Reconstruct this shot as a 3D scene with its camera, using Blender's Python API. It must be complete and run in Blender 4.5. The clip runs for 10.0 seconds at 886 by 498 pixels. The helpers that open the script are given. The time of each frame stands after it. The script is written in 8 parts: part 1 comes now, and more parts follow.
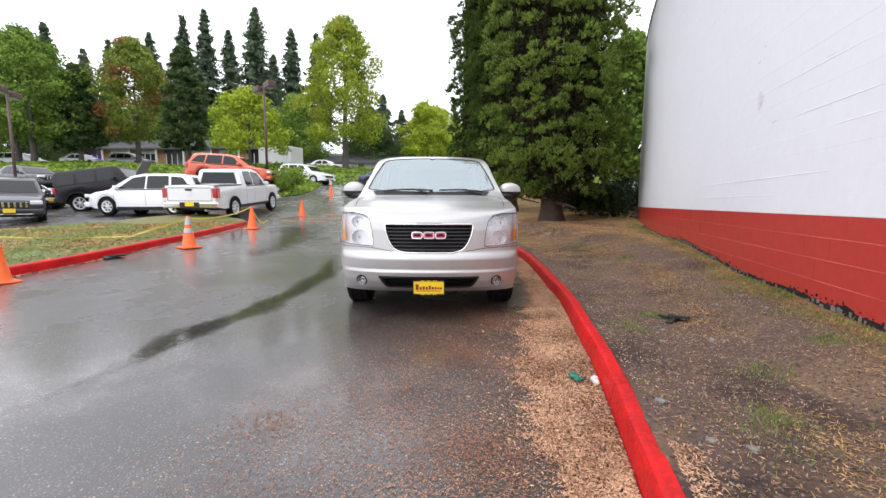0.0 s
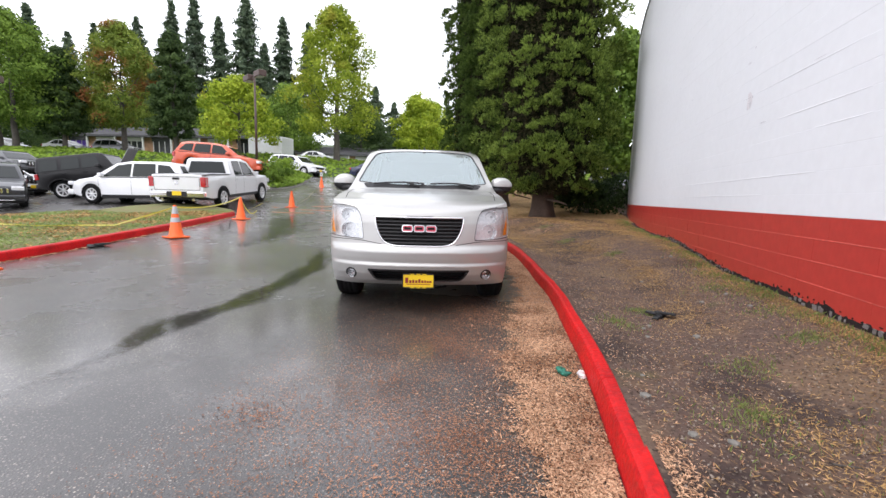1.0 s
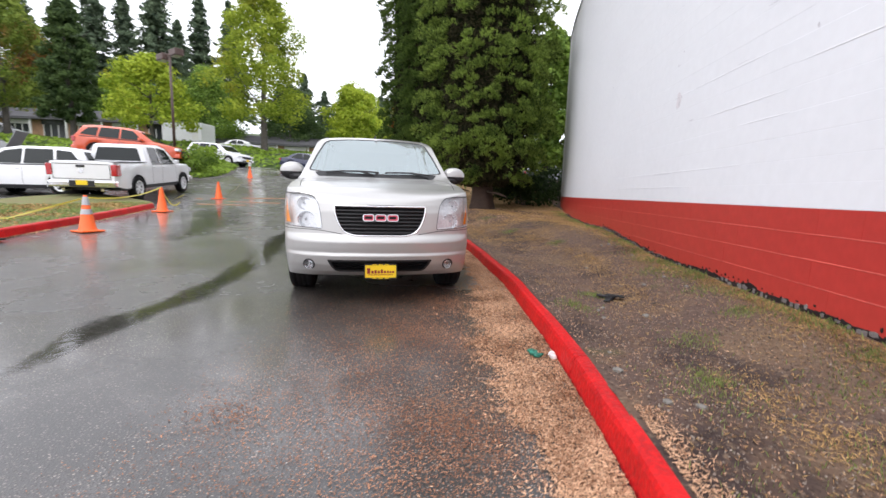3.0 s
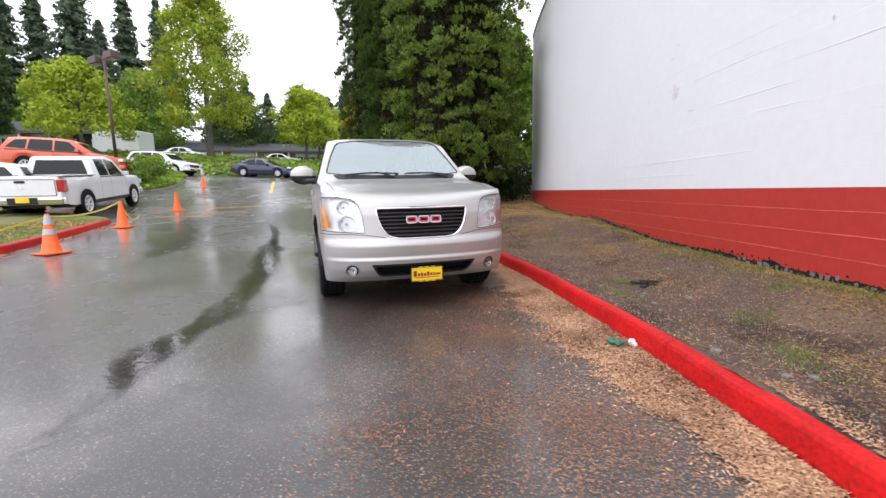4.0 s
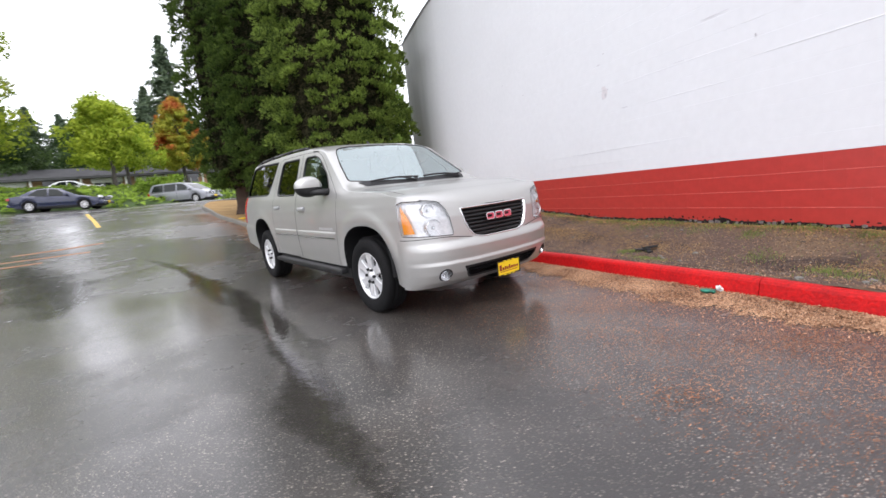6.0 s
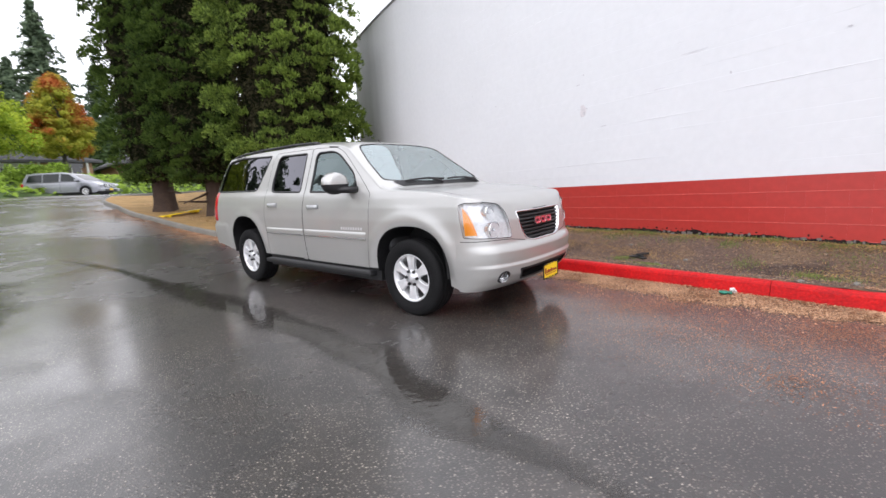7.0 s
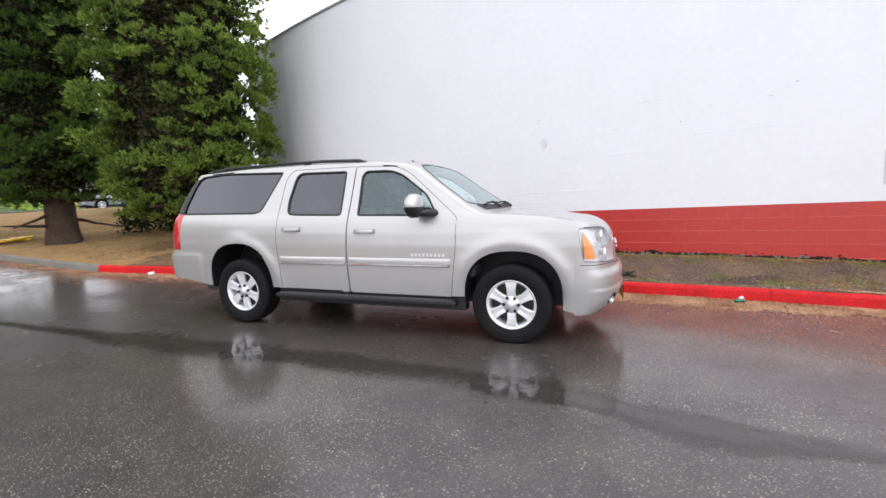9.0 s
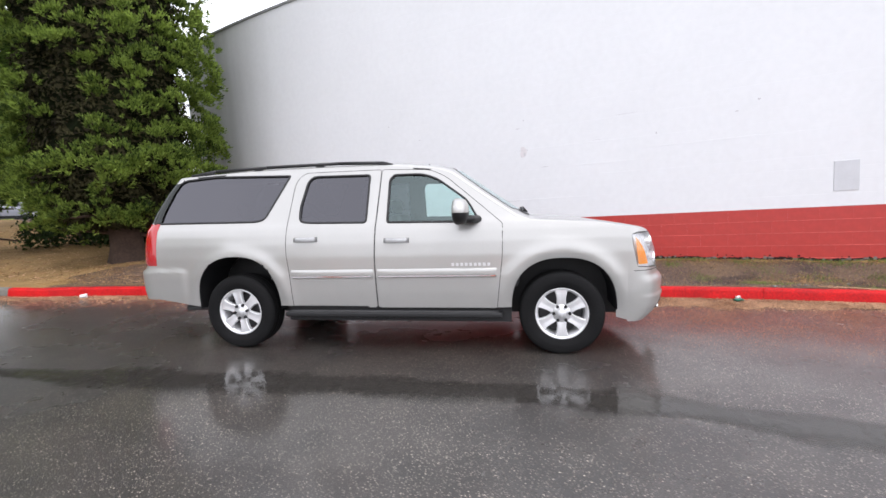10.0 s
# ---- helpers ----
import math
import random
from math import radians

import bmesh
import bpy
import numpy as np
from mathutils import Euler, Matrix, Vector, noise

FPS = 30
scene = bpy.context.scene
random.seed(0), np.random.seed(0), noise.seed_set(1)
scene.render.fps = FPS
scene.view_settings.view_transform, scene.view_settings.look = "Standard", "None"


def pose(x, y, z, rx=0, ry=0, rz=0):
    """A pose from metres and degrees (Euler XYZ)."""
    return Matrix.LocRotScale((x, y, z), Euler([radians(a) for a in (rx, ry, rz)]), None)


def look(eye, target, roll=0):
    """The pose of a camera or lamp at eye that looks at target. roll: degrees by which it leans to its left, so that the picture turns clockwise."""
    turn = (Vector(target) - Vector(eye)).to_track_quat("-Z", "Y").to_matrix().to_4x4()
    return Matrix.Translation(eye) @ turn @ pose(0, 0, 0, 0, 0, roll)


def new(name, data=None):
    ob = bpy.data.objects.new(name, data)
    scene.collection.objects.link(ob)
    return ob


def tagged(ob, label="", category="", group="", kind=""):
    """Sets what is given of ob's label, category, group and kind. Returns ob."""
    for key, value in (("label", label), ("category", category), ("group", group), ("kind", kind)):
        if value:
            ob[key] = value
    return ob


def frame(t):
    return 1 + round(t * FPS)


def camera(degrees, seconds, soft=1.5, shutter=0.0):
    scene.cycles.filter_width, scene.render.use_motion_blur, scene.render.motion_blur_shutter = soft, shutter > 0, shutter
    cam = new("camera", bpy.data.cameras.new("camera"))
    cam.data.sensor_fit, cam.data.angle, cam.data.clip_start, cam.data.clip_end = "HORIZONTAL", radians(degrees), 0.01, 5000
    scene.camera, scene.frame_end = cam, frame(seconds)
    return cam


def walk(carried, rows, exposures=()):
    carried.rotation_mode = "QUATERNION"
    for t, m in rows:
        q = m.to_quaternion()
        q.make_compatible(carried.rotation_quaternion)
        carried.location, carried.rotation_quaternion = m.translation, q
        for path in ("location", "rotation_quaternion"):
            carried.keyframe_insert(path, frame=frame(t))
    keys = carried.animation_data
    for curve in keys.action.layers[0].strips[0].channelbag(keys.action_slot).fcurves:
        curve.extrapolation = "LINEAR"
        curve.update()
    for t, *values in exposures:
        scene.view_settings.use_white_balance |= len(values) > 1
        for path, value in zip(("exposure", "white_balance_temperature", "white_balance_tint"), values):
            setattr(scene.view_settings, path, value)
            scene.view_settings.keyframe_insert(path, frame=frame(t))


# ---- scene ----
cam = camera(92.7, 10.0, 1.5, 0.3)
SKY, SUN = 0.173, 0.9
PATH = [
    (0, (1.55, -4.894, 1.197), (1.021, -2.978, 0.98), 0.3),
    (0.5, (1.56, -4.89, 1.186), (1.057, -2.968, 0.954), 0.9),
    (1, (1.553, -4.889, 1.19), (1.068, -2.964, 0.947), 1.4),
    (1.5, (1.558, -4.889, 1.192), (1.073, -2.964, 0.946), 1.6),
    (2, (1.552, -4.884, 1.189), (1.073, -2.96, 0.932), 1.4),
    (2.5, (1.516, -4.885, 1.186), (1.149, -2.935, 0.941), 1.6),
    (3, (1.278, -4.924, 1.142), (1.099, -2.95, 0.875), 1.7),
    (3.2, (1.12, -4.951, 1.121), (1.021, -2.978, 0.805), 0.1),
    (4.3, (0.096, -4.878, 1.143), (0.187, -2.896, 0.891), -1.6),
    (4.5, (-0.122, -4.853, 1.148), (0.034, -2.874, 0.901), -2.6),
    (5, (-0.645, -4.753, 1.149), (-0.328, -2.795, 0.895), -4.2),
    (5.5, (-1.186, -4.615, 1.159), (-0.759, -2.677, 0.91), -2.4),
    (5.7, (-1.423, -4.573, 1.171), (-0.853, -2.674, 0.905), -4.3),
    (6.8, (-2.722, -3.929, 1.215), (-1.702, -2.229, 0.954), -4.6),
    (7, (-2.916, -3.811, 1.244), (-1.808, -2.171, 0.959), -3.9),
    (7.5, (-3.351, -3.422, 1.283), (-2.15, -1.848, 1.0), -4.9),
    (8, (-3.814, -3.028, 1.319), (-2.448, -1.595, 1.036), -5.4),
    (8.5, (-4.148, -2.534, 1.336), (-2.688, -1.195, 1.065), -5.3),
    (9, (-4.458, -2.02, 1.369), (-2.844, -0.857, 1.159), -3.0),
    (9.5, (-4.632, -1.478, 1.376), (-2.923, -0.467, 1.134), -4.3),
    (10, (-4.775, -0.923, 1.388), (-2.983, -0.054, 1.206), -3.3),
]
walk(cam, [(t, look(eye, target, roll)) for t, eye, target, roll in PATH], [(0, 0.05, 6500, 14), (10, 0.05, 6500, 14)])

# ---- world and light: a bright overcast sky ----
world = bpy.data.worlds.new("overcast")
scene.world = world
world.use_nodes = True
_n, _l = world.node_tree.nodes, world.node_tree.links
_n.clear()
_sky = _n.new("ShaderNodeTexSky")
_sky.sky_type, _sky.sun_disc = "NISHITA", False
_sky.sun_elevation, _sky.sun_rotation = radians(52), radians(200)
_sky.air_density, _sky.dust_density = 1.0, 4.0
_hs = _n.new("ShaderNodeHueSaturation")
_hs.inputs["Saturation"].default_value = 0.12
_cn = _n.new("ShaderNodeTexNoise")
_cn.inputs["Scale"].default_value, _cn.inputs["Detail"].default_value = 1.6, 3.0
_cr = _n.new("ShaderNodeValToRGB")
_cr.color_ramp.elements[0].position, _cr.color_ramp.elements[0].color = 0.3, (9.35, 9.8, 10.6, 1)
_cr.color_ramp.elements[1].position, _cr.color_ramp.elements[1].color = 0.7, (11.35, 11.65, 12.3, 1)
_mx = _n.new("ShaderNodeMix")
_mx.data_type = "RGBA"
_mx.inputs["Factor"].default_value = 0.85
# Gradient up: an overcast sky is brighter overhead than at the horizon
_tc, _sx, _gr = _n.new("ShaderNodeTexCoord"), _n.new("ShaderNodeSeparateXYZ"), _n.new("ShaderNodeMapRange")
_gr.inputs["From Min"].default_value, _gr.inputs["From Max"].default_value = 0.0, 1.0
_gr.inputs["To Min"].default_value, _gr.inputs["To Max"].default_value = 1.16, 1.16
_gm = _n.new("ShaderNodeVectorMath")
_gm.operation = "SCALE"
_l.new(_tc.outputs["Generated"], _sx.inputs["Vector"])
_l.new(_sx.outputs["Z"], _gr.inputs["Value"])
_bg = _n.new("ShaderNodeBackground")
_bg.inputs["Strength"].default_value = SKY
_out = _n.new("ShaderNodeOutputWorld")
_l.new(_sky.outputs["Color"], _hs.inputs["Color"])
_l.new(_cn.outputs["Fac"], _cr.inputs["Fac"])
_l.new(_hs.outputs["Color"], _mx.inputs["A"])
_l.new(_cr.outputs["Color"], _mx.inputs["B"])
_l.new(_mx.outputs["Result"], _gm.inputs[0])
_l.new(_gr.outputs["Result"], _gm.inputs["Scale"])
_l.new(_gm.outputs["Vector"], _bg.inputs["Color"])
_l.new(_bg.outputs["Background"], _out.inputs["Surface"])
sun = new("sun", bpy.data.lights.new("sun", "SUN"))
sun.data.energy, sun.data.angle, sun.data.color = SUN, radians(35), (1.0, 0.98, 0.95)
sun.matrix_world = look((-20, -30, 60), (0, 0, 0))

# ---- helpers of this scene ----
R = random.Random(7)


def mat(name, color, rough=0.6, metal=0.0, vary=0.25, scale=6.0, fine=60.0, bump=0.15, spec=0.5, coat=0.0, dark=None, rand=0.0, alpha=None):
    """Principled material: two scales of noise on the colour, and a fine bump."""
    m = bpy.data.materials.new(name)
    m.use_nodes = True
    n, l = m.node_tree.nodes, m.node_tree.links
    b = n["Principled BSDF"]
    b.inputs["Roughness"].default_value, b.inputs["Metallic"].default_value = rough, metal
    b.inputs["Specular IOR Level"].default_value = spec
    b.inputs["Coat Weight"].default_value = coat
    b.inputs["Coat Roughness"].default_value = 0.04
    c = n.new("ShaderNodeTexCoord")
    a = n.new("ShaderNodeTexNoise")
    a.inputs["Scale"].default_value, a.inputs["Detail"].default_value = scale, 6.0
    f = n.new("ShaderNodeTexNoise")
    f.inputs["Scale"].default_value, f.inputs["Detail"].default_value = fine, 4.0
    l.new(c.outputs["Object"], a.inputs["Vector"])
    l.new(c.outputs["Object"], f.inputs["Vector"])
    add = n.new("ShaderNodeMath")
    add.operation = "ADD"
    l.new(a.outputs["Fac"], add.inputs[0])
    l.new(f.outputs["Fac"], add.inputs[1])
    mr = n.new("ShaderNodeMapRange")
    mr.inputs["From Min"].default_value, mr.inputs["From Max"].default_value = 0.65, 1.35
    l.new(add.outputs[0], mr.inputs["Value"])
    mix = n.new("ShaderNodeMix")
    mix.data_type = "RGBA"
    lo = dark or [v * (1 - vary) for v in color]
    hi = [min(1, v * (1 + vary)) for v in color] if not dark else color
    mix.inputs["A"].default_value, mix.inputs["B"].default_value = (*lo, 1), (*hi, 1)
    l.new(mr.outputs["Result"], mix.inputs["Factor"])
    col = mix.outputs["Result"]
    if rand:
        info, hsv, mul = n.new("ShaderNodeObjectInfo"), n.new("ShaderNodeHueSaturation"), n.new("ShaderNodeMapRange")
        mul.inputs["To Min"].default_value, mul.inputs["To Max"].default_value = 1 - rand, 1 + rand
        l.new(info.outputs["Random"], mul.inputs["Value"])
        l.new(mul.outputs["Result"], hsv.inputs["Value"])
        l.new(col, hsv.inputs["Color"])
        col = hsv.outputs["Color"]
    l.new(col, b.inputs["Base Color"])
    if bump:
        bp = n.new("ShaderNodeBump")
        bp.inputs["Strength"].default_value, bp.inputs["Distance"].default_value = bump, 0.01
        l.new(f.outputs["Fac"], bp.inputs["Height"])
        l.new(bp.outputs["Normal"], b.inputs["Normal"])
    return m


def link(name, bm, material, parent=None, label="", smooth=False):
    """One bmesh as one object, flat or smooth shaded."""
    me = bpy.data.meshes.new(name)
    bm.to_mesh(me)
    bm.free()
    for mm in (material if isinstance(material, (list, tuple)) else [material]):
        me.materials.append(mm)
    if smooth:
        me.shade_smooth()
    ob = new(name, me)
    if parent:
        ob.parent = parent
    if label:
        ob["label"] = label
    return ob


def part(name, bm, material, parent, label="", smooth=False):
    return link(name, bm, material, parent, label, smooth)


def empty(name, m=None):
    e = new(name)
    if m:
        e.matrix_world = m
    return e


def box(bm, x0, y0, z0, x1, y1, z1, m=None, bevel=0.0, seg=1):
    g = bmesh.ops.create_cube(bm, size=1, matrix=Matrix.LocRotScale(((x0 + x1) / 2, (y0 + y1) / 2, (z0 + z1) / 2), None, (x1 - x0, y1 - y0, z1 - z0)))
    vs = g["verts"]
    if bevel:
        es = list({e for v in vs for e in v.link_edges})
        r = bmesh.ops.bevel(bm, geom=es, offset=bevel, segments=seg, affect="EDGES", profile=0.5)
        vs = list({v for f in r["faces"] for v in f.verts} | {v for v in vs if v.is_valid})
    if m:
        bmesh.ops.transform(bm, matrix=m, verts=vs)
    return vs


def tube(bm, a, b, ra, rb=None, n=12, caps=True):
    a, b = Vector(a), Vector(b)
    rb = ra if rb is None else rb
    d = b - a
    g = bmesh.ops.create_cone(bm, cap_ends=caps, segments=n, radius1=ra, radius2=rb, depth=d.length)
    bmesh.ops.transform(bm, matrix=Matrix.Translation((a + b) / 2) @ d.to_track_quat("Z", "Y").to_matrix().to_4x4(), verts=g["verts"])
    return g["verts"]


def spin(bm, profile, n=32, m=None):
    """A body of revolution about z from (radius, height) pairs."""
    rings = []
    for r, z in profile:
        rings.append([bm.verts.new((r * math.cos(2 * math.pi * i / n), r * math.sin(2 * math.pi * i / n), z)) for i in range(n)])
    for p, q in zip(rings, rings[1:]):
        for i in range(n):
            bm.faces.new((p[i], p[(i + 1) % n], q[(i + 1) % n], q[i]))
    if m:
        bmesh.ops.transform(bm, matrix=m, verts=[v for r in rings for v in r])
    return rings


def grid(bm, rows, mi=0):
    """Quads through rows of points."""
    vs = [[bm.verts.new(p) for p in row] for row in rows]
    for a, b in zip(vs, vs[1:]):
        for i in range(len(a) - 1):
            f = bm.faces.new((a[i], a[i + 1], b[i + 1], b[i]))
            f.material_index = mi
    return vs


YS = [-400, -60, -6, -3, 0, 3, 6.5, 12, 18, 20, 25, 30, 60, 400]
ZS = [-2.0, -0.5, -0.06, -0.02, 0.0, 0.055, 0.17, 0.43, 1.08, 1.35, 1.85, 2.2, 2.3, 2.4]


def land(x, y):
    """Height of the paved ground: it climbs to the cross street, and leans up to the west."""
    s = 0.0
    for d in (-1.2, 0, 1.2):
        s += float(np.interp(y + d, YS, ZS))
    return s / 3 + 0.028 * max(0.0, min(6.0, -2 - x)) * smoothstep(-2, 3, y)


def smoothstep(a, b, x):
    t = max(0.0, min(1.0, (x - a) / (b - a)))
    return t * t * (3 - 2 * t)


def curve_points(ctrl, n):
    """A Catmull-Rom line through 2D control points, n points in even steps."""
    pts = [Vector(p) for p in ctrl]
    pts = [2 * pts[0] - pts[1]] + pts + [2 * pts[-1] - pts[-2]]
    fine = []
    for i in range(1, len(pts) - 2):
        p0, p1, p2, p3 = pts[i - 1:i + 3]
        for k in range(24):
            t = k / 24
            fine.append(0.5 * ((2 * p1) + (p2 - p0) * t + (2 * p0 - 5 * p1 + 4 * p2 - p3) * t * t + (3 * p1 - p0 - 3 * p2 + p3) * t ** 3))
    fine.append(pts[-2])
    d = [0.0]
    for a, b in zip(fine, fine[1:]):
        d.append(d[-1] + (b - a).length)
    xs = [p[0] for p in fine]
    ys = [p[1] for p in fine]
    s = np.linspace(0, d[-1], n)
    return [Vector((float(np.interp(v, d, xs)), float(np.interp(v, d, ys)))) for v in s]

# ---- materials ----
def asphalt_material(wet):
    """Wet asphalt: pale stones in dark binder, damp sheen, standing water in the hollows."""
    m = bpy.data.materials.new("wet_asphalt" if wet else "asphalt")
    m.use_nodes = True
    n, l = m.node_tree.nodes, m.node_tree.links
    b = n["Principled BSDF"]
    c = n.new("ShaderNodeTexCoord")

    def noise_tex(scale, detail=4.0, rough=0.55):
        t = n.new("ShaderNodeTexNoise")
        t.inputs["Scale"].default_value, t.inputs["Detail"].default_value, t.inputs["Roughness"].default_value = scale, detail, rough
        l.new(c.outputs["Object"], t.inputs["Vector"])
        return t.outputs["Fac"]

    def rng(v, a, b2, lo=0.0, hi=1.0):
        t = n.new("ShaderNodeMapRange")
        t.interpolation_type = "SMOOTHSTEP"
        for k, val in (("From Min", a), ("From Max", b2), ("To Min", lo), ("To Max", hi)):
            t.inputs[k].default_value = val
        l.new(v, t.inputs["Value"])
        return t.outputs["Result"]

    def math2(op, a, b2):
        t = n.new("ShaderNodeMath")
        t.operation = op
        for i, v in enumerate((a, b2)):
            if isinstance(v, (int, float)):
                t.inputs[i].default_value = v
            else:
                l.new(v, t.inputs[i])
        return t.outputs[0]

    big = noise_tex(0.35, 5.0)
    mid = noise_tex(2.3, 5.0)
    vor = n.new("ShaderNodeTexVoronoi")
    vor.inputs["Scale"].default_value = 84.0
    l.new(c.outputs["Object"], vor.inputs["Vector"])
    stone = rng(vor.outputs["Distance"], 0.12, 0.5, 1.0, 0.0)
    sep = n.new("ShaderNodeSeparateColor")
    l.new(vor.outputs["Color"], sep.inputs["Color"])
    pale = math2("MULTIPLY", stone, rng(sep.outputs["Red"], 0.42, 0.92))
    base = n.new("ShaderNodeMix")
    base.data_type = "RGBA"
    base.inputs["A"].default_value, base.inputs["B"].default_value = (0.016, 0.0135, 0.0118, 1), (0.044, 0.037, 0.032, 1)
    l.new(rng(math2("ADD", big, mid), 0.75, 1.3), base.inputs["Factor"])
    chip = n.new("ShaderNodeMix")
    chip.data_type = "RGBA"
    chip.inputs["B"].default_value = (0.52, 0.45, 0.38, 1)
    l.new(base.outputs["Result"], chip.inputs["A"])
    # larger, rarer pale stones among the small ones
    vor2 = n.new("ShaderNodeTexVoronoi")
    vor2.inputs["Scale"].default_value = 50.0
    l.new(c.outputs["Object"], vor2.inputs["Vector"])
    sep2 = n.new("ShaderNodeSeparateColor")
    l.new(vor2.outputs["Color"], sep2.inputs["Color"])
    rare = math2("MULTIPLY", rng(vor2.outputs["Distance"], 0.16, 0.30, 1.0, 0.0), rng(sep2.outputs["Green"], 0.80, 0.92))
    patchy = rng(noise_tex(0.9, 3.0), 0.36, 0.62, 0.6, 1.0)
    l.new(math2("MULTIPLY", math2("MAXIMUM", math2("MULTIPLY", pale, 0.72), math2("MULTIPLY", rare, 0.95)), patchy), chip.inputs["Factor"])
    l.new(chip.outputs["Result"], b.inputs["Base Color"])
    film = rng(math2("ADD", math2("MULTIPLY", big, 0.75), math2("MULTIPLY", mid, 0.25)), 0.34, 0.66)
    l.new(rng(film, 0.0, 1.0, 0.60 if wet else 0.6, 0.48 if wet else 0.5), b.inputs["Roughness"])
    b.inputs["Specular IOR Level"].default_value = 0.68
    b.inputs["Coat Weight"].default_value, b.inputs["Coat Roughness"].default_value, b.inputs["Coat IOR"].default_value = 1.0 if wet else 0.0, 0.20, 1.5
    l.new(rng(film, 0.0, 1.0, 0.32, 0.14), b.inputs["Coat Roughness"])
    bp = n.new("ShaderNodeBump")
    bp.inputs["Distance"].default_value = 0.008
    l.new(rng(film, 0.0, 1.0, 0.95, 0.5), bp.inputs["Strength"])
    l.new(math2("ADD", stone, math2("MULTIPLY", noise_tex(160.0, 2.0), 0.6)), bp.inputs["Height"])
    l.new(bp.outputs["Normal"], b.inputs["Normal"])
    return m


def soil_material():
    """Bare damp soil, dry brown needles and thin grass in patches."""
    m = bpy.data.materials.new("soil")
    m.use_nodes = True
    n, l = m.node_tree.nodes, m.node_tree.links
    b = n["Principled BSDF"]
    c = n.new("ShaderNodeTexCoord")
    prev = None
    for scale, lo, hi, col in ((1.1, 0.0, 0.01, (0.112, 0.076, 0.062)), (0.55, 0.54, 0.66, (0.155, 0.104, 0.068)), (0.8, 0.49, 0.58, (0.058, 0.042, 0.038)), (3.0, 0.5, 0.68, (0.145, 0.094, 0.064)), (1.7, 0.68, 0.80, (0.095, 0.088, 0.045)), (28.0, 0.56, 0.74, (0.24, 0.17, 0.115)), (45.0, 0.57, 0.66, (0.045, 0.032, 0.026))):
        t = n.new("ShaderNodeTexNoise")
        t.inputs["Scale"].default_value, t.inputs["Detail"].default_value = scale, 7.0
        mp = n.new("ShaderNodeMapping")
        mp.inputs["Location"].default_value = (scale * 3.1, scale * 1.7, 0)
        l.new(c.outputs["Object"], mp.inputs["Vector"])
        l.new(mp.outputs["Vector"], t.inputs["Vector"])
        r = n.new("ShaderNodeMapRange")
        r.inputs["From Min"].default_value, r.inputs["From Max"].default_value = lo, hi
        l.new(t.outputs["Fac"], r.inputs["Value"])
        x = n.new("ShaderNodeMix")
        x.data_type = "RGBA"
        x.inputs["A"].default_value = x.inputs["B"].default_value = (*col, 1)
        l.new(r.outputs["Result"], x.inputs["Factor"])
        if prev:
            l.new(prev.outputs["Result"], x.inputs["A"])
        prev = x
    l.new(prev.outputs["Result"], b.inputs["Base Color"])
    b.inputs["Roughness"].default_value, b.inputs["Specular IOR Level"].default_value = 0.9, 0.1
    f = n.new("ShaderNodeTexNoise")
    f.inputs["Scale"].default_value, f.inputs["Detail"].default_value = 22.0, 8.0
    l.new(c.outputs["Object"], f.inputs["Vector"])
    bp = n.new("ShaderNodeBump")
    bp.inputs["Strength"].default_value, bp.inputs["Distance"].default_value = 0.7, 0.03
    l.new(f.outputs["Fac"], bp.inputs["Height"])
    l.new(bp.outputs["Normal"], b.inputs["Normal"])
    return m


M_ROAD = asphalt_material(True)
M_SOIL = soil_material()
M_NEEDLE_SOIL = mat("needle_covered_soil", (0.40, 0.25, 0.11), 0.9, spec=0.1, vary=0.4, scale=1.6, fine=30, bump=0.9, dark=(0.20, 0.135, 0.060))
M_GRASS = mat("thin_grass", (0.16, 0.21, 0.075), 0.9, scale=3.5, fine=40, bump=0.8, spec=0.1, dark=(0.20, 0.145, 0.095))
M_IVY_SOIL = mat("ivy_soil", (0.05, 0.085, 0.02), 0.9, vary=0.5, scale=1.2, fine=14, bump=0.9)
M_RED_KERB = mat("red_kerb_paint", (0.68, 0.012, 0.012), 0.45, scale=3.4, fine=42, bump=0.6, spec=0.18, dark=(0.30, 0.008, 0.010))
M_GREY_KERB = mat("grey_concrete", (0.17, 0.16, 0.14), 0.7, vary=0.35, scale=2, fine=30, bump=0.4)
M_WHITE_WALL = mat("white_block_paint", (0.76, 0.78, 0.83), 0.55, vary=0.035, scale=0.8, fine=9, bump=0.12)

# ---- ground ----
def land2(x, y):
    return land(x, y) + 0.055 * smoothstep(10, 24, y) * max(0.0, min(16.0, -10 - x)) + 0.85 * smoothstep(9.0, 16.2, y) * smoothstep(-13.2, -16.5, x) * (1 - smoothstep(19, 23.5, y)) + 0.16 * smoothstep(-9.5, -12, x) * smoothstep(5, 8, y) * (1 - smoothstep(17, 21, y))


def ground_sheet():
    xs = [-400, -250, -150, -90, -60, -45] + [v for v in np.arange(-36, 30.1, 2.0)] + [40, 60, 100, 180, 400]
    ys = [-400, -200, -100, -50, -25] + [v for v in np.arange(-14, 40.1, 1.0)] + [45, 55, 80, 130, 220, 400]
    bm = bmesh.new()
    grid(bm, [[(x, y, land2(x, y)) for x in xs] for y in ys])
    return tagged(link("ground", bm, M_ROAD, smooth=True), "dark wet asphalt ground with pale stones and puddles", "road", kind="structure")


ground_sheet()

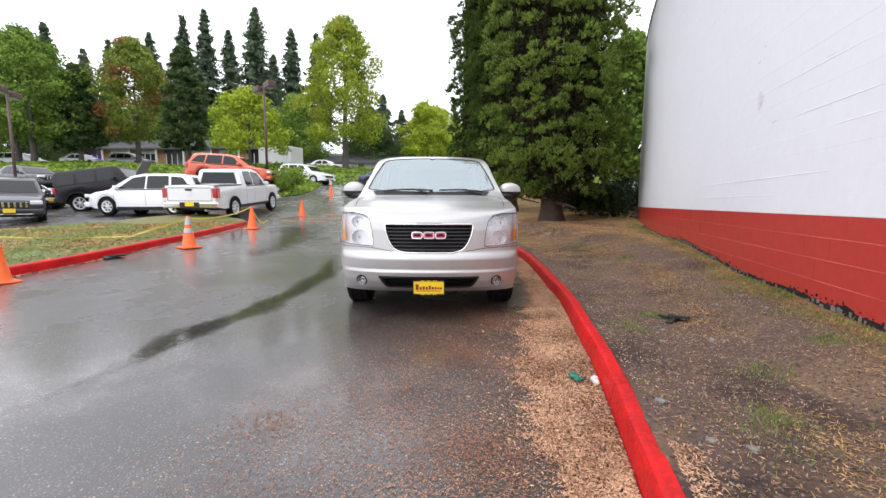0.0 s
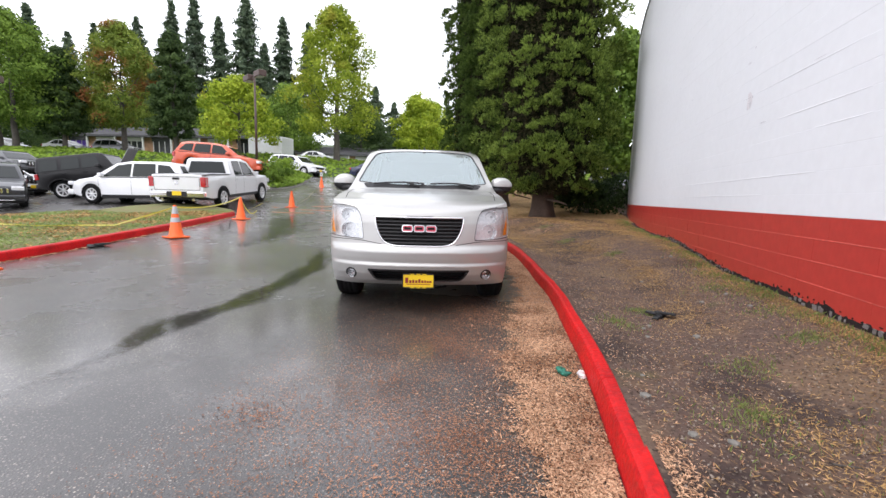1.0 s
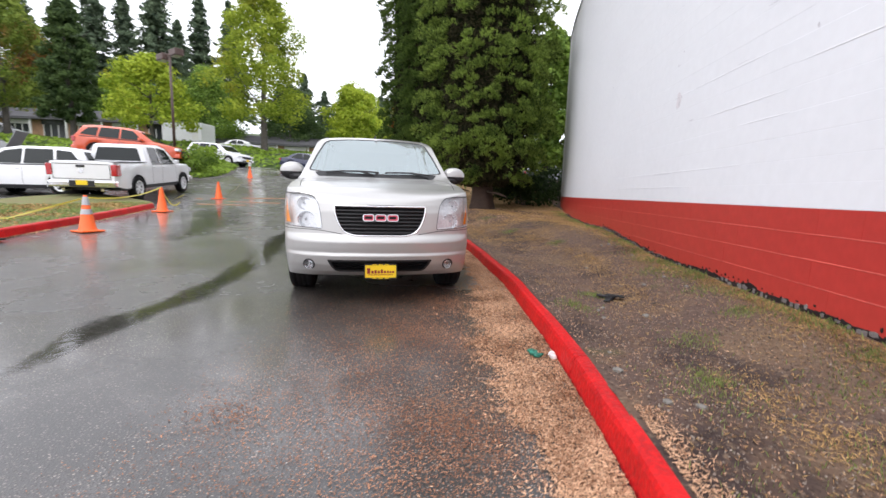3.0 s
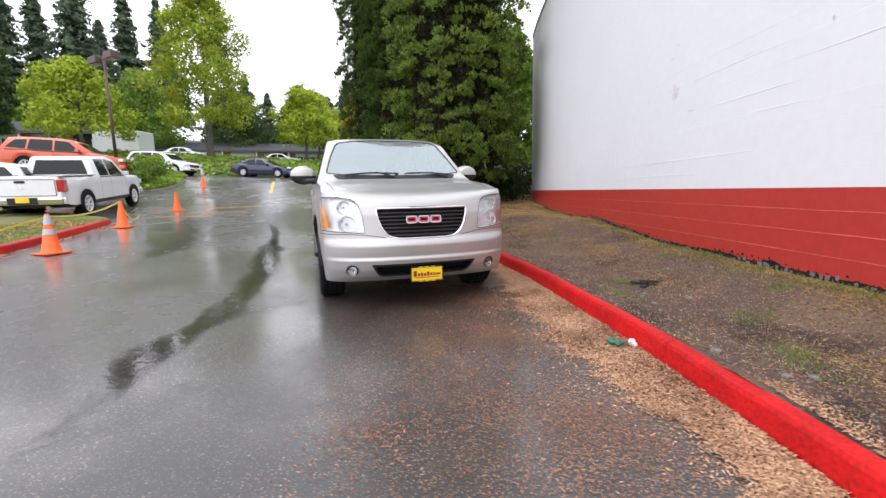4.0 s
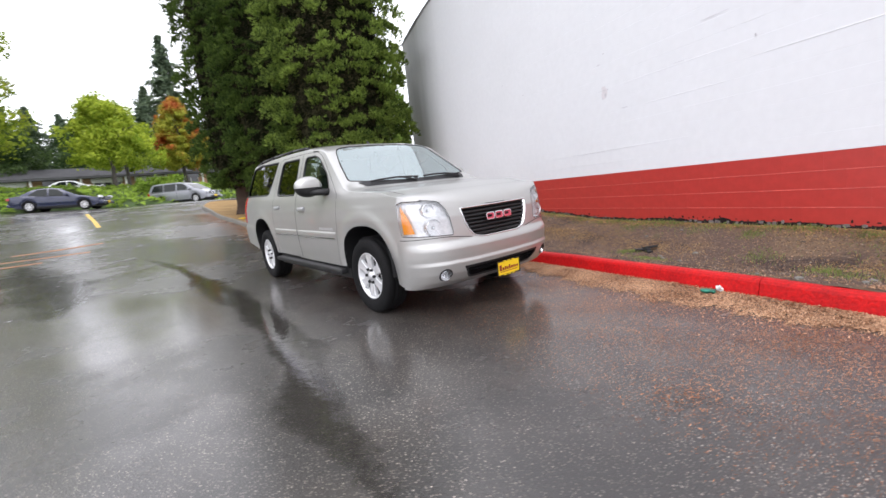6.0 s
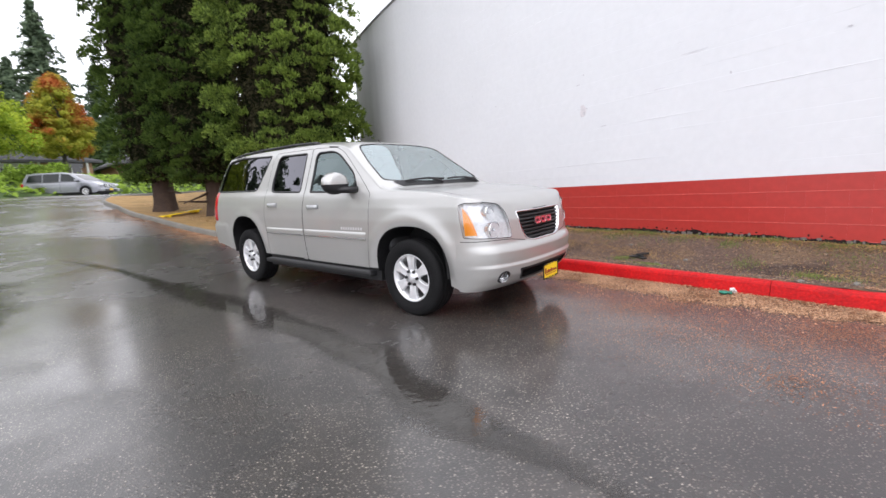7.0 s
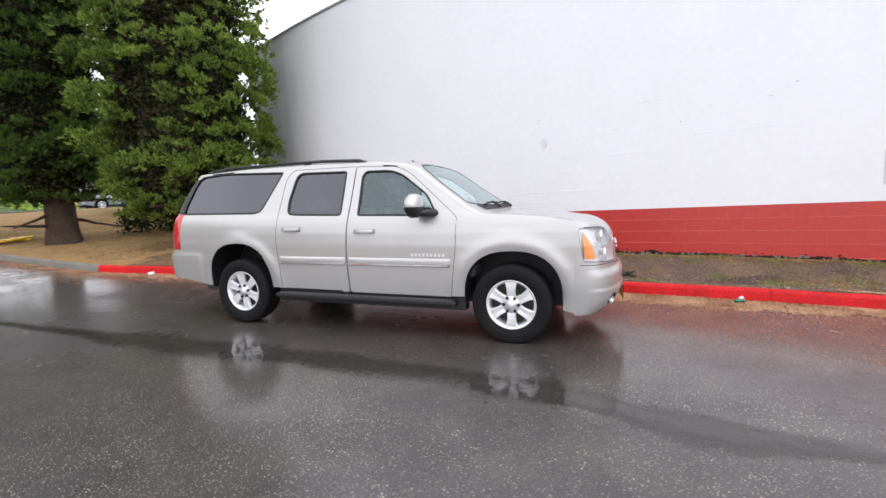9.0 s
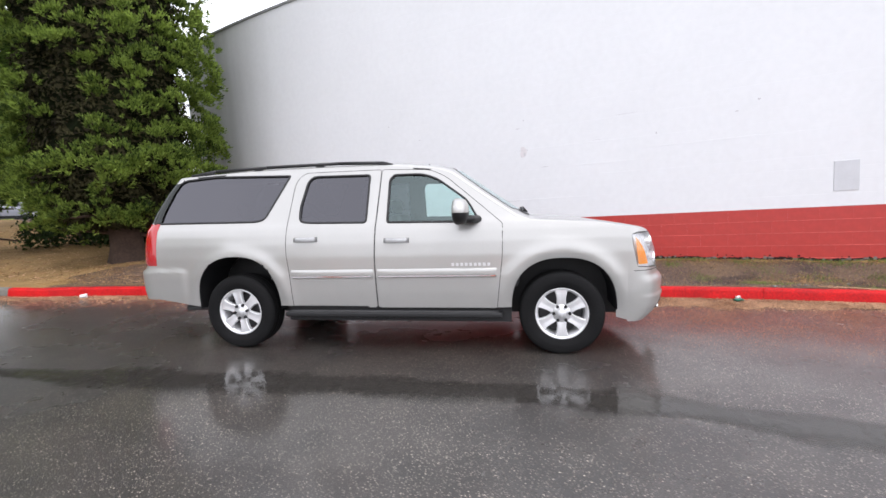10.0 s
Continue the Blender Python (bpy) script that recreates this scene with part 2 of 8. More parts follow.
KERB_R = [(2.15, -12), (2.0, -8), (1.94, -4.5), (1.92, -3.1), (1.86, -2.1), (1.82, -1.6), (1.73, -0.85), (1.655, -0.2), (1.55, 0.5), (1.42, 1.1), (1.20, 2.2), (0.84, 3.65), (0.22, 5.3), (-0.40, 6.8), (-0.90, 8.0), (-1.42, 9.1), (-1.87, 11.1), (-2.62, 13.8), (-3.55, 16.6), (-4.17, 19.2), (-4.66, 21.2), (-4.75, 23.0), (-4.3, 24.6), (-3.0, 25.6), (0, 26.3), (8, 27.5), (22, 29)]
KERB_L = [(-6.4, -12), (-6.5, -6), (-6.55, -2), (-6.61, -0.45), (-6.76, 0.8), (-7.2, 2.7), (-7.9, 4.8), (-8.9, 7.4)]
KERB_I = [(-19.5, 23.0), (-17.6, 20.8), (-15.9, 18.0), (-15.1, 16.3), (-14.2, 15.8), (-13.5, 16.5), (-13.45, 17.8), (-13.95, 19.5), (-14.7, 21.4), (-16.0, 23.2), (-18.4, 24.2), (-21.5, 24.0)]


def kerb_piece(pts, side, width, height, material, parent, drop=0.0):
    """One cast stretch of kerb along pts, its back on the given side."""
    bm = bmesh.new()
    rows = []
    for i, p in enumerate(pts):
        a, b = pts[max(0, i - 1)], pts[min(len(pts) - 1, i + 1)]
        d = (b - a).normalized()
        nrm = Vector((d.y, -d.x)) * side
        z = land2(p.x, p.y) - drop * smoothstep(len(pts) - 4, len(pts) - 1, i)
        wob = 0.006 * noise.noise(Vector((p.x * 2, p.y * 2, 0)))
        prof = [(0, -0.1), (0.0, 0.02), (0.018, height - 0.035), (0.03, height - 0.012), (0.052, height), (width - 0.03, height + 0.004), (width, height - 0.03), (width, -0.1)]
        rows.append([(p.x + nrm.x * (u + wob), p.y + nrm.y * (u + wob), z + v + wob) for u, v in prof])
    vs = grid(bm, rows)
    bm.faces.new(vs[0])
    bm.faces.new(list(reversed(vs[-1])))
    bmesh.ops.recalc_face_normals(bm, faces=bm.faces)
    return part("kerb_stone", bm, material, parent, smooth=False)


def kerb(name, label, ctrl, side, cuts, width=0.13, height=0.15):
    line = curve_points(ctrl, 400)
    root = tagged(empty(name), label, "kerb", kind="structure")
    run = 0.0
    seg = [line[0]]
    for a, b in zip(line, line[1:]):
        seg.append(b)
        run += (b - a).length
        if run > cuts[0] or (name == "kerb_east" and a.y < 9.2 <= b.y):
            kerb_piece(seg, side, width, height, cuts[1](b), root)
            seg, run = [b + (b - a).normalized() * 0.006], 0.0
    if len(seg) > 2:
        kerb_piece(seg, side, width, height, cuts[1](seg[-1]), root, drop=0.0)
    return line


LINE_R = kerb("kerb_east", "red painted concrete kerb, bare grey further on", KERB_R, 1, (3.2, lambda p: M_RED_KERB if p.y < 9.35 else M_GREY_KERB))
LINE_L = kerb("kerb_west", "red painted concrete kerb beside thin grass", KERB_L, -1, (3.6, lambda p: M_RED_KERB))
LINE_I = kerb("kerb_island", "weathered grey concrete kerb round an ivy island", KERB_I, -1, (3.0, lambda p: M_GREY_KERB))


def verge_height(x, y):
    """The soil strip beside the wall: level with the kerb, hollow in the middle, a rise at the wall."""
    k = float(np.interp(y, [p.y for p in LINE_R[:340]], [p.x for p in LINE_R[:340]]))
    base = land(x, y)
    u = x - k
    h = 0.14 - 0.06 * smoothstep(0.15, 0.7, u) + 0.19 * smoothstep(0.9, max(1.6, 3.7 - k), u)
    h += 0.16 * smoothstep(1.5, 4.5, y) * math.exp(-((u - 2.2) / 1.2) ** 2) * (1 - smoothstep(9, 12, y))
    h += 0.03 * noise.noise(Vector((x * 0.9, y * 0.9, 3))) + 0.012 * noise.noise(Vector((x * 4, y * 4, 1)))
    return base + h


def verge_east():
    bm = bmesh.new()
    rows = []
    ys = list(np.arange(-12, 25.0, 0.2))
    for y in ys:
        k = float(np.interp(y, [p.y for p in LINE_R[:340]], [p.x for p in LINE_R[:340]])) + 0.09
        xs = [k + (4.1 - k) * i / 24 for i in range(25)]
        rows.append([(x, y, verge_height(x, y)) for x in xs])
    grid(bm, rows)
    rows2 = []
    for y in [v for v in ys if v > 9.9]:
        rows2.append([(x, y, verge_height(4.1, y) + 0.03 * (x - 4.1)) for x in (4.1, 6, 9, 14, 22, 40)])
    grid(bm, rows2)
    bmesh.ops.remove_doubles(bm, verts=bm.verts, dist=0.001)
    for fc in bm.faces:
        c = fc.calc_center_median()
        if c.y + 1.6 * noise.noise(Vector((c.x * 0.7, c.y * 0.7, 9))) > 9.2 and c.x < 4.2:
            fc.material_index = 1
    return tagged(link("verge_east", bm, [M_SOIL, M_NEEDLE_SOIL], smooth=True), "bare brown soil strip with dry needles and sparse grass", "soil", kind="structure")


verge_east()


def verge_west():
    bm = bmesh.new()
    rows = []
    back = [(-14.2, -12), (-14.0, -4), (-13.6, 3.2), (-14.0, 6.8), (-13.6, 8.6), (-12.0, 9.1), (-10.1, 8.5), (-9.2, 7.7)]
    bl = curve_points(back, 120)
    fl = curve_points(KERB_L, 120)
    for i in range(120):
        f = fl[i]
        b = bl[i]
        row = []
        for j in range(13):
            p = f.lerp(b, 0.012 + j / 12 * 0.988)
            e = 0.13 * (1 - smoothstep(0.86, 1.0, j / 12))
            row.append((p.x - 0.1 * (j == 0), p.y, land2(p.x, p.y) + 0.005 + e + 0.03 * noise.noise(Vector((p.x * 0.8, p.y * 0.8, 0)))))
        rows.append(row)
    grid(bm, rows)
    return tagged(link("verge_west", bm, M_GRASS, smooth=True), "thin worn grass verge with bare brown patches", "grass", kind="structure")


verge_west()

# far bank, from the street's far edge up to the upper lot, and the hill behind
BANK = [(-120, 12), (-80, 15), (-55, 18), (-40, 21), (-30, 25), (-22, 29.5), (-14, 32), (-6, 37), (2, 42), (12, 46), (30, 52), (70, 62), (140, 77)]


def bank_profile():
    return [(0.0, 0.0), (0.4, 0.25), (2.5, 0.8), (5.0, 1.45), (8.0, 2.0), (10.0, 2.2), (14, 2.3), (30, 2.4), (45, 4.0), (70, 9), (110, 15), (200, 22)]


def bank():
    bm = bmesh.new()
    pts = curve_points(BANK, 150)
    rows = []
    for u, h in bank_profile():
        row = []
        for i, p in enumerate(pts):
            a, b = pts[max(0, i - 1)], pts[min(149, i + 1)]
            d = (b - a).normalized()
            q = p + Vector((-0.35, 0.94)) * u
            row.append((q.x, q.y, land2(p.x, p.y) - 0.03 + h + 0.12 * noise.noise(Vector((q.x * 0.3, q.y * 0.3, 0))) * min(1, u)))
        rows.append(row)
    grid(bm, rows)
    return tagged(link("bank", bm, M_IVY_SOIL, smooth=True), "green ivy-covered bank rising behind the street", "bank", kind="structure")


bank()


def island():
    bm = bmesh.new()
    pts = curve_points(KERB_I, 90)
    c = Vector((-17.2, 22.6))
    rows = []
    for k in (0.02, 0.15, 0.35, 0.6, 0.85, 1.0):
        rows.append([((p.lerp(c, k)).x, (p.lerp(c, k)).y, land2(p.x, p.y) * (1 - k) + k * land2(c.x, c.y) + 0.12 + 0.3 * math.sin(min(1, k * 1.6) * 1.57)) for p in pts])
    grid(bm, rows)
    return tagged(link("island", bm, M_IVY_SOIL, smooth=True), "planted island of ivy and shrubs inside a kerb", "island", kind="structure")


island()


CAR_TURN = radians(16.0)
CAR = Matrix.Translation((0.033, 0.036, -0.005)) @ Matrix.Rotation(CAR_TURN, 4, "Z") @ Matrix.Rotation(math.atan2(0.07, 3.302), 4, "X")

# ---- the silver sport utility vehicle ----
def glass_material(name, tint, rough=0.0, haze=0.0, ior=1.55, tone=(1, 1, 1)):
    m = bpy.data.materials.new(name)
    m.use_nodes = True
    n, l = m.node_tree.nodes, m.node_tree.links
    n.clear()
    out, mix, tr, gl, fr = (n.new(k) for k in ("ShaderNodeOutputMaterial", "ShaderNodeMixShader", "ShaderNodeBsdfTransparent", "ShaderNodeBsdfGlossy", "ShaderNodeFresnel"))
    tr.inputs["Color"].default_value = (*tint, 1)
    gl.inputs["Roughness"].default_value = rough
    gl.inputs["Color"].default_value = (*tone, 1)
    fr.inputs["IOR"].default_value = ior
    l.new(fr.outputs["Fac"], mix.inputs["Fac"])
    l.new(tr.outputs["BSDF"], mix.inputs[1])
    l.new(gl.outputs["BSDF"], mix.inputs[2])
    if haze:
        # a pale diffuse veil mixed in to brighten the glass like reflected sky
        df, m2 = n.new("ShaderNodeBsdfDiffuse"), n.new("ShaderNodeMixShader")
        df.inputs["Color"].default_value = (0.74, 0.80, 0.80, 1)
        m2.inputs["Fac"].default_value = haze
        l.new(mix.outputs["Shader"], m2.inputs[1])
        l.new(df.outputs["BSDF"], m2.inputs[2])
        l.new(m2.outputs["Shader"], out.inputs["Surface"])
    else:
        l.new(mix.outputs["Shader"], out.inputs["Surface"])
    return m


def plain(name, color, rough=0.5, metal=0.0, spec=0.5, coat=0.0, vary=0.06, bump=0.0, fine=80.0):
    return mat(name, color, rough, metal, vary=vary, scale=5.0, fine=fine, bump=bump, spec=spec, coat=coat)


M_SILVER = plain("silver_car_paint", (0.474, 0.470, 0.454), 0.36, 0.55, coat=0.6, vary=0.025)
M_TRIM = plain("satin_trim", (0.012, 0.012, 0.013), 0.45, vary=0.2)
M_BLACK = plain("black_plastic", (0.010, 0.010, 0.011), 0.55, vary=0.2)
M_GAP = plain("panel_gap", (0.012, 0.012, 0.012), 0.9)
M_RUBBER = plain("tyre_rubber", (0.008, 0.008, 0.0085), 0.8, spec=0.2, vary=0.3, bump=0.3)
M_ALLOY = plain("bright_alloy", (0.74, 0.745, 0.755), 0.34, 0.45, vary=0.08)
# alloy again, darkened for the shade behind the spokes
M_BARREL = plain("shaded_alloy_barrel", (0.10, 0.10, 0.105), 0.5, 0.4, vary=0.2)
M_CHROME = plain("chrome", (0.82, 0.82, 0.83), 0.1, 1.0, vary=0.03)
M_LAMP = plain("lamp_reflector", (0.88, 0.89, 0.91), 0.18, 0.75, vary=0.12)
M_LAMP_WELL = plain("lamp_housing", (0.82, 0.83, 0.85), 0.25, 0.35, vary=0.22, bump=0.3, fine=40)
M_AMBER = plain("amber_lens", (0.98, 0.36, 0.03), 0.15, coat=1.0)
M_TAIL = plain("red_lens", (0.42, 0.010, 0.014), 0.12, coat=1.0)
M_EMBLEM = plain("red_emblem", (0.58, 0.07, 0.11), 0.3, coat=0.5)
M_YELLOW = plain("yellow_plate", (0.86, 0.60, 0.02), 0.4)
M_DKRED = plain("dark_red_ink", (0.25, 0.02, 0.02), 0.5)
M_SEAT = plain("grey_cloth", (0.42, 0.42, 0.41), 0.9, vary=0.15, bump=0.2)
M_DASH = plain("dark_grey_vinyl", (0.07, 0.07, 0.072), 0.7)
M_CLEAR = glass_material("clear_lens", (0.97, 0.98, 0.99))
M_WIND = glass_material("windscreen_glass", (0.84, 0.93, 0.93), haze=0.17, ior=3.2, tone=(0.84, 0.98, 0.99))
M_FRONT_GLASS = glass_material("green_tinted_glass", (0.74, 0.89, 0.87), ior=2.0, tone=(0.8, 0.97, 0.96))
M_PRIVACY = glass_material("privacy_glass", (0.06, 0.062, 0.07), ior=1.95, tone=(0.93, 0.92, 1.0))
M_DARK_GLASS = plain("dark_glass", (0.012, 0.016, 0.015), 0.04, spec=0.36)

Z_PROF = ([0.25, 0.45, 0.60, 0.75, 0.95, 1.08, 1.18, 1.25, 1.30, 1.36, 1.55, 1.75, 1.83], [0.945, 0.968, 0.985, 0.997, 0.998, 0.988, 0.968, 0.947, 0.925, 0.905, 0.845, 0.785, 0.755])
FW, RW = 0.02, 3.26


def hw(y, z):
    """Half width of the body at y along the car, z up."""
    w = float(np.interp(z, *Z_PROF))
    w *= 1 - 0.05 * smoothstep(0.55, -0.62, y) - 0.03 * smoothstep(3.3, 4.3, y)
    for c in (FW, RW):
        d = math.hypot(y - c, (z - 0.42) * 0.98)
        w += 0.016 * math.exp(-((d - 0.56) / 0.07) ** 2) * (z < 1.1)
    w += 0.014 * smoothstep(3.84, 3.92, y) * smoothstep(0.845, 0.825, z)
    return w


def rear_y(z):
    return float(np.interp(z, [0.3, 1.25, 1.45, 1.65, 1.83], [4.22, 4.22, 4.17, 4.08, 3.96]))


def rail(y):
    return float(np.interp(y, [-0.56, -0.3, 0.0, 0.3, 0.42, 0.74, 1.04, 1.2, 1.6, 2.2, 3.2, 3.9], [1.165, 1.215, 1.235, 1.255, 1.285, 1.505, 1.725, 1.775, 1.815, 1.83, 1.835, 1.815]))


def crown(y):
    return float(np.interp(y, [-0.56, -0.3, 0.0, 0.22, 0.30, 0.65, 1.0, 1.2, 1.6, 2.4, 3.3, 3.9], [1.185, 1.232, 1.262, 1.275, 1.30, 1.545, 1.795, 1.845, 1.885, 1.90, 1.885, 1.855]))


def sill(y):
    return float(np.interp(y, [-0.56, -0.42, -0.40, 0.45, 2.75, 3.72, 4.22], [0.325, 0.36, 0.44, 0.45, 0.46, 0.44, 0.52]))


def inside(poly, u, v):
    c = False
    for (x0, y0), (x1, y1) in zip(poly, poly[1:] + poly[:1]):
        if (y0 > v) != (y1 > v) and u < (x1 - x0) * (v - y0) / (y1 - y0) + x0:
            c = not c
    return c


def rounded(poly, radii=0.05, seg=4):
    """The closed polygon with its corners rounded."""
    out, n = [], len(poly)
    for i, p in enumerate(poly):
        r = radii[i] if isinstance(radii, (list, tuple)) else radii
        p, a, b = Vector(p), Vector(poly[i - 1]), Vector(poly[(i + 1) % n])
        da, db = a - p, b - p
        k = min(r, da.length * 0.48, db.length * 0.48)
        if k < 1e-4:
            out.append(tuple(p))
            continue
        s, e = p + da.normalized() * k, p + db.normalized() * k
        for j in range(seg + 1):
            t = j / seg
            q = s * (1 - t) ** 2 + p * 2 * t * (1 - t) + e * t * t
            out.append((q.x, q.y))
    return out


def resample(poly, step):
    out = []
    for a, b in zip(poly, poly[1:] + poly[:1]):
        n = max(1, int(math.hypot(b[0] - a[0], b[1] - a[1]) / step))
        out += [(a[0] + (b[0] - a[0]) * i / n, a[1] + (b[1] - a[1]) * i / n) for i in range(n)]
    return out


def near_edge(poly, u, v):
    best, q = 1e9, None
    for (x0, y0), (x1, y1) in zip(poly, poly[1:] + poly[:1]):
        dx, dy = x1 - x0, y1 - y0
        t = max(0, min(1, ((u - x0) * dx + (v - y0) * dy) / (dx * dx + dy * dy + 1e-12)))
        d = math.hypot(x0 + t * dx - u, y0 + t * dy - v)
        if d < best:
            best, q = d, (x0 + t * dx, y0 + t * dy)
    return best, q


def cut_surface(uv, f, regions, cell):
    """Quads through the uv grid; those inside a region's outline go to that region's own mesh, with the border drawn along the outline."""
    boxes = [(min(p[0] for p in r) - cell, max(p[0] for p in r) + cell, min(p[1] for p in r) - cell, max(p[1] for p in r) + cell) for r in regions]
    for row in uv:
        for i, (u, v) in enumerate(row):
            for r, bx in zip(regions, boxes):
                if bx[0] < u < bx[1] and bx[2] < v < bx[3]:
                    d, q = near_edge(r, u, v)
                    if d < cell * 0.62:
                        row[i] = q
                        break
    meshes = [bmesh.new() for _ in range(len(regions) + 1)]
    made = [dict() for _ in meshes]

    def vert(k, i, j):
        if (i, j) not in made[k]:
            made[k][(i, j)] = meshes[k].verts.new(f(*uv[i][j]))
        return made[k][(i, j)]

    for i in range(len(uv) - 1):
        for j in range(len(uv[0]) - 1):
            c = [uv[i][j], uv[i][j + 1], uv[i + 1][j + 1], uv[i + 1][j]]
            cu, cv = sum(p[0] for p in c) / 4, sum(p[1] for p in c) / 4
            k = len(regions)
            for n_, (r, bx) in enumerate(zip(regions, boxes)):
                if bx[0] < cu < bx[1] and bx[2] < cv < bx[3] and inside(r, cu, cv):
                    k = n_
                    break
            vs = [vert(k, i, j), vert(k, i, j + 1), vert(k, i + 1, j + 1), vert(k, i + 1, j)]
            try:
                meshes[k].faces.new(vs)
            except ValueError:
                pass
    for bm in meshes:
        bmesh.ops.dissolve_degenerate(bm, dist=0.0004, edges=bm.edges)
        bmesh.ops.recalc_face_normals(bm, faces=bm.faces)
    return meshes


def panel(poly, f, off=0.0, step=0.05, rings=(1.0, 0.8, 0.55, 0.28)):
    """A panel that fills the outline on the surface f(u, v, off)."""
    bm = bmesh.new()
    poly = resample(poly, step)
    cu, cv = sum(p[0] for p in poly) / len(poly), sum(p[1] for p in poly) / len(poly)
    rows = [[bm.verts.new(f(cu + (u - cu) * k, cv + (v - cv) * k, off)) for u, v in poly] for k in rings]
    n = len(poly)
    for a, b in zip(rows, rows[1:]):
        for i in range(n):
            bm.faces.new((a[i], a[(i + 1) % n], b[(i + 1) % n], b[i]))
    c = bm.verts.new(f(cu, cv, off))
    for i in range(n):
        bm.faces.new((rows[-1][i], rows[-1][(i + 1) % n], c))
    bmesh.ops.recalc_face_normals(bm, faces=bm.faces)
    return bm


def offset_poly(poly, d):
    """The outline moved outwards by d."""
    area = sum(a[0] * b[1] - b[0] * a[1] for a, b in zip(poly, poly[1:] + poly[:1]))
    s = 1 if area > 0 else -1
    out, n = [], len(poly)
    for i, p in enumerate(poly):
        a, b = Vector(poly[i - 1]), Vector(poly[(i + 1) % n])
        t = (b - a).normalized()
        out.append((p[0] + t.y * s * d, p[1] - t.x * s * d))
    return out


def ring(poly, f, outer, inner, off, step=0.05, lip=0.0):
    """A band along the outline, from outer metres outside it to inner metres inside it, with a lip turned down."""
    bm = bmesh.new()
    poly = resample(poly, step)
    lines = [(outer, off - 0.012), (outer, off), (-inner, off), (-inner, off - 0.014 - lip)]
    rows = [[bm.verts.new(f(u, v, o)) for u, v in offset_poly(poly, d)] for d, o in lines]
    n = len(poly)
    for a, b in zip(rows, rows[1:]):
        for i in range(n):
            bm.faces.new((a[i], a[(i + 1) % n], b[(i + 1) % n], b[i]))
    bmesh.ops.recalc_face_normals(bm, faces=bm.faces)
    return bm


def ribbon(line, f, width, off, step=0.06):
    """A narrow strip along a line of (u, v) on the surface."""
    bm = bmesh.new()
    pts = []
    for a, b in zip(line, line[1:]):
        n = max(1, int(math.hypot(b[0] - a[0], b[1] - a[1]) / step))
        pts += [(a[0] + (b[0] - a[0]) * i / n, a[1] + (b[1] - a[1]) * i / n) for i in range(n)]
    pts.append(line[-1])
    rows = []
    for i, p in enumerate(pts):
        a, b = Vector(pts[max(0, i - 1)]), Vector(pts[min(len(pts) - 1, i + 1)])
        t = (b - a).normalized()
        rows.append([f(p[0] - t.y * width / 2, p[1] + t.x * width / 2, off), f(p[0] + t.y * width / 2, p[1] - t.x * width / 2, off)])
    grid(bm, rows)
    bmesh.ops.recalc_face_normals(bm, faces=bm.faces)
    return bm


# outlines on the side, (y, z)
G_REAR_Q = rounded([(4.28, 1.325), (4.12, 1.68), (3.98, 1.79), (3.6, 1.815), (2.70, 1.785), (2.81, 1.59), (2.955, 1.335), (3.05, 1.312)], [0.02, 0.1, 0.06, 0.05, 0.03, 0.1, 0.06, 0.05])
G_REAR_D = rounded([(2.575, 1.30), (2.578, 1.45), (2.50, 1.765), (1.838, 1.752), (1.845, 1.67), (1.862, 1.272), (2.46, 1.285)], [0.07, 0.05, 0.10, 0.04, 0.03, 0.04, 0.05])
G_FRONT_D = rounded([(1.66, 1.268), (1.648, 1.69), (1.60, 1.742), (1.32, 1.737), (1.17, 1.69), (0.87, 1.466), (0.745, 1.25)], [0.03, 0.06, 0.04, 0.06, 0.1, 0.06, 0.03])
D_FRONT = rounded([(0.61, 0.44), (0.58, 0.70), (0.552, 0.94), (0.545, 1.235), (0.78, 1.44), (1.09, 1.705), (1.25, 1.772), (1.722, 1.795), (1.763, 1.265), (1.776, 0.90), (1.769, 0.44)], [0.02, 0.05, 0.05, 0.02, 0.1, 0.1, 0.05, 0.03, 0.05, 0.05, 0.02])
D_REAR = rounded([(1.776, 0.44), (1.783, 0.90), (1.770, 1.265), (1.729, 1.795), (2.56, 1.80), (2.645, 1.70), (2.70, 1.28), (2.705, 1.0), (2.676, 0.78), (2.66, 0.44)], [0.02, 0.05, 0.05, 0.03, 0.08, 0.08, 0.06, 0.1, 0.1, 0.02])


def arch_outline(c, half, top, low):
    pts = [(c + half + 0.0, low)]
    for i in range(25):
        a = math.pi * i / 24
        ca, sa = math.cos(a), math.sin(a)
        pts.append((c + half * math.copysign(abs(ca) ** 0.82, ca), 0.42 + (top - 0.42) * abs(sa) ** 0.78))
    pts.append((c - half, low))
    return pts


ARCH_F, ARCH_R = arch_outline(0.01, 0.465, 0.907, 0.2), arch_outline(3.27, 0.465, 0.972, 0.2)
NB = 2.55
B_PROF = ([0.27, 0.31, 0.36, 0.44, 0.535, 0.552, 0.60, 0.665, 0.695, 0.73, 0.80, 0.95, 1.03, 1.18], [0.19, 0.285, 0.362, 0.430, 0.458, 0.438, 0.446, 0.452, 0.436, 0.398, 0.390, 0.372, 0.345, 0.27])
WS = rounded([(0.335, 0.0), (0.345, 0.30), (0.385, 0.64), (0.455, 0.835), (0.75, 0.765), (0.98, 0.682), (1.035, 0.61), (1.058, 0.3), (1.062, 0.0)], 0.05)
WS = WS + [(u, -v) for u, v in reversed(WS)]


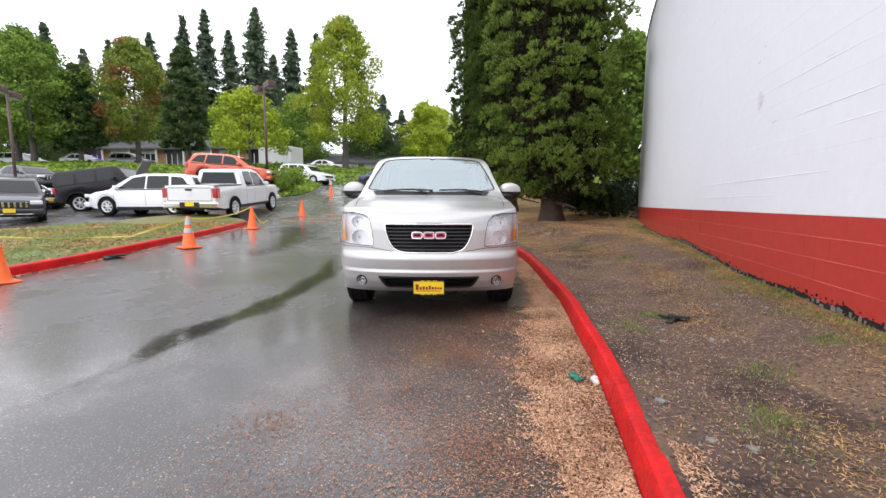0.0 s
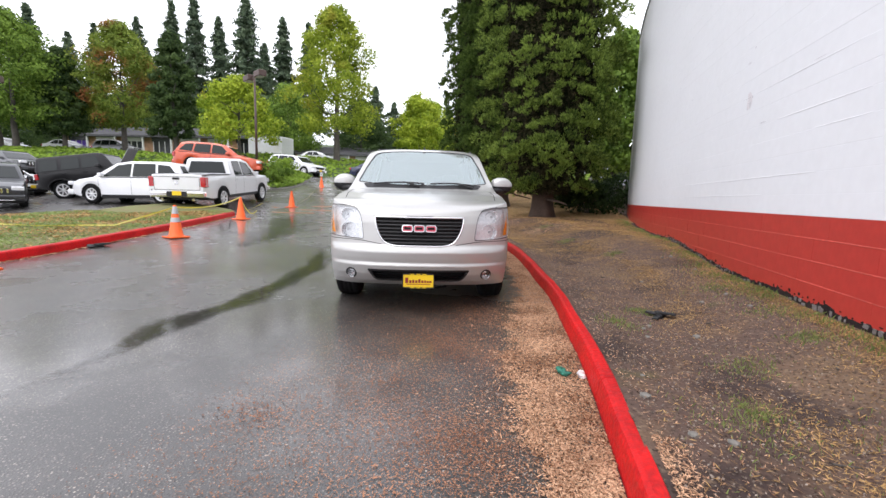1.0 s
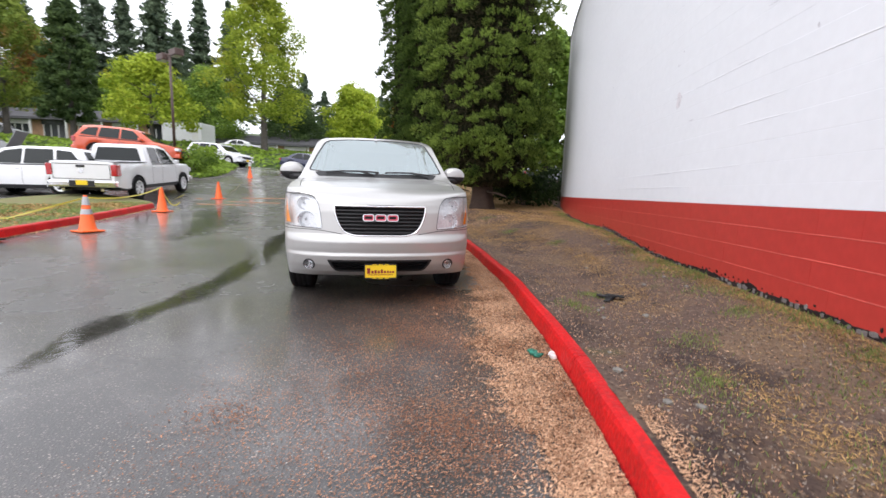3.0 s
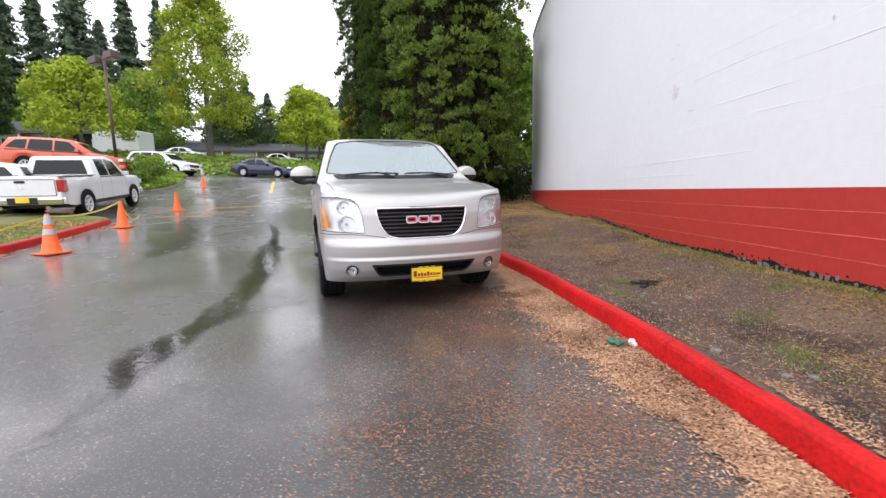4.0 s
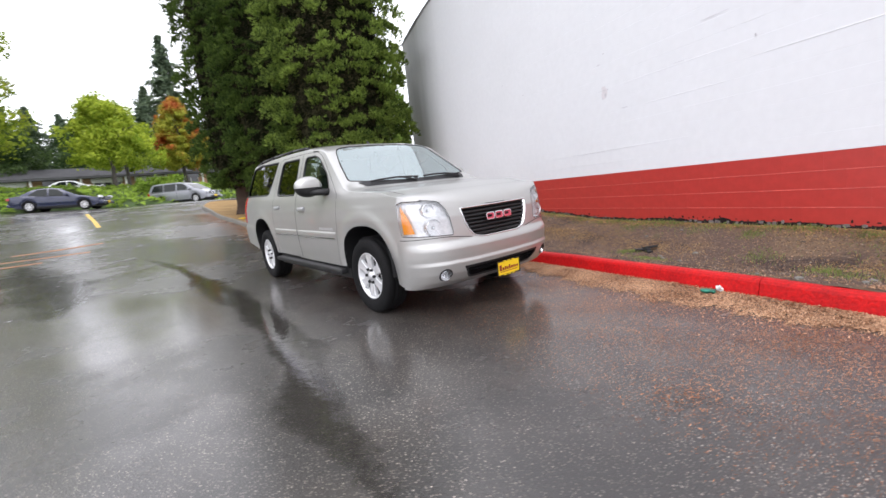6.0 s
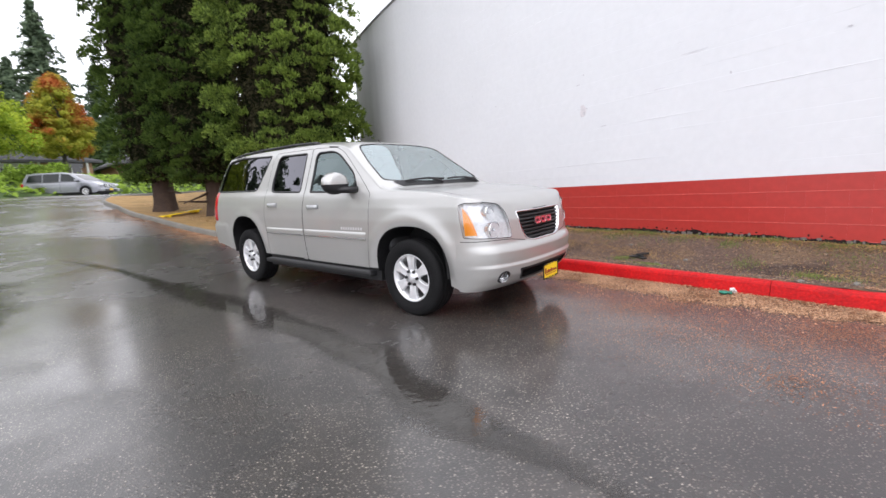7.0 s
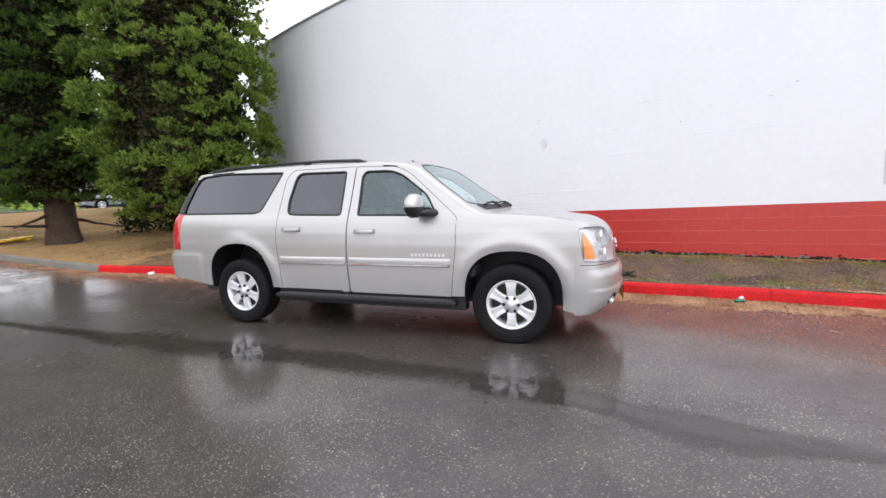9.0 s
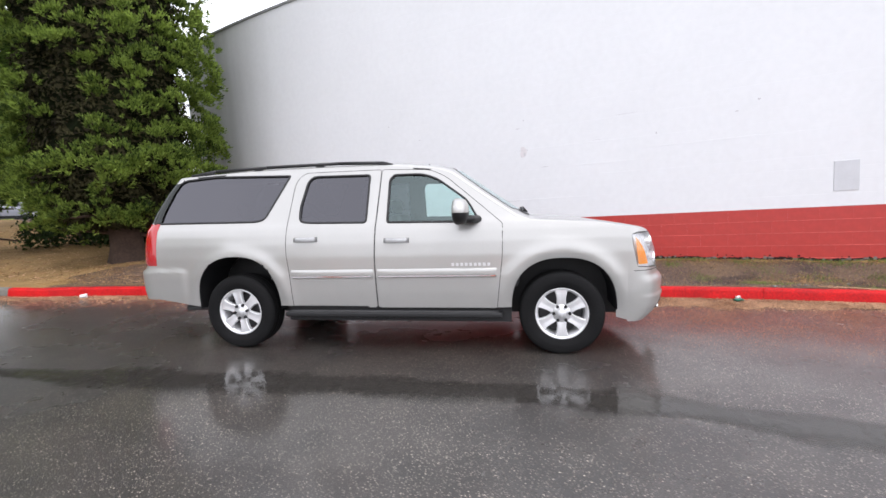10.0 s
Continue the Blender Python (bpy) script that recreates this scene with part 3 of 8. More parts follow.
def f_front(x, z, off=0.0):
    """The nose, by x across and z up."""
    a, b = hw(-0.55, z), float(np.interp(z, *B_PROF))
    k = max(0.0, 1 - min(1.0, abs(x) / a) ** NB)
    return (x * (1 + off * 0.15), -0.55 - b * k ** (1 / NB) - off, z)


def f_nose(p, z, off=0.0):
    """The nose, by the angle p round it (0: the left side, pi: the right) and z up."""
    a, b = hw(-0.55, z) + off, float(np.interp(z, *B_PROF)) + off
    c, s = math.cos(p), math.sin(p)
    return (a * math.copysign(abs(c) ** (2 / NB), c), -0.55 - b * max(0.0, s) ** (2 / NB), z)


def nose_angle(x, z):
    a = hw(-0.55, z)
    c = math.copysign((min(1.0, abs(x) / a)) ** (NB / 2), x)
    return math.acos(c)


def nose_angle_y(y, z, right):
    b = float(np.interp(z, *B_PROF))
    s = math.asin(min(1.0, max(0.0, (-0.55 - y) / b) ** (NB / 2)))
    return math.pi - s if right else s


def f_tail(p, z, off=0.0):
    y0 = rear_y(z)
    b = float(np.interp(z, [0.40, 0.5, 0.62, 0.80, 0.835, 0.86, 1.25, 1.45, 1.83], [0.30, 0.36, 0.39, 0.395, 0.38, 0.31, 0.29, 0.25, 0.16])) + off
    a = hw(y0, z) + off
    c, s = math.cos(p), math.sin(p)
    return (a * math.copysign(abs(c) ** (2 / 3.2), c), y0 + b * max(0.0, s) ** (2 / 3.2), z)


def f_top(y, x, off=0.0):
    zr, zc = rail(y), crown(y)
    xr = hw(y, zr)
    p = 2.5
    k = max(0.0, 1 - min(1.0, abs(x) / xr) ** p)
    if off and 0.3 < y < 1.15:
        return (x, y - off * 0.55, zr + (zc - zr) * k ** (1 / p) + off * 0.83)
    return (x, y, zr + (zc - zr) * k ** (1 / p) + off)


def wheel_mesh_parts(parent, side):
    """A wheel about the x axis at the origin of its parent: tyre, rim, six spokes, cap."""
    rot = Matrix.Rotation(radians(90), 4, "Y") if side > 0 else Matrix.Rotation(radians(-90), 4, "Y")
    bm = bmesh.new()
    prof = [(0.225, -0.10), (0.25, -0.118), (0.30, -0.128), (0.345, -0.130), (0.372, -0.118), (0.384, -0.098), (0.387, -0.06)]
    prof = prof + [(0.381, -0.055), (0.381, -0.045), (0.387, -0.04), (0.387, -0.005), (0.381, 0.0), (0.387, 0.005), (0.387, 0.04), (0.381, 0.045), (0.381, 0.055), (0.387, 0.06), (0.384, 0.098), (0.372, 0.118), (0.362, 0.123), (0.345, 0.130), (0.32, 0.1285), (0.305, 0.131), (0.29, 0.126), (0.25, 0.120), (0.236, 0.108), (0.225, 0.10)]
    spin(bm, prof, 56, rot)
    bmesh.ops.recalc_face_normals(bm, faces=bm.faces)
    tyre = part("tyre", bm, M_RUBBER, parent, "black rubber tyre", True)
    bm = bmesh.new()
    spin(bm, [(0.216, -0.095), (0.205, -0.09), (0.198, -0.02), (0.001, -0.03)], 40, rot)
    bmesh.ops.recalc_face_normals(bm, faces=bm.faces)
    part("barrel", bm, M_BARREL, parent, "dark inner barrel behind the spokes", True)
    bm = bmesh.new()
    spin(bm, [(0.232, -0.10), (0.21, -0.09), (0.205, 0.04), (0.222, 0.095), (0.238, 0.104), (0.243, 0.112), (0.236, 0.116), (0.226, 0.110), (0.214, 0.09)], 48, rot)
    bmesh.ops.recalc_face_normals(bm, faces=bm.faces)
    part("rim", bm, M_ALLOY, parent, "bright six-spoke alloy rim", True)
    for i in range(6):
        bm = bmesh.new()
        rows = []
        for r, w, d in ((0.05, 0.036, 0.090), (0.09, 0.044, 0.100), (0.13, 0.042, 0.104), (0.18, 0.050, 0.105), (0.224, 0.068, 0.102)):
            rows.append([(r, -w, d - 0.035), (r, -w * 0.94, d - 0.006), (r, -w * 0.82, d), (r, 0, d - 0.004), (r, w * 0.82, d), (r, w * 0.94, d - 0.006), (r, w, d - 0.035)])
        grid(bm, rows)
        bmesh.ops.transform(bm, matrix=rot @ Matrix.Rotation(math.pi / 3 * i + 0.5236, 4, "Z"), verts=bm.verts)
        bmesh.ops.recalc_face_normals(bm, faces=bm.faces)
        part("spoke", bm, M_ALLOY, parent)
    bm = bmesh.new()
    spin(bm, [(0.001, 0.116), (0.03, 0.114), (0.038, 0.108), (0.042, 0.098), (0.085, 0.096), (0.095, 0.07)], 24, rot)
    bmesh.ops.recalc_face_normals(bm, faces=bm.faces)
    part("centre_cap", bm, M_ALLOY, parent, smooth=True)
    for i in range(6):
        bm = bmesh.new()
        spin(bm, [(0.0005, 0.117), (0.014, 0.117), (0.017, 0.08)], 10, rot @ Matrix.Translation((0.072 * math.cos(math.pi / 3 * i), 0.072 * math.sin(math.pi / 3 * i), 0.0)))
        part("lug_nut", bm, M_BLACK, parent)
    return tyre


def suv():
    root = tagged(empty("sport_utility_vehicle", CAR), "large silver sport utility vehicle parked on wet asphalt", "car")
    # sides, doors and arches
    glass = {"rear_quarter_glass": (G_REAR_Q, M_PRIVACY), "rear_door_glass": (G_REAR_D, M_PRIVACY), "front_door_glass": (G_FRONT_D, M_FRONT_GLASS)}
    cols = [-0.55 + 4.37 * i / 180 for i in range(181)]
    tail_cols = [i / 12 for i in range(1, 13)]
    for s in (-1, 1):
        uv = []
        for k in range(55):
            t = k / 54
            row = []
            for y in cols:
                zb, zr = sill(y), rail(y)
                row.append((y, zb + (zr - zb) * t))
            for q in tail_cols:
                zb, zr = sill(3.82 + q * 0.40), rail(3.82 + q * 0.08)
                z = zb + (zr - zb) * t
                row.append((3.82 + q * (rear_y(z) - 3.82), z))
            uv.append(row)
        f = lambda y, z, off=0.0, s=s: (s * (hw(y, z) + off), y, z)
        regs = [ARCH_F, ARCH_R, G_REAR_Q, G_REAR_D, G_FRONT_D, D_FRONT, D_REAR]
        ms = cut_surface(uv, f, regs, 0.026)
        for k in range(5):
            ms[k].free()
        side = part("body_side", ms[7], M_SILVER, root, "silver painted body side", True)
        fd = part("front_door", ms[5], M_SILVER, root, "silver front door", True)
        rd = part("rear_door", ms[6], M_SILVER, root, "silver rear door", True)
        for (name, (poly, m)), owner in zip(glass.items(), (side, rd, fd)):
            g = part(name, panel(poly, f, -0.012, 0.05), m, owner, "dark tinted glass" if m is M_PRIVACY else "pale green tinted glass", True)
            part("window_seal", ring(poly, f, 0.004, 0.016, 0.002, 0.04), M_TRIM, owner, "black rubber window seal", True)
        for poly, owner in ((D_FRONT, fd), (D_REAR, rd)):
            part("panel_gap", ribbon(poly + [poly[0]], f, 0.005, 0.0012), M_GAP, owner)
        for poly in (ARCH_F, ARCH_R):
            edge = [p for p in poly if p[1] > 0.3]
            bm = bmesh.new()
            rows = [[f(u, v, 0.004), f(u, v, 0.006), f(u, v, -0.02), f(u, v, -0.14)] for u, v in edge]
            grid(bm, rows)
            bmesh.ops.recalc_face_normals(bm, faces=bm.faces)
            part("arch_lip", bm, M_BLACK, side, smooth=True)
        # rub strips, handles
        for y0, y1, owner in ((0.61, 1.755, fd), (1.80, 2.655, rd)):
            bm = bmesh.new()
            rows = []
            for i in range(13):
                y = y0 + (y1 - y0) * i / 12
                e = 0.004 if i in (0, 12) else 0.013
                rows.append([f(y, 0.738, 0.0), f(y, 0.744, e * 0.7), f(y, 0.768, e), f(y, 0.80, e), f(y, 0.820, e * 0.7), f(y, 0.826, 0.0)])
            grid(bm, rows)
            bmesh.ops.recalc_face_normals(bm, faces=bm.faces)
            part("rub_strip", bm, M_SILVER, owner, "silver moulding with a bright lower edge", True)
            part("bright_edge", ribbon([(y0 + 0.01, 0.756), (y1 - 0.01, 0.756)], f, 0.012, 0.0145), M_CHROME, owner)
        for yc, zc, owner in ((1.555, 1.10, fd), (2.49, 1.128, rd)):
            bm = bmesh.new()
            rows = []
            for i in range(9):
                y = yc - 0.125 + 0.25 * i / 8
                o = 0.008 + 0.030 * math.sin(math.pi * i / 8) ** 0.6
                rows.append([f(y, zc - 0.023, o - 0.008), f(y, zc - 0.018, o), f(y, zc + 0.018, o), f(y, zc + 0.023, o - 0.008)])
            grid(bm, rows)
            bmesh.ops.solidify(bm, geom=bm.faces[:], thickness=0.006)
            h = part("door_handle", bm, M_ALLOY, owner, "silver door handle", True)
            part("handle_recess", panel(rounded([(yc - 0.06, zc - 0.012), (yc + 0.06, zc - 0.012), (yc + 0.05, zc + 0.045), (yc - 0.05, zc + 0.045)], 0.02), f, 0.0012, 0.02), M_SILVER, owner)
        # badge bars on the front door
        for i in range(9):
            y0 = 1.0 - i * 0.042
            part("badge", panel([(y0, 0.846), (y0 + 0.027, 0.846), (y0 + 0.027, 0.876), (y0, 0.876)], f, 0.003, 0.05, (1.0,)), M_ALLOY, fd)
        # running board
        bm = bmesh.new()
        x0, x1 = (-1.02, -0.86) if s < 0 else (0.86, 1.02)
        box(bm, x0, 0.56, 0.352, x1, 2.74, 0.405, bevel=0.015, seg=2)
        rb = part("running_board", bm, M_BLACK, root, "black running board", False)
        bm = bmesh.new()
        box(bm, x0 + 0.02, 0.6, 0.404, x1 - 0.02, 2.7, 0.409)
        part("tread", bm, M_DASH, rb)
        bm = bmesh.new()
        box(bm, min(s * 0.80, s * 0.93), 0.48, 0.30, max(s * 0.80, s * 0.93), 2.74, 0.50)
        part("rocker", bm, M_BLACK, root)
        # mirror
        bm = bmesh.new()
        spin(bm, [(0.001, 0.0), (0.06, 0.004), (0.09, 0.02), (0.104, 0.055), (0.106, 0.10), (0.09, 0.12), (0.001, 0.122)], 22)
        bmesh.ops.transform(bm, matrix=Matrix.Translation((s * 1.10, 0.84, 1.355)) @ Matrix.Rotation(radians(-90), 4, "X") @ Matrix.Diagonal((1.50, 1.12, 1.12, 1)), verts=bm.verts)
        bmesh.ops.bisect_plane(bm, geom=bm.verts[:] + bm.edges[:] + bm.faces[:], plane_co=(0, 0, 1.345), plane_no=(0, 0, 1))
        lows = [fc for fc in bm.faces if fc.calc_center_median().z < 1.345]
        for fc in lows:
            fc.material_index = 1
        me = part("door_mirror", bm, [M_SILVER, M_BLACK], root, "silver door mirror with a black foot", True)
        bm = bmesh.new()
        tube(bm, (s * 0.92, 0.78, 1.275), (s * 1.12, 0.89, 1.29), 0.052, 0.045, 10)
        bmesh.ops.transform(bm, matrix=Matrix.Translation((0, 0, 1.28)) @ Matrix.Diagonal((1, 1, 0.75, 1)) @ Matrix.Translation((0, 0, -1.28)), verts=bm.verts)
        part("mirror_arm", bm, M_BLACK, me, smooth=True)
        bm = bmesh.new()
        box(bm, s * 1.10 - 0.115, 0.958, 1.285, s * 1.10 + 0.115, 0.964, 1.43, bevel=0.003)
        part("mirror_glass", bm, M_CHROME, me)
        # roof rail
        bm = bmesh.new()
        line = [(1.63, 1.838), (1.73, 1.866), (2.2, 1.884), (3.0, 1.884), (3.6, 1.872), (3.90, 1.835)]
        for (ya, za), (yb, zb) in zip(line, line[1:]):
            tube(bm, (s * 0.72, ya, za), (s * 0.72, yb, zb), 0.017, 0.017, 8)
        rr = part("roof_rail", bm, M_TRIM, root, "black roof rail", True)
        for y in (1.72, 2.4, 3.1, 3.68):
            bm = bmesh.new()
            box(bm, s * 0.72 - 0.02, y - 0.05, 1.80, s * 0.72 + 0.02, y + 0.05, 1.870, bevel=0.01)
            part("rail_foot", bm, M_TRIM, rr)
        # wheel house
        for c, arch in ((FW, ARCH_F), (RW, ARCH_R)):
            bm = bmesh.new()
            pts = offset_poly([p for p in arch if p[1] > 0.25], 0.0)
            grid(bm, [[(s * xx, u, v + 0.006) for u, v in pts] for xx in (0.97, 0.60, 0.55)])
            bm.faces.new([bm.verts.new((s * 0.55, u, v)) for u, v in pts])
            part("wheel_house", bm, M_BLACK, root)
    # roof, windscreen frame and bonnet
    ys = [-0.55 + 4.40 * i / 150 for i in range(151)]
    uv = []
    for y in ys:
        xr = hw(y, rail(y))
        row = []
        for j in range(61):
            th = math.pi * j / 60
            c = math.cos(th)
            row.append((y, xr * math.copysign(abs(c) ** 0.8, c)))
        uv.append(row)
    ms = cut_surface(uv, f_top, [WS], 0.034)
    ms[0].free()
    top = part("body_top", ms[1], M_SILVER, root, "silver roof and bonnet", True)
    ws = part("windscreen", panel(WS, f_top, -0.004, 0.05), M_WIND, root, "clear windscreen reflecting the bright sky", True)
    part("windscreen_seal", ring(WS, f_top, 0.004, 0.010, 0.003, 0.04), M_TRIM, ws, "black windscreen seal", True)
    part("cowl", panel(rounded([(0.295, -0.70), (0.275, -0.3), (0.275, 0.3), (0.295, 0.70), (0.40, 0.76), (0.35, 0.3), (0.35, -0.3), (0.40, -0.76)], 0.03), f_top, 0.004, 0.06), M_BLACK, root, "black cowl below the windscreen", True)
    for x0, x1 in ((-0.62, 0.02), (0.10, 0.66)):
        bm = bmesh.new()
        pts = []
        for i in range(9):
            x = x0 + (x1 - x0) * i / 8
            pts.append(Vector(f_top(0.352 + 0.018 * math.sin(math.pi * i / 8), x, 0.022)))
        vs = grid(bm, [[tuple(p + Vector((0, 0.011 * math.cos(k * math.pi / 3), 0.011 * math.sin(k * math.pi / 3)))) for k in range(7)] for p in pts])
        bmesh.ops.remove_doubles(bm, verts=bm.verts, dist=0.0002)
        w = part("wiper", bm, M_TRIM, ws, "black wiper", True)
        bm = bmesh.new()
        m = (x0 + x1) / 2 + 0.1
        tube(bm, f_top(0.30, m + 0.16, 0.02), f_top(0.365, m - 0.05, 0.035), 0.012, 0.008, 6)
        part("wiper_arm", bm, M_TRIM, ws)
    # bonnet shut lines and creases
    for s in (-1, 1):
        part("panel_gap", ribbon([(-0.54, s * 0.80), (-0.2, s * 0.835), (0.22, s * 0.85)], f_top, 0.008, 0.0016), M_GAP, top)
    # nose: bumper, grille opening, lamps
    zt = lambda p: 1.02 + 0.145 * abs(math.cos(p)) ** 1.6
    nose_rows = []
    for k in range(62):
        nose_rows.append([])
        for j in range(181):
            p = math.pi * j / 180
            nose_rows[-1].append((p, 0.31 + (zt(p) - 0.31) * (k / 61)))

    def xz(pts):
        return [(nose_angle(x, z), z) for x, z in pts]

    GR = rounded([(-0.450, 1.012), (-0.440, 0.92), (-0.402, 0.82), (-0.345, 0.745), (-0.25, 0.722), (0.25, 0.722), (0.345, 0.745), (0.402, 0.82), (0.440, 0.92), (0.450, 1.012)], [0.02, 0.1, 0.12, 0.08, 0.1, 0.1, 0.08, 0.12, 0.1, 0.02], 5)
    LG = rounded([(-0.515, 0.492), (-0.44, 0.362), (0.44, 0.362), (0.515, 0.492)], [0.02, 0.05, 0.05, 0.02])
    FOGS = [[(cx + 0.052 * math.cos(a * math.pi / 8), 0.435 + 0.052 * math.sin(a * math.pi / 8)) for a in range(16)] for cx in (-0.685, 0.685)]
    HL = []
    for right in (False, True):
        s = -1 if right else 1
        pts = [(nose_angle(s * x, z), z) for x, z in ((0.555, 0.785), (0.575, 0.95), (0.60, 1.04), (0.65, 1.095), (0.75, 1.113))]
        pts += [(nose_angle_y(y, z, right), z) for y, z in ((-0.64, 1.118), (-0.585, 1.10), (-0.60, 0.98), (-0.635, 0.812))]
        HL.append(rounded(pts, [0.03, 0.03, 0.03, 0.03, 0.03, 0.02, 0.02, 0.03, 0.02], 3))
    regs = [xz(GR), xz(LG), xz(FOGS[0]), xz(FOGS[1]), HL[0], HL[1]]
    ms = cut_surface(nose_rows, f_nose, regs, 0.0165)
    for k in range(6):
        ms[k].free()
    nose = part("front_bumper", ms[6], M_SILVER, root, "silver front bumper and nose", True)
    # the lip between nose and bonnet
    bm = bmesh.new()
    rows = []
    for j in range(121):
        p = math.pi * j / 120
        q = Vector(f_nose(p, zt(p)))
        c = math.cos(p)
        xr = hw(-0.55, rail(-0.55))
        h = Vector(f_top(-0.55, xr * math.copysign(abs(c) ** (2 / NB), c)))
        ctl = Vector(((q.x + h.x) / 2, q.y + 0.10 * (h.y - q.y), q.z + 0.78 * (h.z - q.z)))
        rows.append([tuple(q * (1 - t) ** 2 + ctl * 2 * t * (1 - t) + h * t * t) for t in [i / 12 for i in range(13)]])
    grid(bm, rows)
    bmesh.ops.recalc_face_normals(bm, faces=bm.faces)
    part("bonnet_front", bm, M_SILVER, root, smooth=True)
    # shut line under each headlamp, running down to the grille
    for s in (-1, 1):
        line = [(nose_angle(s * x, z), z) for x, z in ((0.37, 0.738), (0.46, 0.752), (0.56, 0.768), (0.66, 0.774), (0.76, 0.776), (0.85, 0.776))]
        part("panel_gap", ribbon(line + [(nose_angle_y(-0.60, 0.776, s < 0), 0.776)], f_nose, 0.006, 0.001), M_GAP, nose)
    # grille
    bm = panel(GR, f_front, -0.075, 0.05)
    grille = part("grille", bm, M_BLACK, root, "black slatted grille in a chrome frame")
    part("grille_frame", ring(GR, f_front, 0.002, 0.010, 0.003, 0.035, 0.06), M_CHROME, grille, "thin chrome frame", True)
    for i in range(8):
        z = 0.752 + i * 0.0350
        half = float(np.interp(z, [0.722, 0.745, 0.82, 0.92, 1.012], [0.27, 0.345, 0.400, 0.438, 0.446]))
        bm = bmesh.new()
        rows = []
        for j in range(15):
            x = -half + 2 * half * j / 14
            rows.append([f_front(x, z - 0.008, -0.07), f_front(x, z - 0.010, -0.022), f_front(x, z, -0.012), f_front(x, z + 0.010, -0.022), f_front(x, z + 0.008, -0.07)])
        grid(bm, rows)
        bmesh.ops.recalc_face_normals(bm, faces=bm.faces)
        part("slat", bm, M_TRIM, grille, smooth=True)
    for i in range(3):
        x = -0.17 + i * 0.117
        q = rounded([(x, 0.868), (x + 0.104, 0.868), (x + 0.104, 0.932), (x, 0.932)], 0.022)
        part("emblem", ring(q, f_front, 0.0, 0.019, 0.012, 0.03), M_EMBLEM, grille, "hollow red emblem frame edged in chrome")
        part("emblem_edge", ring(q, f_front, 0.003, 0.005, 0.015, 0.03), M_CHROME, grille)
    # lower intake and plate
    intake = part("lower_intake", panel(LG, f_front, -0.06, 0.05), M_BLACK, root, "black lower intake")
    part("intake_lip", ring(LG, f_front, 0.001, 0.02, 0.0, 0.04, 0.05), M_BLACK, intake)
    for z in (0.40, 0.43, 0.46):
        bm = bmesh.new()
        grid(bm, [[f_front(x, z - 0.006, -0.05), f_front(x, z, -0.02), f_front(x, z + 0.006, -0.05)] for x in [-0.45 + 0.9 * j / 10 for j in range(11)]])
        part("intake_slat", bm, M_TRIM, intake)
    bm = bmesh.new()
    box(bm, -0.155, -1.012, 0.315, 0.155, -1.000, 0.455, bevel=0.004)
    plate = part("licence_plate", bm, M_YELLOW, root, "yellow dealer plate with dark red script")
    bm = bmesh.new()
    for x0, z0, x1, z1 in ((-0.16, 0.448, 0.16, 0.46), (-0.16, 0.31, 0.16, 0.322), (-0.16, 0.31, -0.150, 0.46), (0.150, 0.31, 0.16, 0.46)):
        box(bm, x0, -1.016, z0, x1, -1.006, z1)
    part("plate_frame", bm, M_BLACK, plate)
    bm = bmesh.new()
    for i, (x, w, h) in enumerate(((-0.13, 0.03, 0.055), (-0.09, 0.022, 0.03), (-0.06, 0.022, 0.035), (-0.03, 0.022, 0.03), (0.0, 0.022, 0.042), (0.03, 0.022, 0.03), (0.06, 0.018, 0.03), (0.085, 0.018, 0.026), (0.108, 0.024, 0.026))):
        box(bm, x, -1.0145, 0.362 + 0.0008 * i, x + w, -1.0115, 0.362 + h)
    box(bm, -0.12, -1.0145, 0.348, 0.12, -1.0115, 0.354)
    part("plate_marks", bm, M_DKRED, plate)
    for i in range(3):
        for z in (0.450, 0.313):
            bm = bmesh.new()
            box(bm, -0.08 + i * 0.06, -1.0165, z, -0.04 + i * 0.06, -1.0150, z + 0.007)
            part("frame_mark", bm, M_YELLOW, plate)
    # fog lamps
    for s, poly in zip((-1, 1), FOGS):
        cx = s * 0.685
        fy = f_front(cx, 0.435)[1]
        bm = bmesh.new()
        spin(bm, [(0.0005, 0.055), (0.03, 0.045), (0.045, 0.012), (0.052, -0.004)], 20, Matrix.Translation((cx, fy + 0.012, 0.435)) @ Matrix.Rotation(radians(23 * s), 4, "Z") @ Matrix.Rotation(radians(-90), 4, "X"))
        fog = part("fog_lamp", bm, M_LAMP, root, "round clear fog lamp", True)
        bm = bmesh.new()
        bmesh.ops.create_uvsphere(bm, u_segments=12, v_segments=8, radius=0.016, matrix=Matrix.Translation((cx, fy + 0.03, 0.435)))
        part("bulb", bm, M_CHROME, fog, smooth=True)
        part("fog_lens", panel(poly, f_front, -0.012, 0.02), M_CLEAR, fog, smooth=True)
        part("fog_bezel", ring(poly, f_front, 0.006, 0.006, 0.004, 0.02), M_TRIM, fog)
    # headlamps
    for right, poly in zip((False, True), HL):
        s = -1 if right else 1
        f_in = lambda p, z, off=0.0: f_nose(p, z, off)
        hl = part("headlamp", panel(poly, f_in, -0.045, 0.02), M_LAMP_WELL, root, "large clear headlamp with an amber corner", True)
        bm = bmesh.new()
        pp = resample(poly, 0.02)
        grid(bm, [[f_nose(p, z, 0.0), f_nose(p, z, -0.08)] for p, z in pp + [pp[0]]])
        part("lamp_well", bm, M_LAMP_WELL, hl, smooth=True)
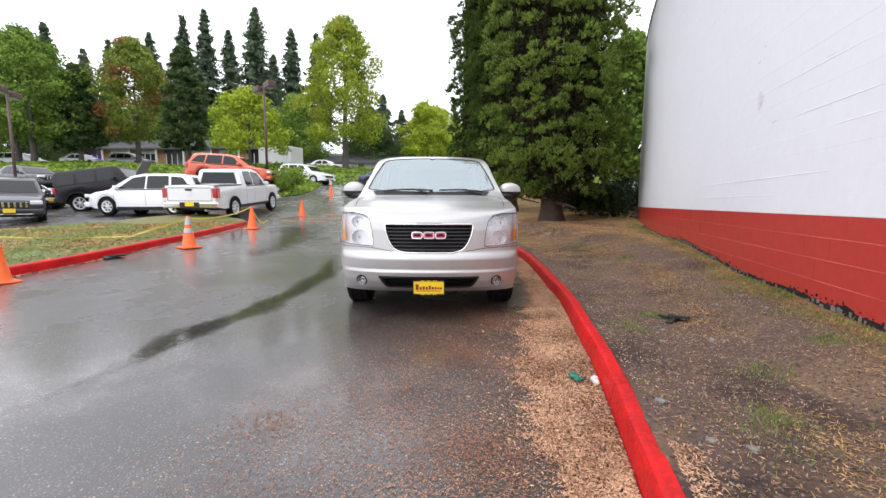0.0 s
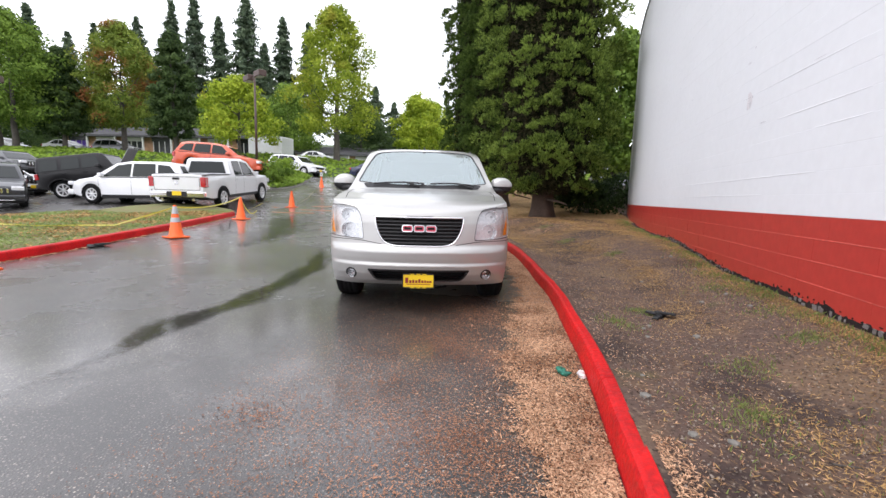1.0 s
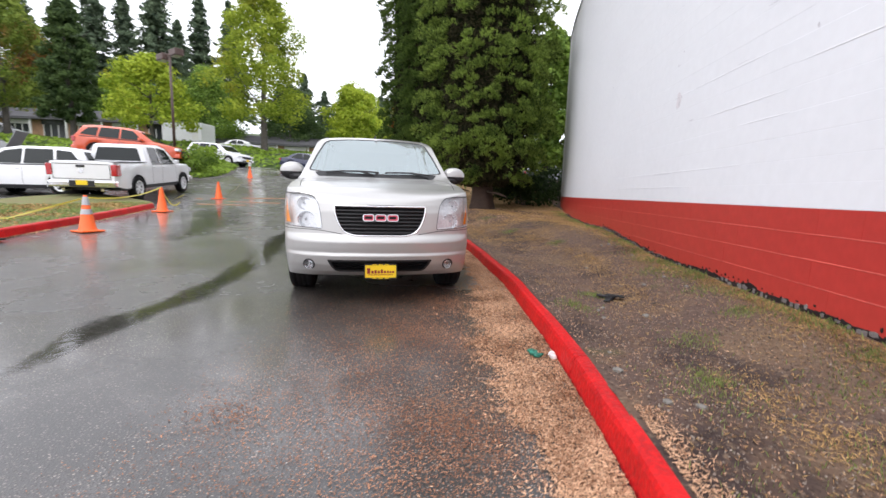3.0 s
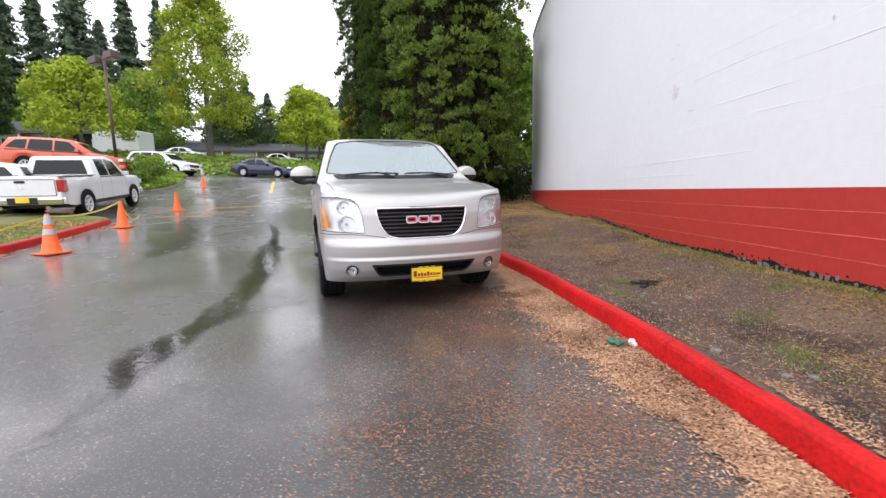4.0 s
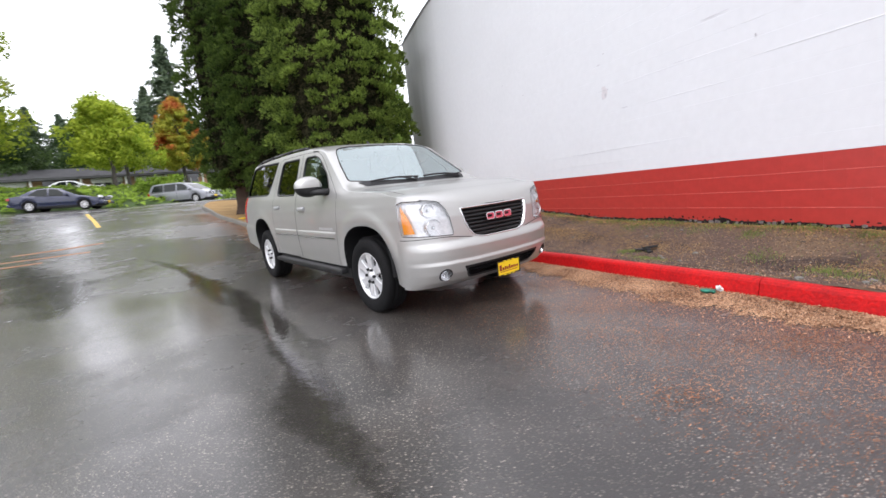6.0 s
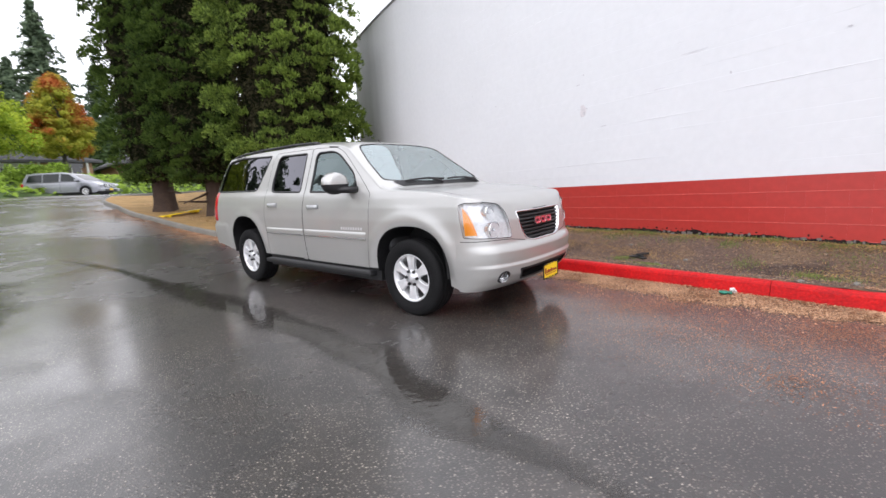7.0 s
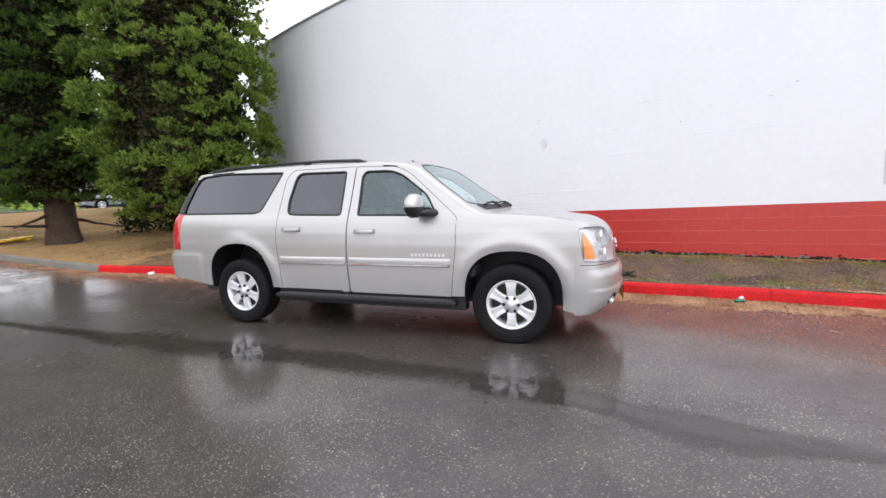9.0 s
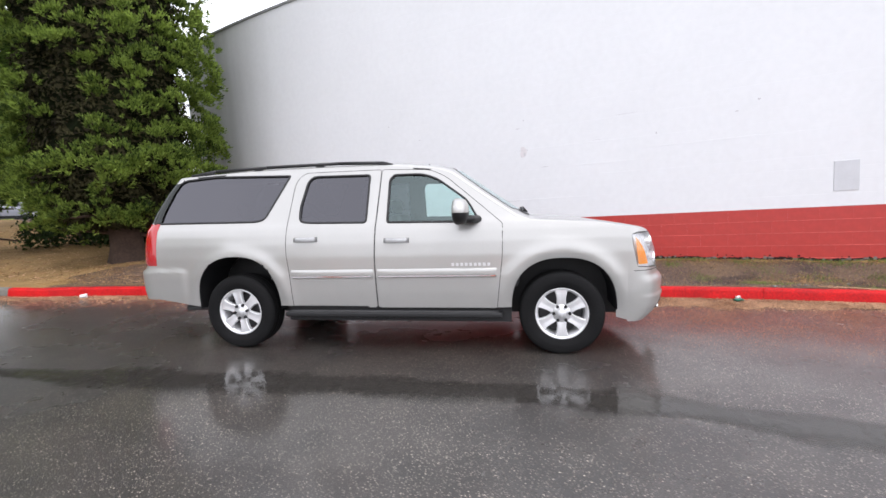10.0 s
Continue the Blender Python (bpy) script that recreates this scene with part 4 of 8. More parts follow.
        for zc, r, x in ((0.865, 0.078, 0.715), (1.02, 0.062, 0.735)):
            base = Vector(f_front(s * x, zc, 0.0))
            mm = Matrix.Translation(base + Vector((s * 0.0, 0.034, 0))) @ Matrix.Rotation(radians(90), 4, "X")
            bm = bmesh.new()
            spin(bm, [(0.001, -0.045), (r * 0.35, -0.042), (r * 0.7, -0.025), (r * 0.92, 0.0), (r, 0.012), (r * 1.02, 0.004), (r * 1.0, -0.05)], 24, mm)
            part("reflector", bm, M_LAMP, hl, smooth=True)
            bm = bmesh.new()
            spin(bm, [(0.001, 0.012), (r * 0.16, 0.008), (r * 0.2, -0.01), (r * 0.12, -0.045)], 14, mm)
            part("bulb", bm, M_CHROME, hl, smooth=True)
        zs = [0.83 + 0.25 * i / 6 for i in range(7)]
        bm = bmesh.new()
        rows = []
        for i, z in enumerate(zs):
            y_out = float(np.interp(z, [0.81, 0.98, 1.10], [-0.650, -0.630, -0.618]))
            x_in = float(np.interp(z, [0.82, 1.08], [0.878, 0.932]))
            pa, pb = nose_angle_y(y_out, z, right), nose_angle(s * x_in, z)
            rows.append([f_nose(pa + (pb - pa) * j / 6, z, -0.012) for j in range(7)])
        grid(bm, rows)
        bmesh.ops.recalc_face_normals(bm, faces=bm.faces)
        part("side_marker", bm, M_AMBER, hl, "amber corner lens", True)
        part("lamp_lens", panel(poly, f_nose, -0.001, 0.02), M_CLEAR, hl, smooth=True).visible_shadow = False
        part("lamp_gap", ribbon(poly + [poly[0]], f_nose, 0.006, 0.001, 0.02), M_GAP, hl)
    # tail
    rows = []
    for k in range(44):
        z = 0.52 + (1.815 - 0.52) * k / 43
        rows.append([f_tail(math.pi * j / 72, z) for j in range(73)])
    bm = bmesh.new()
    grid(bm, rows)
    bmesh.ops.recalc_face_normals(bm, faces=bm.faces)
    tail = part("tailgate", bm, M_SILVER, root, "silver tailgate and rear bumper", True)
    bm = bmesh.new()
    rows = []
    for j in range(61):
        p = math.pi * j / 60
        q = Vector(f_tail(p, 1.815))
        c = math.cos(p)
        h = Vector(f_top(3.85, hw(3.85, rail(3.85)) * math.copysign(abs(c) ** (2 / 3.2), c)))
        ctl = Vector((q.x, q.y - 0.01, h.z - 0.005))
        rows.append([tuple(q * (1 - t) ** 2 + ctl * 2 * t * (1 - t) + h * t * t) for t in [i / 8 for i in range(9)]])
    grid(bm, rows)
    bmesh.ops.recalc_face_normals(bm, faces=bm.faces)
    part("roof_end", bm, M_SILVER, root, smooth=True)
    bm = bmesh.new()
    grid(bm, [[f_tail(math.pi * j / 60, 1.34 + 0.42 * k / 8, 0.004) for j in range(61)] for k in range(9)])
    bmesh.ops.recalc_face_normals(bm, faces=bm.faces)
    part("tail_glass", bm, M_DARK_GLASS, tail, "dark rear window", True)
    for p0, p1 in ((0.0, 0.42), (math.pi - 0.42, math.pi)):
        bm = bmesh.new()
        rows = []
        for i in range(12):
            z = 0.885 + 0.445 * i / 11
            o = 0.002 if i in (0, 11) else 0.012
            rows.append([f_tail(p0 + (p1 - p0) * j / 10, z, 0.001 if j in (0, 10) else o) for j in range(11)])
        grid(bm, rows)
        bmesh.ops.recalc_face_normals(bm, faces=bm.faces)
        part("tail_lamp", bm, M_TAIL, tail, "tall red tail lamp", True)
    # underside, cabin
    bm = bmesh.new()
    box(bm, -0.54, -0.72, 0.30, 0.54, 3.75, 0.48)
    part("underbody", bm, M_BLACK, root)
    bm = bmesh.new()
    box(bm, -0.54, 0.45, 0.46, 0.54, 4.1, 0.60)
    part("cabin_floor", bm, M_DASH, root)
    bm = bmesh.new()
    box(bm, -0.50, -0.62, 0.46, 0.50, 0.42, 1.0)
    part("engine", bm, M_BLACK, root)
    bm = bmesh.new()
    box(bm, -0.84, 0.40, 0.6, 0.84, 0.86, 1.26, bevel=0.06, seg=2)
    part("dashboard", bm, M_DASH, root, "dark grey dashboard")
    bm = bmesh.new()
    for i in range(24):
        a, b = i * math.pi / 12, (i + 1) * math.pi / 12
        c = Vector((0.42, 1.05, 1.17))
        pa = c + Vector((0.185 * math.cos(a), 0.06 * math.sin(a), 0.175 * math.sin(a)))
        pb = c + Vector((0.185 * math.cos(b), 0.06 * math.sin(b), 0.175 * math.sin(b)))
        tube(bm, pa, pb, 0.015, 0.015, 6, False)
    tube(bm, (0.42, 1.05, 1.17), (0.42, 0.84, 1.12), 0.04, 0.05, 8)
    for a in (0.2, math.pi - 0.2, -1.57):
        tube(bm, (0.42, 1.05, 1.17), (0.42 + 0.18 * math.cos(a), 1.05 + 0.06 * math.sin(a), 1.17 + 0.17 * math.sin(a)), 0.02, 0.015, 6)
    part("steering_wheel", bm, M_BLACK, root, smooth=True)
    for y, xs in ((1.55, 0.42), (2.45, 0.42), (3.2, 0.27)):
        for x in (-xs, xs):
            bm = bmesh.new()
            box(bm, x - 0.26, y - 0.25, 0.62, x + 0.26, y + 0.25, 0.84, bevel=0.06, seg=2)
            tilt = Matrix.Translation((x, y + 0.22, 0.8)) @ Matrix.Rotation(radians(-14), 4, "X")
            box(bm, -0.25, -0.07, 0, 0.25, 0.07, 0.55, tilt, bevel=0.05, seg=2)
            box(bm, -0.13, -0.05, 0.57, 0.13, 0.05, 0.74, tilt, bevel=0.04, seg=2)
            part("seat", bm, M_SEAT, root, "light grey seat", True)
    # antenna, tow hook, exhaust
    bm = bmesh.new()
    tube(bm, (0.0, 1.36, 1.85), (0.0, 1.40, 1.905), 0.022, 0.006, 8)
    part("antenna", bm, M_TRIM, root, "small black roof antenna")
    bm = bmesh.new()
    tube(bm, (-0.62, 3.85, 0.36), (-0.66, 4.15, 0.36), 0.035, 0.035, 10)
    part("exhaust_pipe", bm, M_DASH, root)
    # wheels
    for x, y, s in ((-0.845, 0.024, -1), (0.845, 0.024, 1), (-0.845, 3.285, -1), (0.845, 3.285, 1)):
        bm = bmesh.new()
        spin(bm, [(0.0005, -0.02), (0.20, -0.02), (0.206, -0.03)], 32, Matrix.Rotation(radians(90 * s), 4, "Y"))
        w = part("wheel", bm, M_DASH, root, "wheel with a bright alloy rim")
        w.matrix_basis = pose(x, y, 0.386) @ Matrix.Rotation(0.52 - 0.05 * y, 4, "X")
        wheel_mesh_parts(w, s)
    return root


suv()

# ---- trees, shrubs and ground cover ----
NR = np.random.default_rng(11)


def leaf_material(name, dark, light, scale=0.9, rough=0.6, autumn=None, autumn_at=0.62, thin=0.42):
    """Leaves: two greens mixed by position and by leaf, some light through them."""
    m = bpy.data.materials.new(name)
    m.use_nodes = True
    n, l = m.node_tree.nodes, m.node_tree.links
    n.clear()
    out, mixs, pr, tl = (n.new(k) for k in ("ShaderNodeOutputMaterial", "ShaderNodeMixShader", "ShaderNodeBsdfPrincipled", "ShaderNodeBsdfTranslucent"))
    tc, no, geo = n.new("ShaderNodeTexCoord"), n.new("ShaderNodeTexNoise"), n.new("ShaderNodeNewGeometry")
    no.inputs["Scale"].default_value, no.inputs["Detail"].default_value = scale, 3.0
    l.new(tc.outputs["Object"], no.inputs["Vector"])
    a = n.new("ShaderNodeMath")
    a.operation = "MULTIPLY_ADD"
    l.new(geo.outputs["Random Per Island"], a.inputs[0])
    a.inputs[1].default_value = 0.55
    l.new(no.outputs["Fac"], a.inputs[2])
    r = n.new("ShaderNodeMapRange")
    r.inputs["From Min"].default_value, r.inputs["From Max"].default_value = 0.45, 1.05
    l.new(a.outputs[0], r.inputs["Value"])
    mx = n.new("ShaderNodeMix")
    mx.data_type = "RGBA"
    mx.inputs["A"].default_value, mx.inputs["B"].default_value = (*dark, 1), (*light, 1)
    l.new(r.outputs["Result"], mx.inputs["Factor"])
    col = mx.outputs["Result"]
    if autumn:
        n2, r2, m2 = n.new("ShaderNodeTexNoise"), n.new("ShaderNodeMapRange"), n.new("ShaderNodeMix")
        n2.inputs["Scale"].default_value = 0.35
        l.new(tc.outputs["Object"], n2.inputs["Vector"])
        r2.inputs["From Min"].default_value, r2.inputs["From Max"].default_value = autumn_at - 0.07, autumn_at + 0.07
        l.new(n2.outputs["Fac"], r2.inputs["Value"])
        m2.data_type = "RGBA"
        m2.inputs["B"].default_value = (*autumn, 1)
        l.new(col, m2.inputs["A"])
        l.new(r2.outputs["Result"], m2.inputs["Factor"])
        col = m2.outputs["Result"]
    l.new(col, pr.inputs["Base Color"])
    l.new(col, tl.inputs["Color"])
    pr.inputs["Roughness"].default_value = rough
    pr.inputs["Specular IOR Level"].default_value = 0.15
    mixs.inputs["Fac"].default_value = thin
    l.new(pr.outputs["BSDF"], mixs.inputs[1])
    l.new(tl.outputs["BSDF"], mixs.inputs[2])
    l.new(mixs.outputs["Shader"], out.inputs["Surface"])
    return m


M_BARK = mat("rough_bark", (0.062, 0.038, 0.027), 0.9, vary=0.4, scale=3, fine=20, bump=0.9)
M_BARK_GREY = mat("grey_bark", (0.085, 0.075, 0.065), 0.9, vary=0.4, scale=3, fine=20, bump=0.7)
M_CEDAR = leaf_material("cedar_spray", (0.026, 0.052, 0.015), (0.30, 0.41, 0.080), 1.6)
# same foliage for the two far cedars, their shade put into a darker green
M_CEDAR_SHADED = leaf_material("shaded_cedar_spray", (0.020, 0.042, 0.012), (0.13, 0.20, 0.04), 1.3)
# inner foliage: colours darkened for the shade inside the crown
M_CEDAR_INNER_SHADE = leaf_material("shaded_cedar_twig", (0.016, 0.014, 0.008), (0.060, 0.056, 0.024), 3.0, 0.9, thin=0.1)
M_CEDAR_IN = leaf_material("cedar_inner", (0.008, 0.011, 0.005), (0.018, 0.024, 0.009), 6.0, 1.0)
M_FIR = leaf_material("fir_needles", (0.065, 0.10, 0.066), (0.18, 0.24, 0.14), 0.5)
M_MAPLE = leaf_material("maple_green", (0.12, 0.19, 0.018), (0.40, 0.47, 0.055), 0.45, autumn=(0.34, 0.30, 0.04), autumn_at=0.66)
M_MAPLE_RED = leaf_material("maple_turning", (0.095, 0.155, 0.024), (0.28, 0.35, 0.065), 0.45, autumn=(0.30, 0.12, 0.045), autumn_at=0.58)
M_YELLOW_LEAF = leaf_material("yellow_green_leaf", (0.17, 0.26, 0.02), (0.46, 0.54, 0.06), 0.5, autumn=(0.40, 0.30, 0.04), autumn_at=0.70)
M_DARK_LEAF = leaf_material("dark_green_leaf", (0.028, 0.056, 0.020), (0.10, 0.155, 0.048), 0.6)
M_GREEN_LEAF = leaf_material("mid_green_leaf", (0.075, 0.14, 0.024), (0.25, 0.37, 0.065), 0.5)
M_IVY = leaf_material("ivy_leaf", (0.10, 0.17, 0.02), (0.32, 0.46, 0.065), 0.8)
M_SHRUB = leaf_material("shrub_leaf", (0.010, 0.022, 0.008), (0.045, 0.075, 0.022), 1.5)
M_BLADE = leaf_material("grass_blade", (0.12, 0.17, 0.05), (0.30, 0.38, 0.12), 1.2)
M_ORANGE_LEAF = leaf_material("orange_leaf", (0.26, 0.29, 0.035), (0.44, 0.44, 0.06), 0.5, autumn=(0.48, 0.14, 0.04), autumn_at=0.55)


def cards(centres, normals, sizes, slim=0.55, droop=0.0):
    """Many small pointed leaves as one list of vertices and faces (a bent diamond each)."""
    n = len(centres)
    nm = normals + NR.normal(0, 0.45, (n, 3))
    nm /= np.linalg.norm(nm, axis=1, keepdims=True) + 1e-9
    up = NR.normal(0, 1, (n, 3))
    up[:, 2] -= droop
    t = up - (up * nm).sum(1, keepdims=True) * nm
    t /= np.linalg.norm(t, axis=1, keepdims=True) + 1e-9
    b = np.cross(nm, t)
    s = sizes[:, None]
    v = np.empty((n, 4, 3))
    v[:, 0] = centres - t * s
    v[:, 1] = centres + b * s * slim + nm * s * 0.15
    v[:, 2] = centres + t * s
    v[:, 3] = centres - b * s * slim + nm * s * 0.15
    f = np.arange(4 * n).reshape(n, 4)
    return v.reshape(-1, 3), f


def leaf_mesh(name, vf, material, parent=None, label=""):
    vs = np.concatenate([v for v, _ in vf])
    off, fs = 0, []
    for v, f in vf:
        fs.append(f + off)
        off += len(v)
    fs = np.concatenate(fs)
    me = bpy.data.meshes.new(name)
    me.vertices.add(len(vs))
    me.vertices.foreach_set("co", vs.astype(np.float32).ravel())
    me.loops.add(fs.size)
    me.loops.foreach_set("vertex_index", fs.astype(np.int32).ravel())
    me.polygons.add(len(fs))
    me.polygons.foreach_set("loop_start", np.arange(0, fs.size, 4, dtype=np.int32))
    me.update(calc_edges=True)
    me.materials.append(material)
    ob = new(name, me)
    if parent:
        ob.parent = parent
    if label:
        ob["label"] = label
    return ob


def clumps(centres, radii, per, leaf, flat=0.8, droop=0.0, slim=0.55):
    """Leaves over the upper and outer side of each clump."""
    n = len(centres)
    d = NR.normal(0, 1, (n, per, 3))
    d[:, :, 2] = d[:, :, 2] * 0.9 + 0.25
    d /= np.linalg.norm(d, axis=2, keepdims=True)
    r = radii[:, None, None] * NR.uniform(0.55, 1.08, (n, per, 1))
    p = centres[:, None, :] + d * r * np.array([1, 1, flat])
    sz = leaf * NR.uniform(0.6, 1.35, n * per)
    return cards(p.reshape(-1, 3), d.reshape(-1, 3), sz, slim, droop)


def trunk(bm, base, top, r0, r1, bends=6, sway=0.15, n=10):
    pts = []
    for i in range(bends + 1):
        t = i / bends
        p = Vector(base).lerp(Vector(top), t) + Vector((R.uniform(-sway, sway), R.uniform(-sway, sway), 0)) * (0 if i in (0, bends) else 1)
        pts.append((p, r0 + (r1 - r0) * t ** 0.8))
    up = (Vector(top) - Vector(base)).normalized()
    sx = up.cross(Vector((0.3, 1, 0.1))).normalized()
    sy = up.cross(sx)
    grid(bm, [[tuple(p + (sx * math.cos(2 * math.pi * k / n) + sy * math.sin(2 * math.pi * k / n)) * r) for k in range(n + 1)] for p, r in pts])
    bmesh.ops.remove_doubles(bm, verts=bm.verts, dist=0.0005)
    bmesh.ops.recalc_face_normals(bm, faces=bm.faces)
    return pts


def cedar(x, y, z, rad, height, low, label, leaf):
    """A tall columnar cedar: fluted trunk, low limbs, dense lumpy foliage in sprays."""
    root = tagged(empty("cedar_tree", Matrix.Translation((x, y, z))), label, "tree", "tall cedars beside the wall")
    bm = bmesh.new()
    spin(bm, [(0.62, -0.25), (0.46, 0.05), (0.36, 0.5), (0.31, 1.4), (0.27, 4), (0.2, 8), (0.06, height - 0.5)], 14)
    for v in bm.verts:
        a = math.atan2(v.co.y, v.co.x)
        k = 1 + 0.16 * math.sin(a * 4 + v.co.z) + 0.1 * noise.noise(Vector((a * 2, v.co.z * 2, x)))
        v.co.x, v.co.y = v.co.x * k, v.co.y * k
    bmesh.ops.recalc_face_normals(bm, faces=bm.faces)
    part("trunk", bm, M_BARK, root, "reddish brown fibrous trunk", True)
    for i in range(7):
        a = R.uniform(0, 6.28)
        h = R.uniform(0.5, 2.2)
        bm = bmesh.new()
        trunk(bm, (0.2 * math.cos(a), 0.2 * math.sin(a), h), (rad * 0.75 * math.cos(a), rad * 0.75 * math.sin(a), h + R.uniform(-0.4, 0.5)), 0.06, 0.02, 4, 0.1, 6)
        part("limb", bm, M_BARK, root)
    shape = lambda zz: rad * np.clip(np.minimum(1.0, 0.62 + (zz - low) * 0.32), 0, 1) * (1 - np.clip(zz / height - 0.6, 0, 1) ** 1.3 * 3.0).clip(0.05)
    lumps = lambda a, zz: 0.03 * np.sin(a * 4 + zz * 1.5 + x) + 0.09 * np.sin(a * 9 - zz * 2.7 + x * 3) * np.sin(zz * 2.1 + a * 3) + 0.10 * np.sin(a * 14 + zz * 4.3) * np.sin(zz * 3.7 - a * 6)
    # opaque heart of inner twigs, shade put into its near-black colour
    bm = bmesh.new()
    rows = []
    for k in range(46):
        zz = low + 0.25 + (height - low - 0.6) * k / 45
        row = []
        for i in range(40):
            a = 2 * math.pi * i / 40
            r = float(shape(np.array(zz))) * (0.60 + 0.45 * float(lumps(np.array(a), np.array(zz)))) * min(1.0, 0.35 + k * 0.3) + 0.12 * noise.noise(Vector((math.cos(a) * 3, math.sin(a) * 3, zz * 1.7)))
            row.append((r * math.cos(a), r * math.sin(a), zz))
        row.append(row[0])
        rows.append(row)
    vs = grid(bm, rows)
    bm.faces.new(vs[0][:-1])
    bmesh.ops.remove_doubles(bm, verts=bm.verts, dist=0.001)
    part("heart", bm, M_CEDAR_IN, root, "inner twigs coloured near black for shade")
    # short sprays that cover the heart, their brown darkened for shade in the gaps
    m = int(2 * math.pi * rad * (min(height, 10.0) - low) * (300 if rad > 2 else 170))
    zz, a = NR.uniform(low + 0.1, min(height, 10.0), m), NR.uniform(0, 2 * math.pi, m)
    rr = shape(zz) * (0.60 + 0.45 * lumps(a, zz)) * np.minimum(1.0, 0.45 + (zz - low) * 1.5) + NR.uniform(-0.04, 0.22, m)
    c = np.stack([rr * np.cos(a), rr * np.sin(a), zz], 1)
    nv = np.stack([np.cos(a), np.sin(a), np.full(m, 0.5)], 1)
    leaf_mesh("inner_sprays", [cards(c, nv, NR.uniform(0.035, 0.075, m), 0.42, -0.6)], M_CEDAR_INNER_SHADE, root, "brown inner twigs darkened for shade")
    # billows of foliage, each a crowd of small upturned sprays
    zs, rs = [], []
    for z0, z1, size, dense in ((low, min(height, 9.6), 0.36, 5.2), (9.6, height - 0.4, 0.9, 0.5)):
        m = int(2 * math.pi * rad * (z1 - z0) * dense)
        zs.append(NR.uniform(z0, z1, m))
        rs.append(size * NR.uniform(0.6, 1.35, m))
    zz, rb = np.concatenate(zs), np.concatenate(rs)
    nb = len(zz)
    a = NR.uniform(0, 2 * math.pi, nb)
    # a third of the billows lie deeper, behind the outer ones
    depth = np.where(NR.random(nb) < 0.32, 0.68, 0.87)
    rr = shape(zz) * (depth + lumps(a, zz) * 0.5 + NR.normal(0, 0.045, nb))
    c = np.stack([rr * np.cos(a), rr * np.sin(a), zz], 1)
    out = np.stack([np.cos(a), np.sin(a), np.full(nb, 0.9)], 1)
    k = 20
    # tufts sit on the upper and outer side of each billow, so that its underside stays open and dark
    d = out[:, None, :] * 0.95 + NR.normal(0, 0.55, (nb, k, 3))
    d /= np.linalg.norm(d, axis=2, keepdims=True)
    q = (c[:, None, :] + d * rb[:, None, None] * np.array([1.0, 1.0, 0.75]) * NR.uniform(0.7, 1.1, (nb, k, 1))).reshape(-1, 3)
    d = d.reshape(-1, 3)
    big = np.repeat(np.where(zz > 9.6, 2.0, 1.0), k)
    n, per = len(q), 18 if rad > 2 else 11
    e = d[:, None, :] * 0.8 + np.array([0, 0, 0.5]) + NR.normal(0, 0.42, (n, per, 3))
    e /= np.linalg.norm(e, axis=2, keepdims=True)
    p = (q[:, None, :] + e * (big * NR.uniform(0.07, 0.16, n))[:, None, None] * NR.uniform(0.1, 1.0, (n, per, 1))).reshape(-1, 3)
    t = e.reshape(-1, 3)
    b = np.cross(t, NR.normal(0, 1, t.shape))
    b /= np.linalg.norm(b, axis=1, keepdims=True) + 1e-9
    sz = (NR.uniform(0.026, 0.056, (n, per)) * (1.0 if rad > 2 else 1.2) * big[:, None]).reshape(-1, 1)
    v = np.stack([p - t * sz, p + b * sz * 0.36, p + t * sz, p - b * sz * 0.36], 1).reshape(-1, 3)
    leaf_mesh("crown", [(v, np.arange(len(v)).reshape(-1, 4))], leaf, root, "dense lumpy green foliage in upturned sprays")
    return root


def broadleaf(name, x, y, z, height, width, material, label, stem=0.25, per=70, leaf=0.15, lobes=70, columnar=1.0, bark=None, group="trees on the bank"):
    """A broadleaf tree: tapered trunk, limbs, crown of leafy lobes with gaps and an uneven outline."""
    root = tagged(empty(name, Matrix.Translation((x, y, z))), label, "tree", group)
    bm = bmesh.new()
    trunk(bm, (0, 0, -0.2), (0, 0, height * 0.85), 0.022 * height + 0.05, 0.03, 7, 0.12, 9)
    part("trunk", bm, bark or M_BARK_GREY, root, smooth=True)
    for i in range(7):
        a = 6.28 * i / 7 + R.uniform(-0.3, 0.3)
        h = height * R.uniform(stem, 0.6)
        bm = bmesh.new()
        trunk(bm, (0, 0, h), (width * 0.36 * math.cos(a), width * 0.36 * math.sin(a), h + height * 0.22), 0.07, 0.02, 3, 0.15, 6)
        part("limb", bm, bark or M_BARK_GREY, root)
    n = lobes
    t = NR.uniform(0, 1, n)
    zz = height * (stem + (1 - stem) * t)
    env = np.sin(np.clip(0.10 + 0.90 * t, 0, 1) ** (0.62 * columnar) * math.pi) ** 0.62
    a = NR.uniform(0, 2 * math.pi, n)
    rr = width * 0.5 * env * NR.uniform(0.25, 0.95, n) ** 0.6 * (1 + 0.16 * np.sin(a * 3 + zz * 0.9 + x) + 0.10 * np.sin(a * 5 - zz * 1.7 + y))
    c = np.stack([rr * np.cos(a), rr * np.sin(a), zz], 1)
    leaf_mesh("crown", [clumps(c, NR.uniform(0.07, 0.145, n) * width, per, leaf, 0.75)], material, root, "leafy crown with gaps")
    return root


